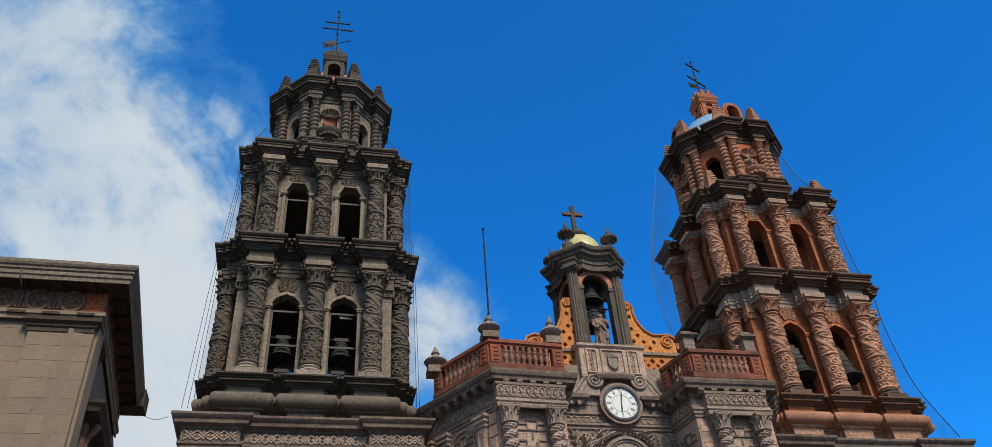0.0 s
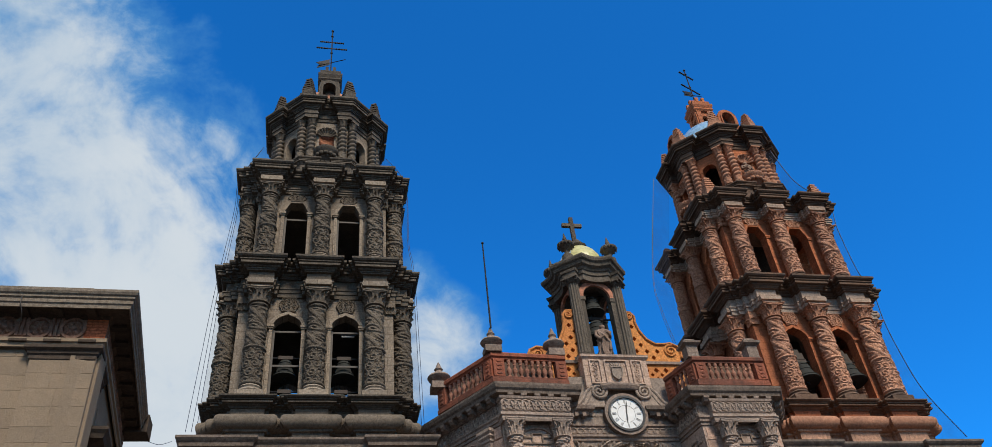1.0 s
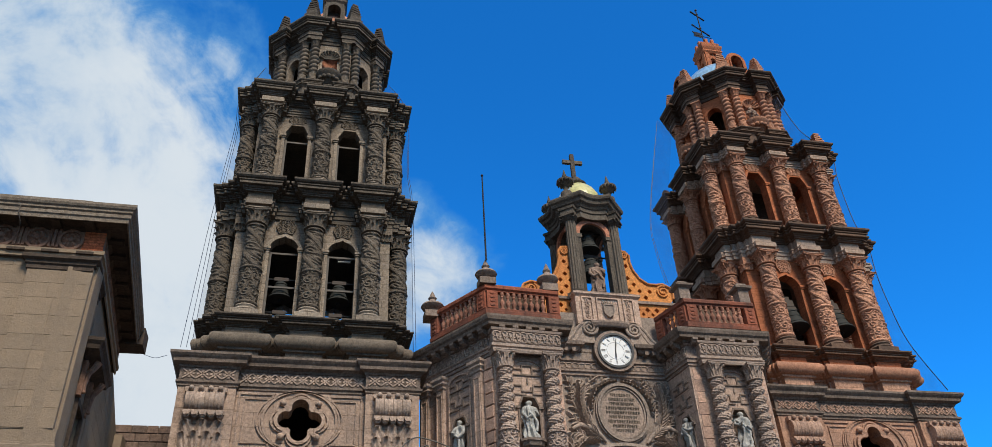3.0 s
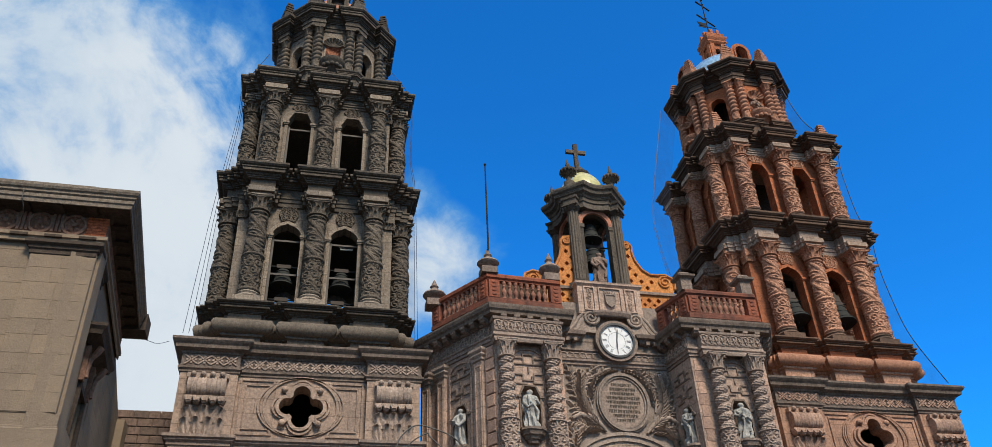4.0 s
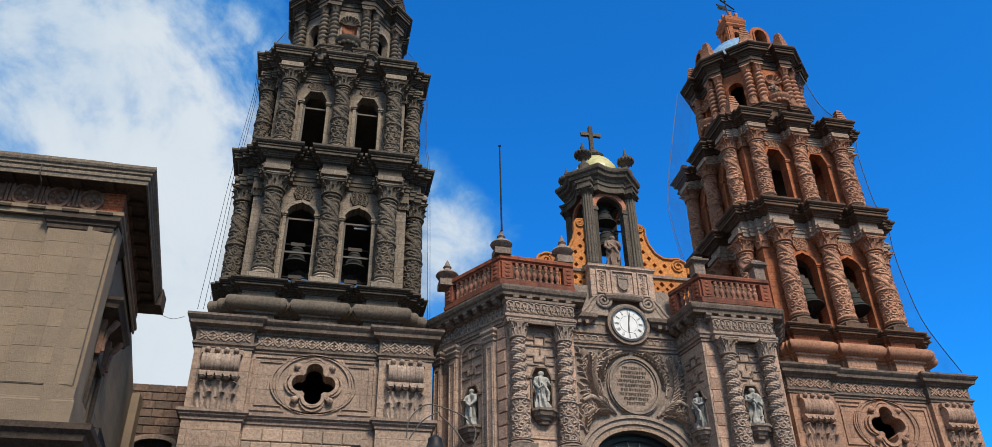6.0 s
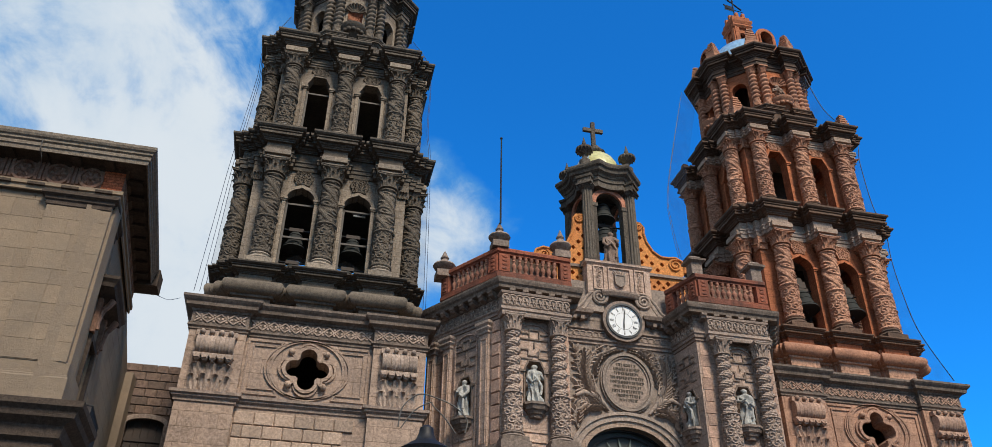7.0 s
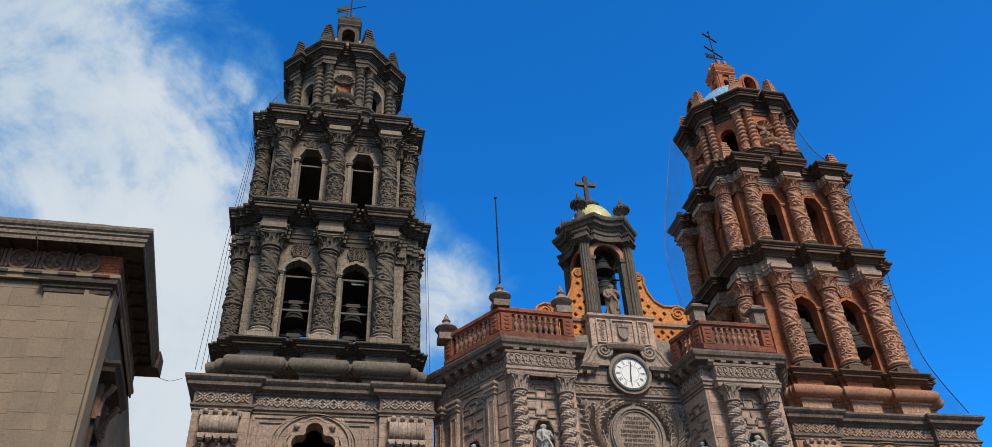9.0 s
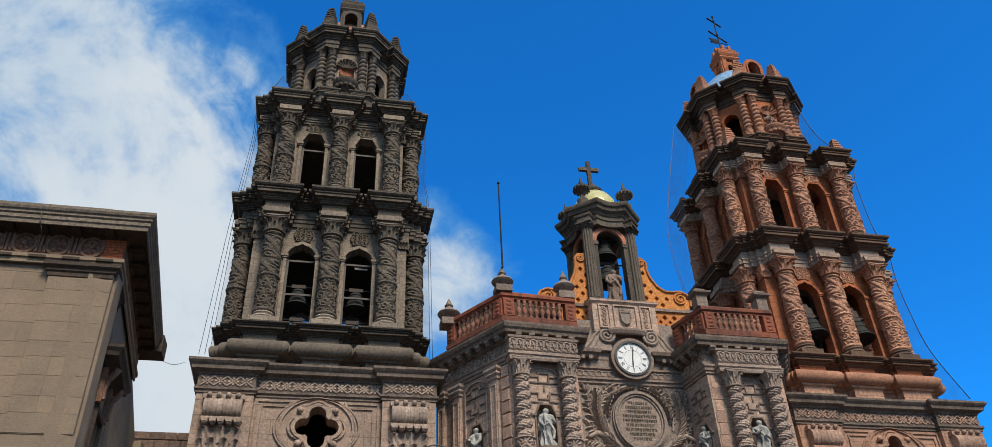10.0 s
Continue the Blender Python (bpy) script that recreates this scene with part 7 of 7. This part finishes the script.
# side windows: hood on carved consoles, shutters, iron balcony
for wx in (2.3,):
    W = part("window", (lambda b: (box(b, wx + 0.02, wx + 1.23, 0.35, 0.4, 8.6, 11.74), b)[1])(bmesh.new()), "glass_dark", H, "tall dark window with pale shutters", m=side_m)
    bm = bmesh.new()
    ring_plate(bm, [(wx, 8.6), (wx + 1.25, 8.6), (wx + 1.25, 11.75), (wx, 11.75)], 0.16, -0.08, 0.05)
    part("window_frame", bm, "house_shaded_trim", W)
    for x0 in (wx + 0.03, wx + 0.66):
        bm = bmesh.new()
        box(bm, x0, x0 + 0.55, 0.22, 0.27, 8.65, 11.7)
        for zz in (8.8, 9.9, 11.0):
            box(bm, x0 + 0.08, x0 + 0.47, 0.19, 0.22, zz, zz + 0.6)
        part("shutter", bm, "wood", W)
    bm = bmesh.new()
    sweep(bm, [(wx - 0.55, 0.04), (wx - 0.55, -0.02), (wx + 1.8, -0.02), (wx + 1.8, 0.04)], [(0, 13.0), (0.1, 13.04), (0.3, 13.1), (0.4, 13.12), (0.44, 13.24), (0.52, 13.34), (0.52, 13.44), (0, 13.5)], False)
    part("window_hood", bm, "house_shaded_trim", H, m=side_m)
    for x0 in (wx - 0.3, wx + 1.35):
        bm = bmesh.new()
        tube(bm, [(x0 + 0.1, -0.4, 13.0), (x0 + 0.1, -0.3, 12.8), (x0 + 0.1, -0.17, 12.6), (x0 + 0.1, -0.12, 12.2), (x0 + 0.1, -0.15, 12.0)], lambda k: 0.11 - 0.04 * k, 8)
        box(bm, x0 - 0.03, x0 + 0.23, -0.12, 0.02, 11.9, 13.0)
        part("console", bm, "house_frieze", H, m=side_m)
    bm = bmesh.new()
    box(bm, wx - 0.5, wx + 1.75, -0.7, 0.03, 8.35, 8.58)
    part("balcony_slab", bm, "house_shaded_trim", H, m=side_m)
    bm = bmesh.new()
    tube(bm, [(wx - 0.45, 0.0, 9.62), (wx - 0.45, -0.64, 9.62), (wx + 1.7, -0.64, 9.62), (wx + 1.7, 0.0, 9.62)], 0.03, 6)
    part("balcony_rail", bm, "iron", H, m=side_m)
    barm = bmesh.new()
    tube(barm, [(0, 0, 8.58), (0, 0, 9.62)], 0.014, 5)
    barm = mesh_of(barm, "balcony_bar", M["iron"])
    for i in range(19):
        link("balcony_bar", barm, H, side_m @ Matrix.Translation((wx - 0.4 + 2.05 * i / 18, -0.64, 0)))
# low block behind the house and the wall that joins it to the church
bm = bmesh.new()
box(bm, -24, HX - 0.9, HY + 12.6, HY + 13.4, 0, 14.6)
part("back_wall", bm, "house_block", H)

R = thing("linking_wall", "low brown stone wall between house and tower", "wall")
bm = bmesh.new()
plate(bm, [(-8.6, 0), (-5.05, 0), (-5.05, 15.75), (-8.6, 15.9)], [arch_loop(-6.7, 0.78, 9.0, 13.15, 0.25, 10)], 38.0, 38.6)
part("wall", bm, "rear_wall", R)
bm = bmesh.new()
ring_plate(bm, arch_loop(-6.7, 0.78, 9.0, 13.15, 0.25, 10), 0.2, 37.86, 38.1)
part("door_surround", bm, "pink_cornice", R)
for i in range(5):
    bm = bmesh.new()
    box(bm, -7.46 + 0.31 * i, -7.46 + 0.31 * i + 0.29, 38.2, 38.26, 9.0, 13.4)
    part("plank", bm, "dark_wood", R)
bm = bmesh.new()
box(bm, -7.48, -5.92, 38.15, 38.3, 12.45, 12.6)
part("transom", bm, "dark_wood", R)
bm = bmesh.new()
box(bm, -7.5, -5.9, 38.3, 38.4, 8.95, 13.5)
part("door_backing", bm, "dark_wood", R)
RB = {}
for row in range(6):
    z = 13.62 + 0.38 * row
    x = -8.4 + (0.3 if row % 2 else 0)
    k = 0
    while x < -5.5:
        w = (0.62, 0.5, 0.74)[(row + k) % 3]
        RB.setdefault(w, block_mesh("stone_block", w - 0.03, 0.05, 0.35, "rear_wall", 0.025))
        if x + w < -5.06:
            link("stone_block", RB[w], R, Matrix.Translation((x + w / 2, 38.0, z)))
        x += w
        k += 1
# ashlar of the house front and side: thin-jointed stones set in courses
HB = {}


def house_courses(parent, m, x0, x1, z0, z1, face, skip=()):
    row, z = 0, z0
    rnd = random.Random(int(x0 * 10) + 7)
    while z < z1 - 0.2:
        h = (0.56, 0.48, 0.6)[row % 3]
        h = min(h, z1 - z)
        x = x0
        while x < x1 - 0.05:
            w = rnd.choice((0.7, 0.9, 1.1))
            w = min(w, x1 - x)
            if x1 - x - w < 0.3:
                w = x1 - x
            if not any(a < x + w and x < b and c < z + h and z < d for a, b, c, d in skip):
                key = (round(w, 2), round(h, 2))
                if key not in HB:
                    HB[key] = block_mesh("stone_block", key[0] - 0.005, 0.014, key[1] - 0.005, "house_block", 0.004)
                link("stone_block", HB[key], parent, m @ Matrix.Translation((x + w / 2, face, z)))
            x += w
        z += h
        row += 1


house_courses(H, Matrix.Identity(4), HX - 1.86, HX - 0.09, 10.12, 14.84, HY - 0.02)
house_courses(H, Matrix.Identity(4), -12.0, HX - 1.87, 10.12, 15.26, HY + 0.12)
house_courses(H, side_m, 2.1, 12.5, 8.7, 14.4, 0.03, ((1.7, 4.2, 8, 13.6),))

# ---- street lamp in the plaza ----
L = thing("street_lamp", "black iron street lamp with bell-shaped hood", "street lamp", at=(1.9, 13.0, 0))
bm = bmesh.new()
lathe(bm, [(0.3, 0), (0.3, 0.5), (0.2, 0.7), (0.09, 0.9), (0.075, 4.6), (0.12, 4.7), (0.06, 4.8)], 14)
part("post", bm, "iron", L, smooth_angle=40)
bm = bmesh.new()
lathe(bm, [(0.26, 4.8), (0.36, 5.45)], 6)
part("lantern_glass", bm, "clock_white", L)
bm = bmesh.new()
lathe(bm, [(0.4, 5.45), (0.42, 5.5), (0.3, 5.58), (0.17, 5.66), (0.12, 5.78), (0.11, 5.86), (0.06, 5.9)], 20)
part("hood", bm, "iron", L, smooth_angle=40)
G = thing("light_string", "thin bare cable arcs above the street lamp", "cable")
for pts in (((-0.35, 0, -0.1), (-0.3, 0, 0.22), (-0.05, 0, 0.46), (0.25, 0, 0.42), (0.55, 0, 0.3), (0.75, 0, 0.1), (0.72, 0, -0.12)),
            ((-0.3, 0.05, -0.1), (-0.1, 0.05, 0.2), (0.15, 0.05, 0.36), (0.2, 0.05, 0.3), (0.4, 0.05, 0.12), (0.58, 0.05, -0.12))):
    bm = bmesh.new()
    P = [Vector(p) + Vector((1.78, 12.9, 5.92)) for p in pts]
    fine = []
    for i in range(len(P) - 1):
        a, b = P[max(0, i - 1)], P[min(len(P) - 1, i + 2)]
        for k in range(6):
            s = k / 6
            fine.append(0.5 * ((2 * P[i]) + (P[i + 1] - a) * s + (2 * a - 5 * P[i] + 4 * P[i + 1] - b) * s * s + (-a + 3 * P[i] - 3 * P[i + 1] + b) * s ** 3))
    tube(bm, fine + [P[-1]], 0.012, 6)
    part("strand", bm, "wood", G)

# ---- cables and bird nets on the towers, wire from the house ----
def cable(points, r, label, name="tower_cable"):
    c = thing(name, label, "cable", "cables of the towers" if name == "tower_cable" else "")
    bm = bmesh.new()
    P = [Vector(p) for p in points]
    fine = []
    for i in range(len(P) - 1):
        a, b = P[max(0, i - 1)], P[min(len(P) - 1, i + 2)]
        for k in range(8):
            s = k / 8
            fine.append(0.5 * ((2 * P[i]) + (P[i + 1] - a) * s + (2 * a - 5 * P[i] + 4 * P[i + 1] - b) * s * s + (-a + 3 * P[i] - 3 * P[i + 1] + b) * s ** 3))
    tube(bm, fine + [P[-1]], r, 5)
    part("strand", bm, "cable", c)


RED_RIGHT = [(28.06, 35.0, 38.04), (28.94, 35.0, 35.37), (30.6, 35.0, 33.66), (30.5, 35.0, 31.52), (30.6, 35.0, 28.54), (31.0, 35.0, 27.0), (30.88, 35.0, 25.0), (31.0, 35.0, 23.0), (31.4, 35.0, 20.65), (32.73, 35.0, 18.0)]
RED_LEFT = [(19.85, 36.0, 35.8), (18.2, 36.0, 28.5), (18.12, 36.0, 25.9), (18.37, 36.0, 23.9)]
GREY_LEFT = [(-3.76, 36.0, 36.4), (-4.75, 36.0, 33.8), (-4.72, 36.0, 31.5), (-5.0, 36.0, 26.5), (-5.1, 36.0, 22.8), (-5.2, 36.0, 18.8)]
GREY_RIGHT = [(3.21, 36.0, 36.1), (4.28, 36.0, 34.1), (4.36, 36.0, 29.8), (4.58, 36.0, 27.3), (4.79, 36.0, 17.6)]
for run, offsets, r, label in ((RED_RIGHT, (0.0,), 0.024, "thin dark safety cable hanging down the red tower"), (RED_LEFT, (0.0, 0.14), 0.013, "thin dark safety cable hanging down the red tower"),
                               (GREY_LEFT, (0.0, -0.2, -0.45), 0.013, "thin dark safety cable hanging down the grey tower"), (GREY_RIGHT, (0.0, 0.13), 0.013, "thin dark safety cable hanging down the grey tower")):
    for d in offsets:
        cable([(x + d * k / (len(run) - 1), y, z) for k, (x, y, z) in enumerate(run)], r, label)


def bird_net(run, depth, label):
    """A fine dark net that hangs slack from a cable to the stone."""
    c = thing("bird_net", label, "net", "nets of the towers")
    bm = bmesh.new()
    cols = [[bm.verts.new((x - depth * k / 4, y + abs(depth) * 0.4 * k / 4, z - 0.12 * math.sin(math.pi * k / 4))) for k in range(5)] for x, y, z in run]
    for p, q in zip(cols, cols[1:]):
        for k in range(4):
            bm.faces.new((p[k], p[k + 1], q[k + 1], q[k]))
    part("mesh", bm, "net", c)


bird_net(RED_RIGHT, 1.6, "fine dark bird net hung beside the red tower")
bird_net(RED_LEFT, -1.2, "fine dark bird net hung beside the red tower")
bird_net(GREY_LEFT, -0.8, "fine dark bird net hung beside the grey tower")
bird_net(GREY_RIGHT, 0.6, "fine dark bird net hung beside the grey tower")
cable([(-6.2, 31.35, 16.2), (-5.9, 32.1, 16.42), (-5.62, 32.95, 16.95)], 0.01, "thin wire between the house cornice and the tower", "overhead_wire")
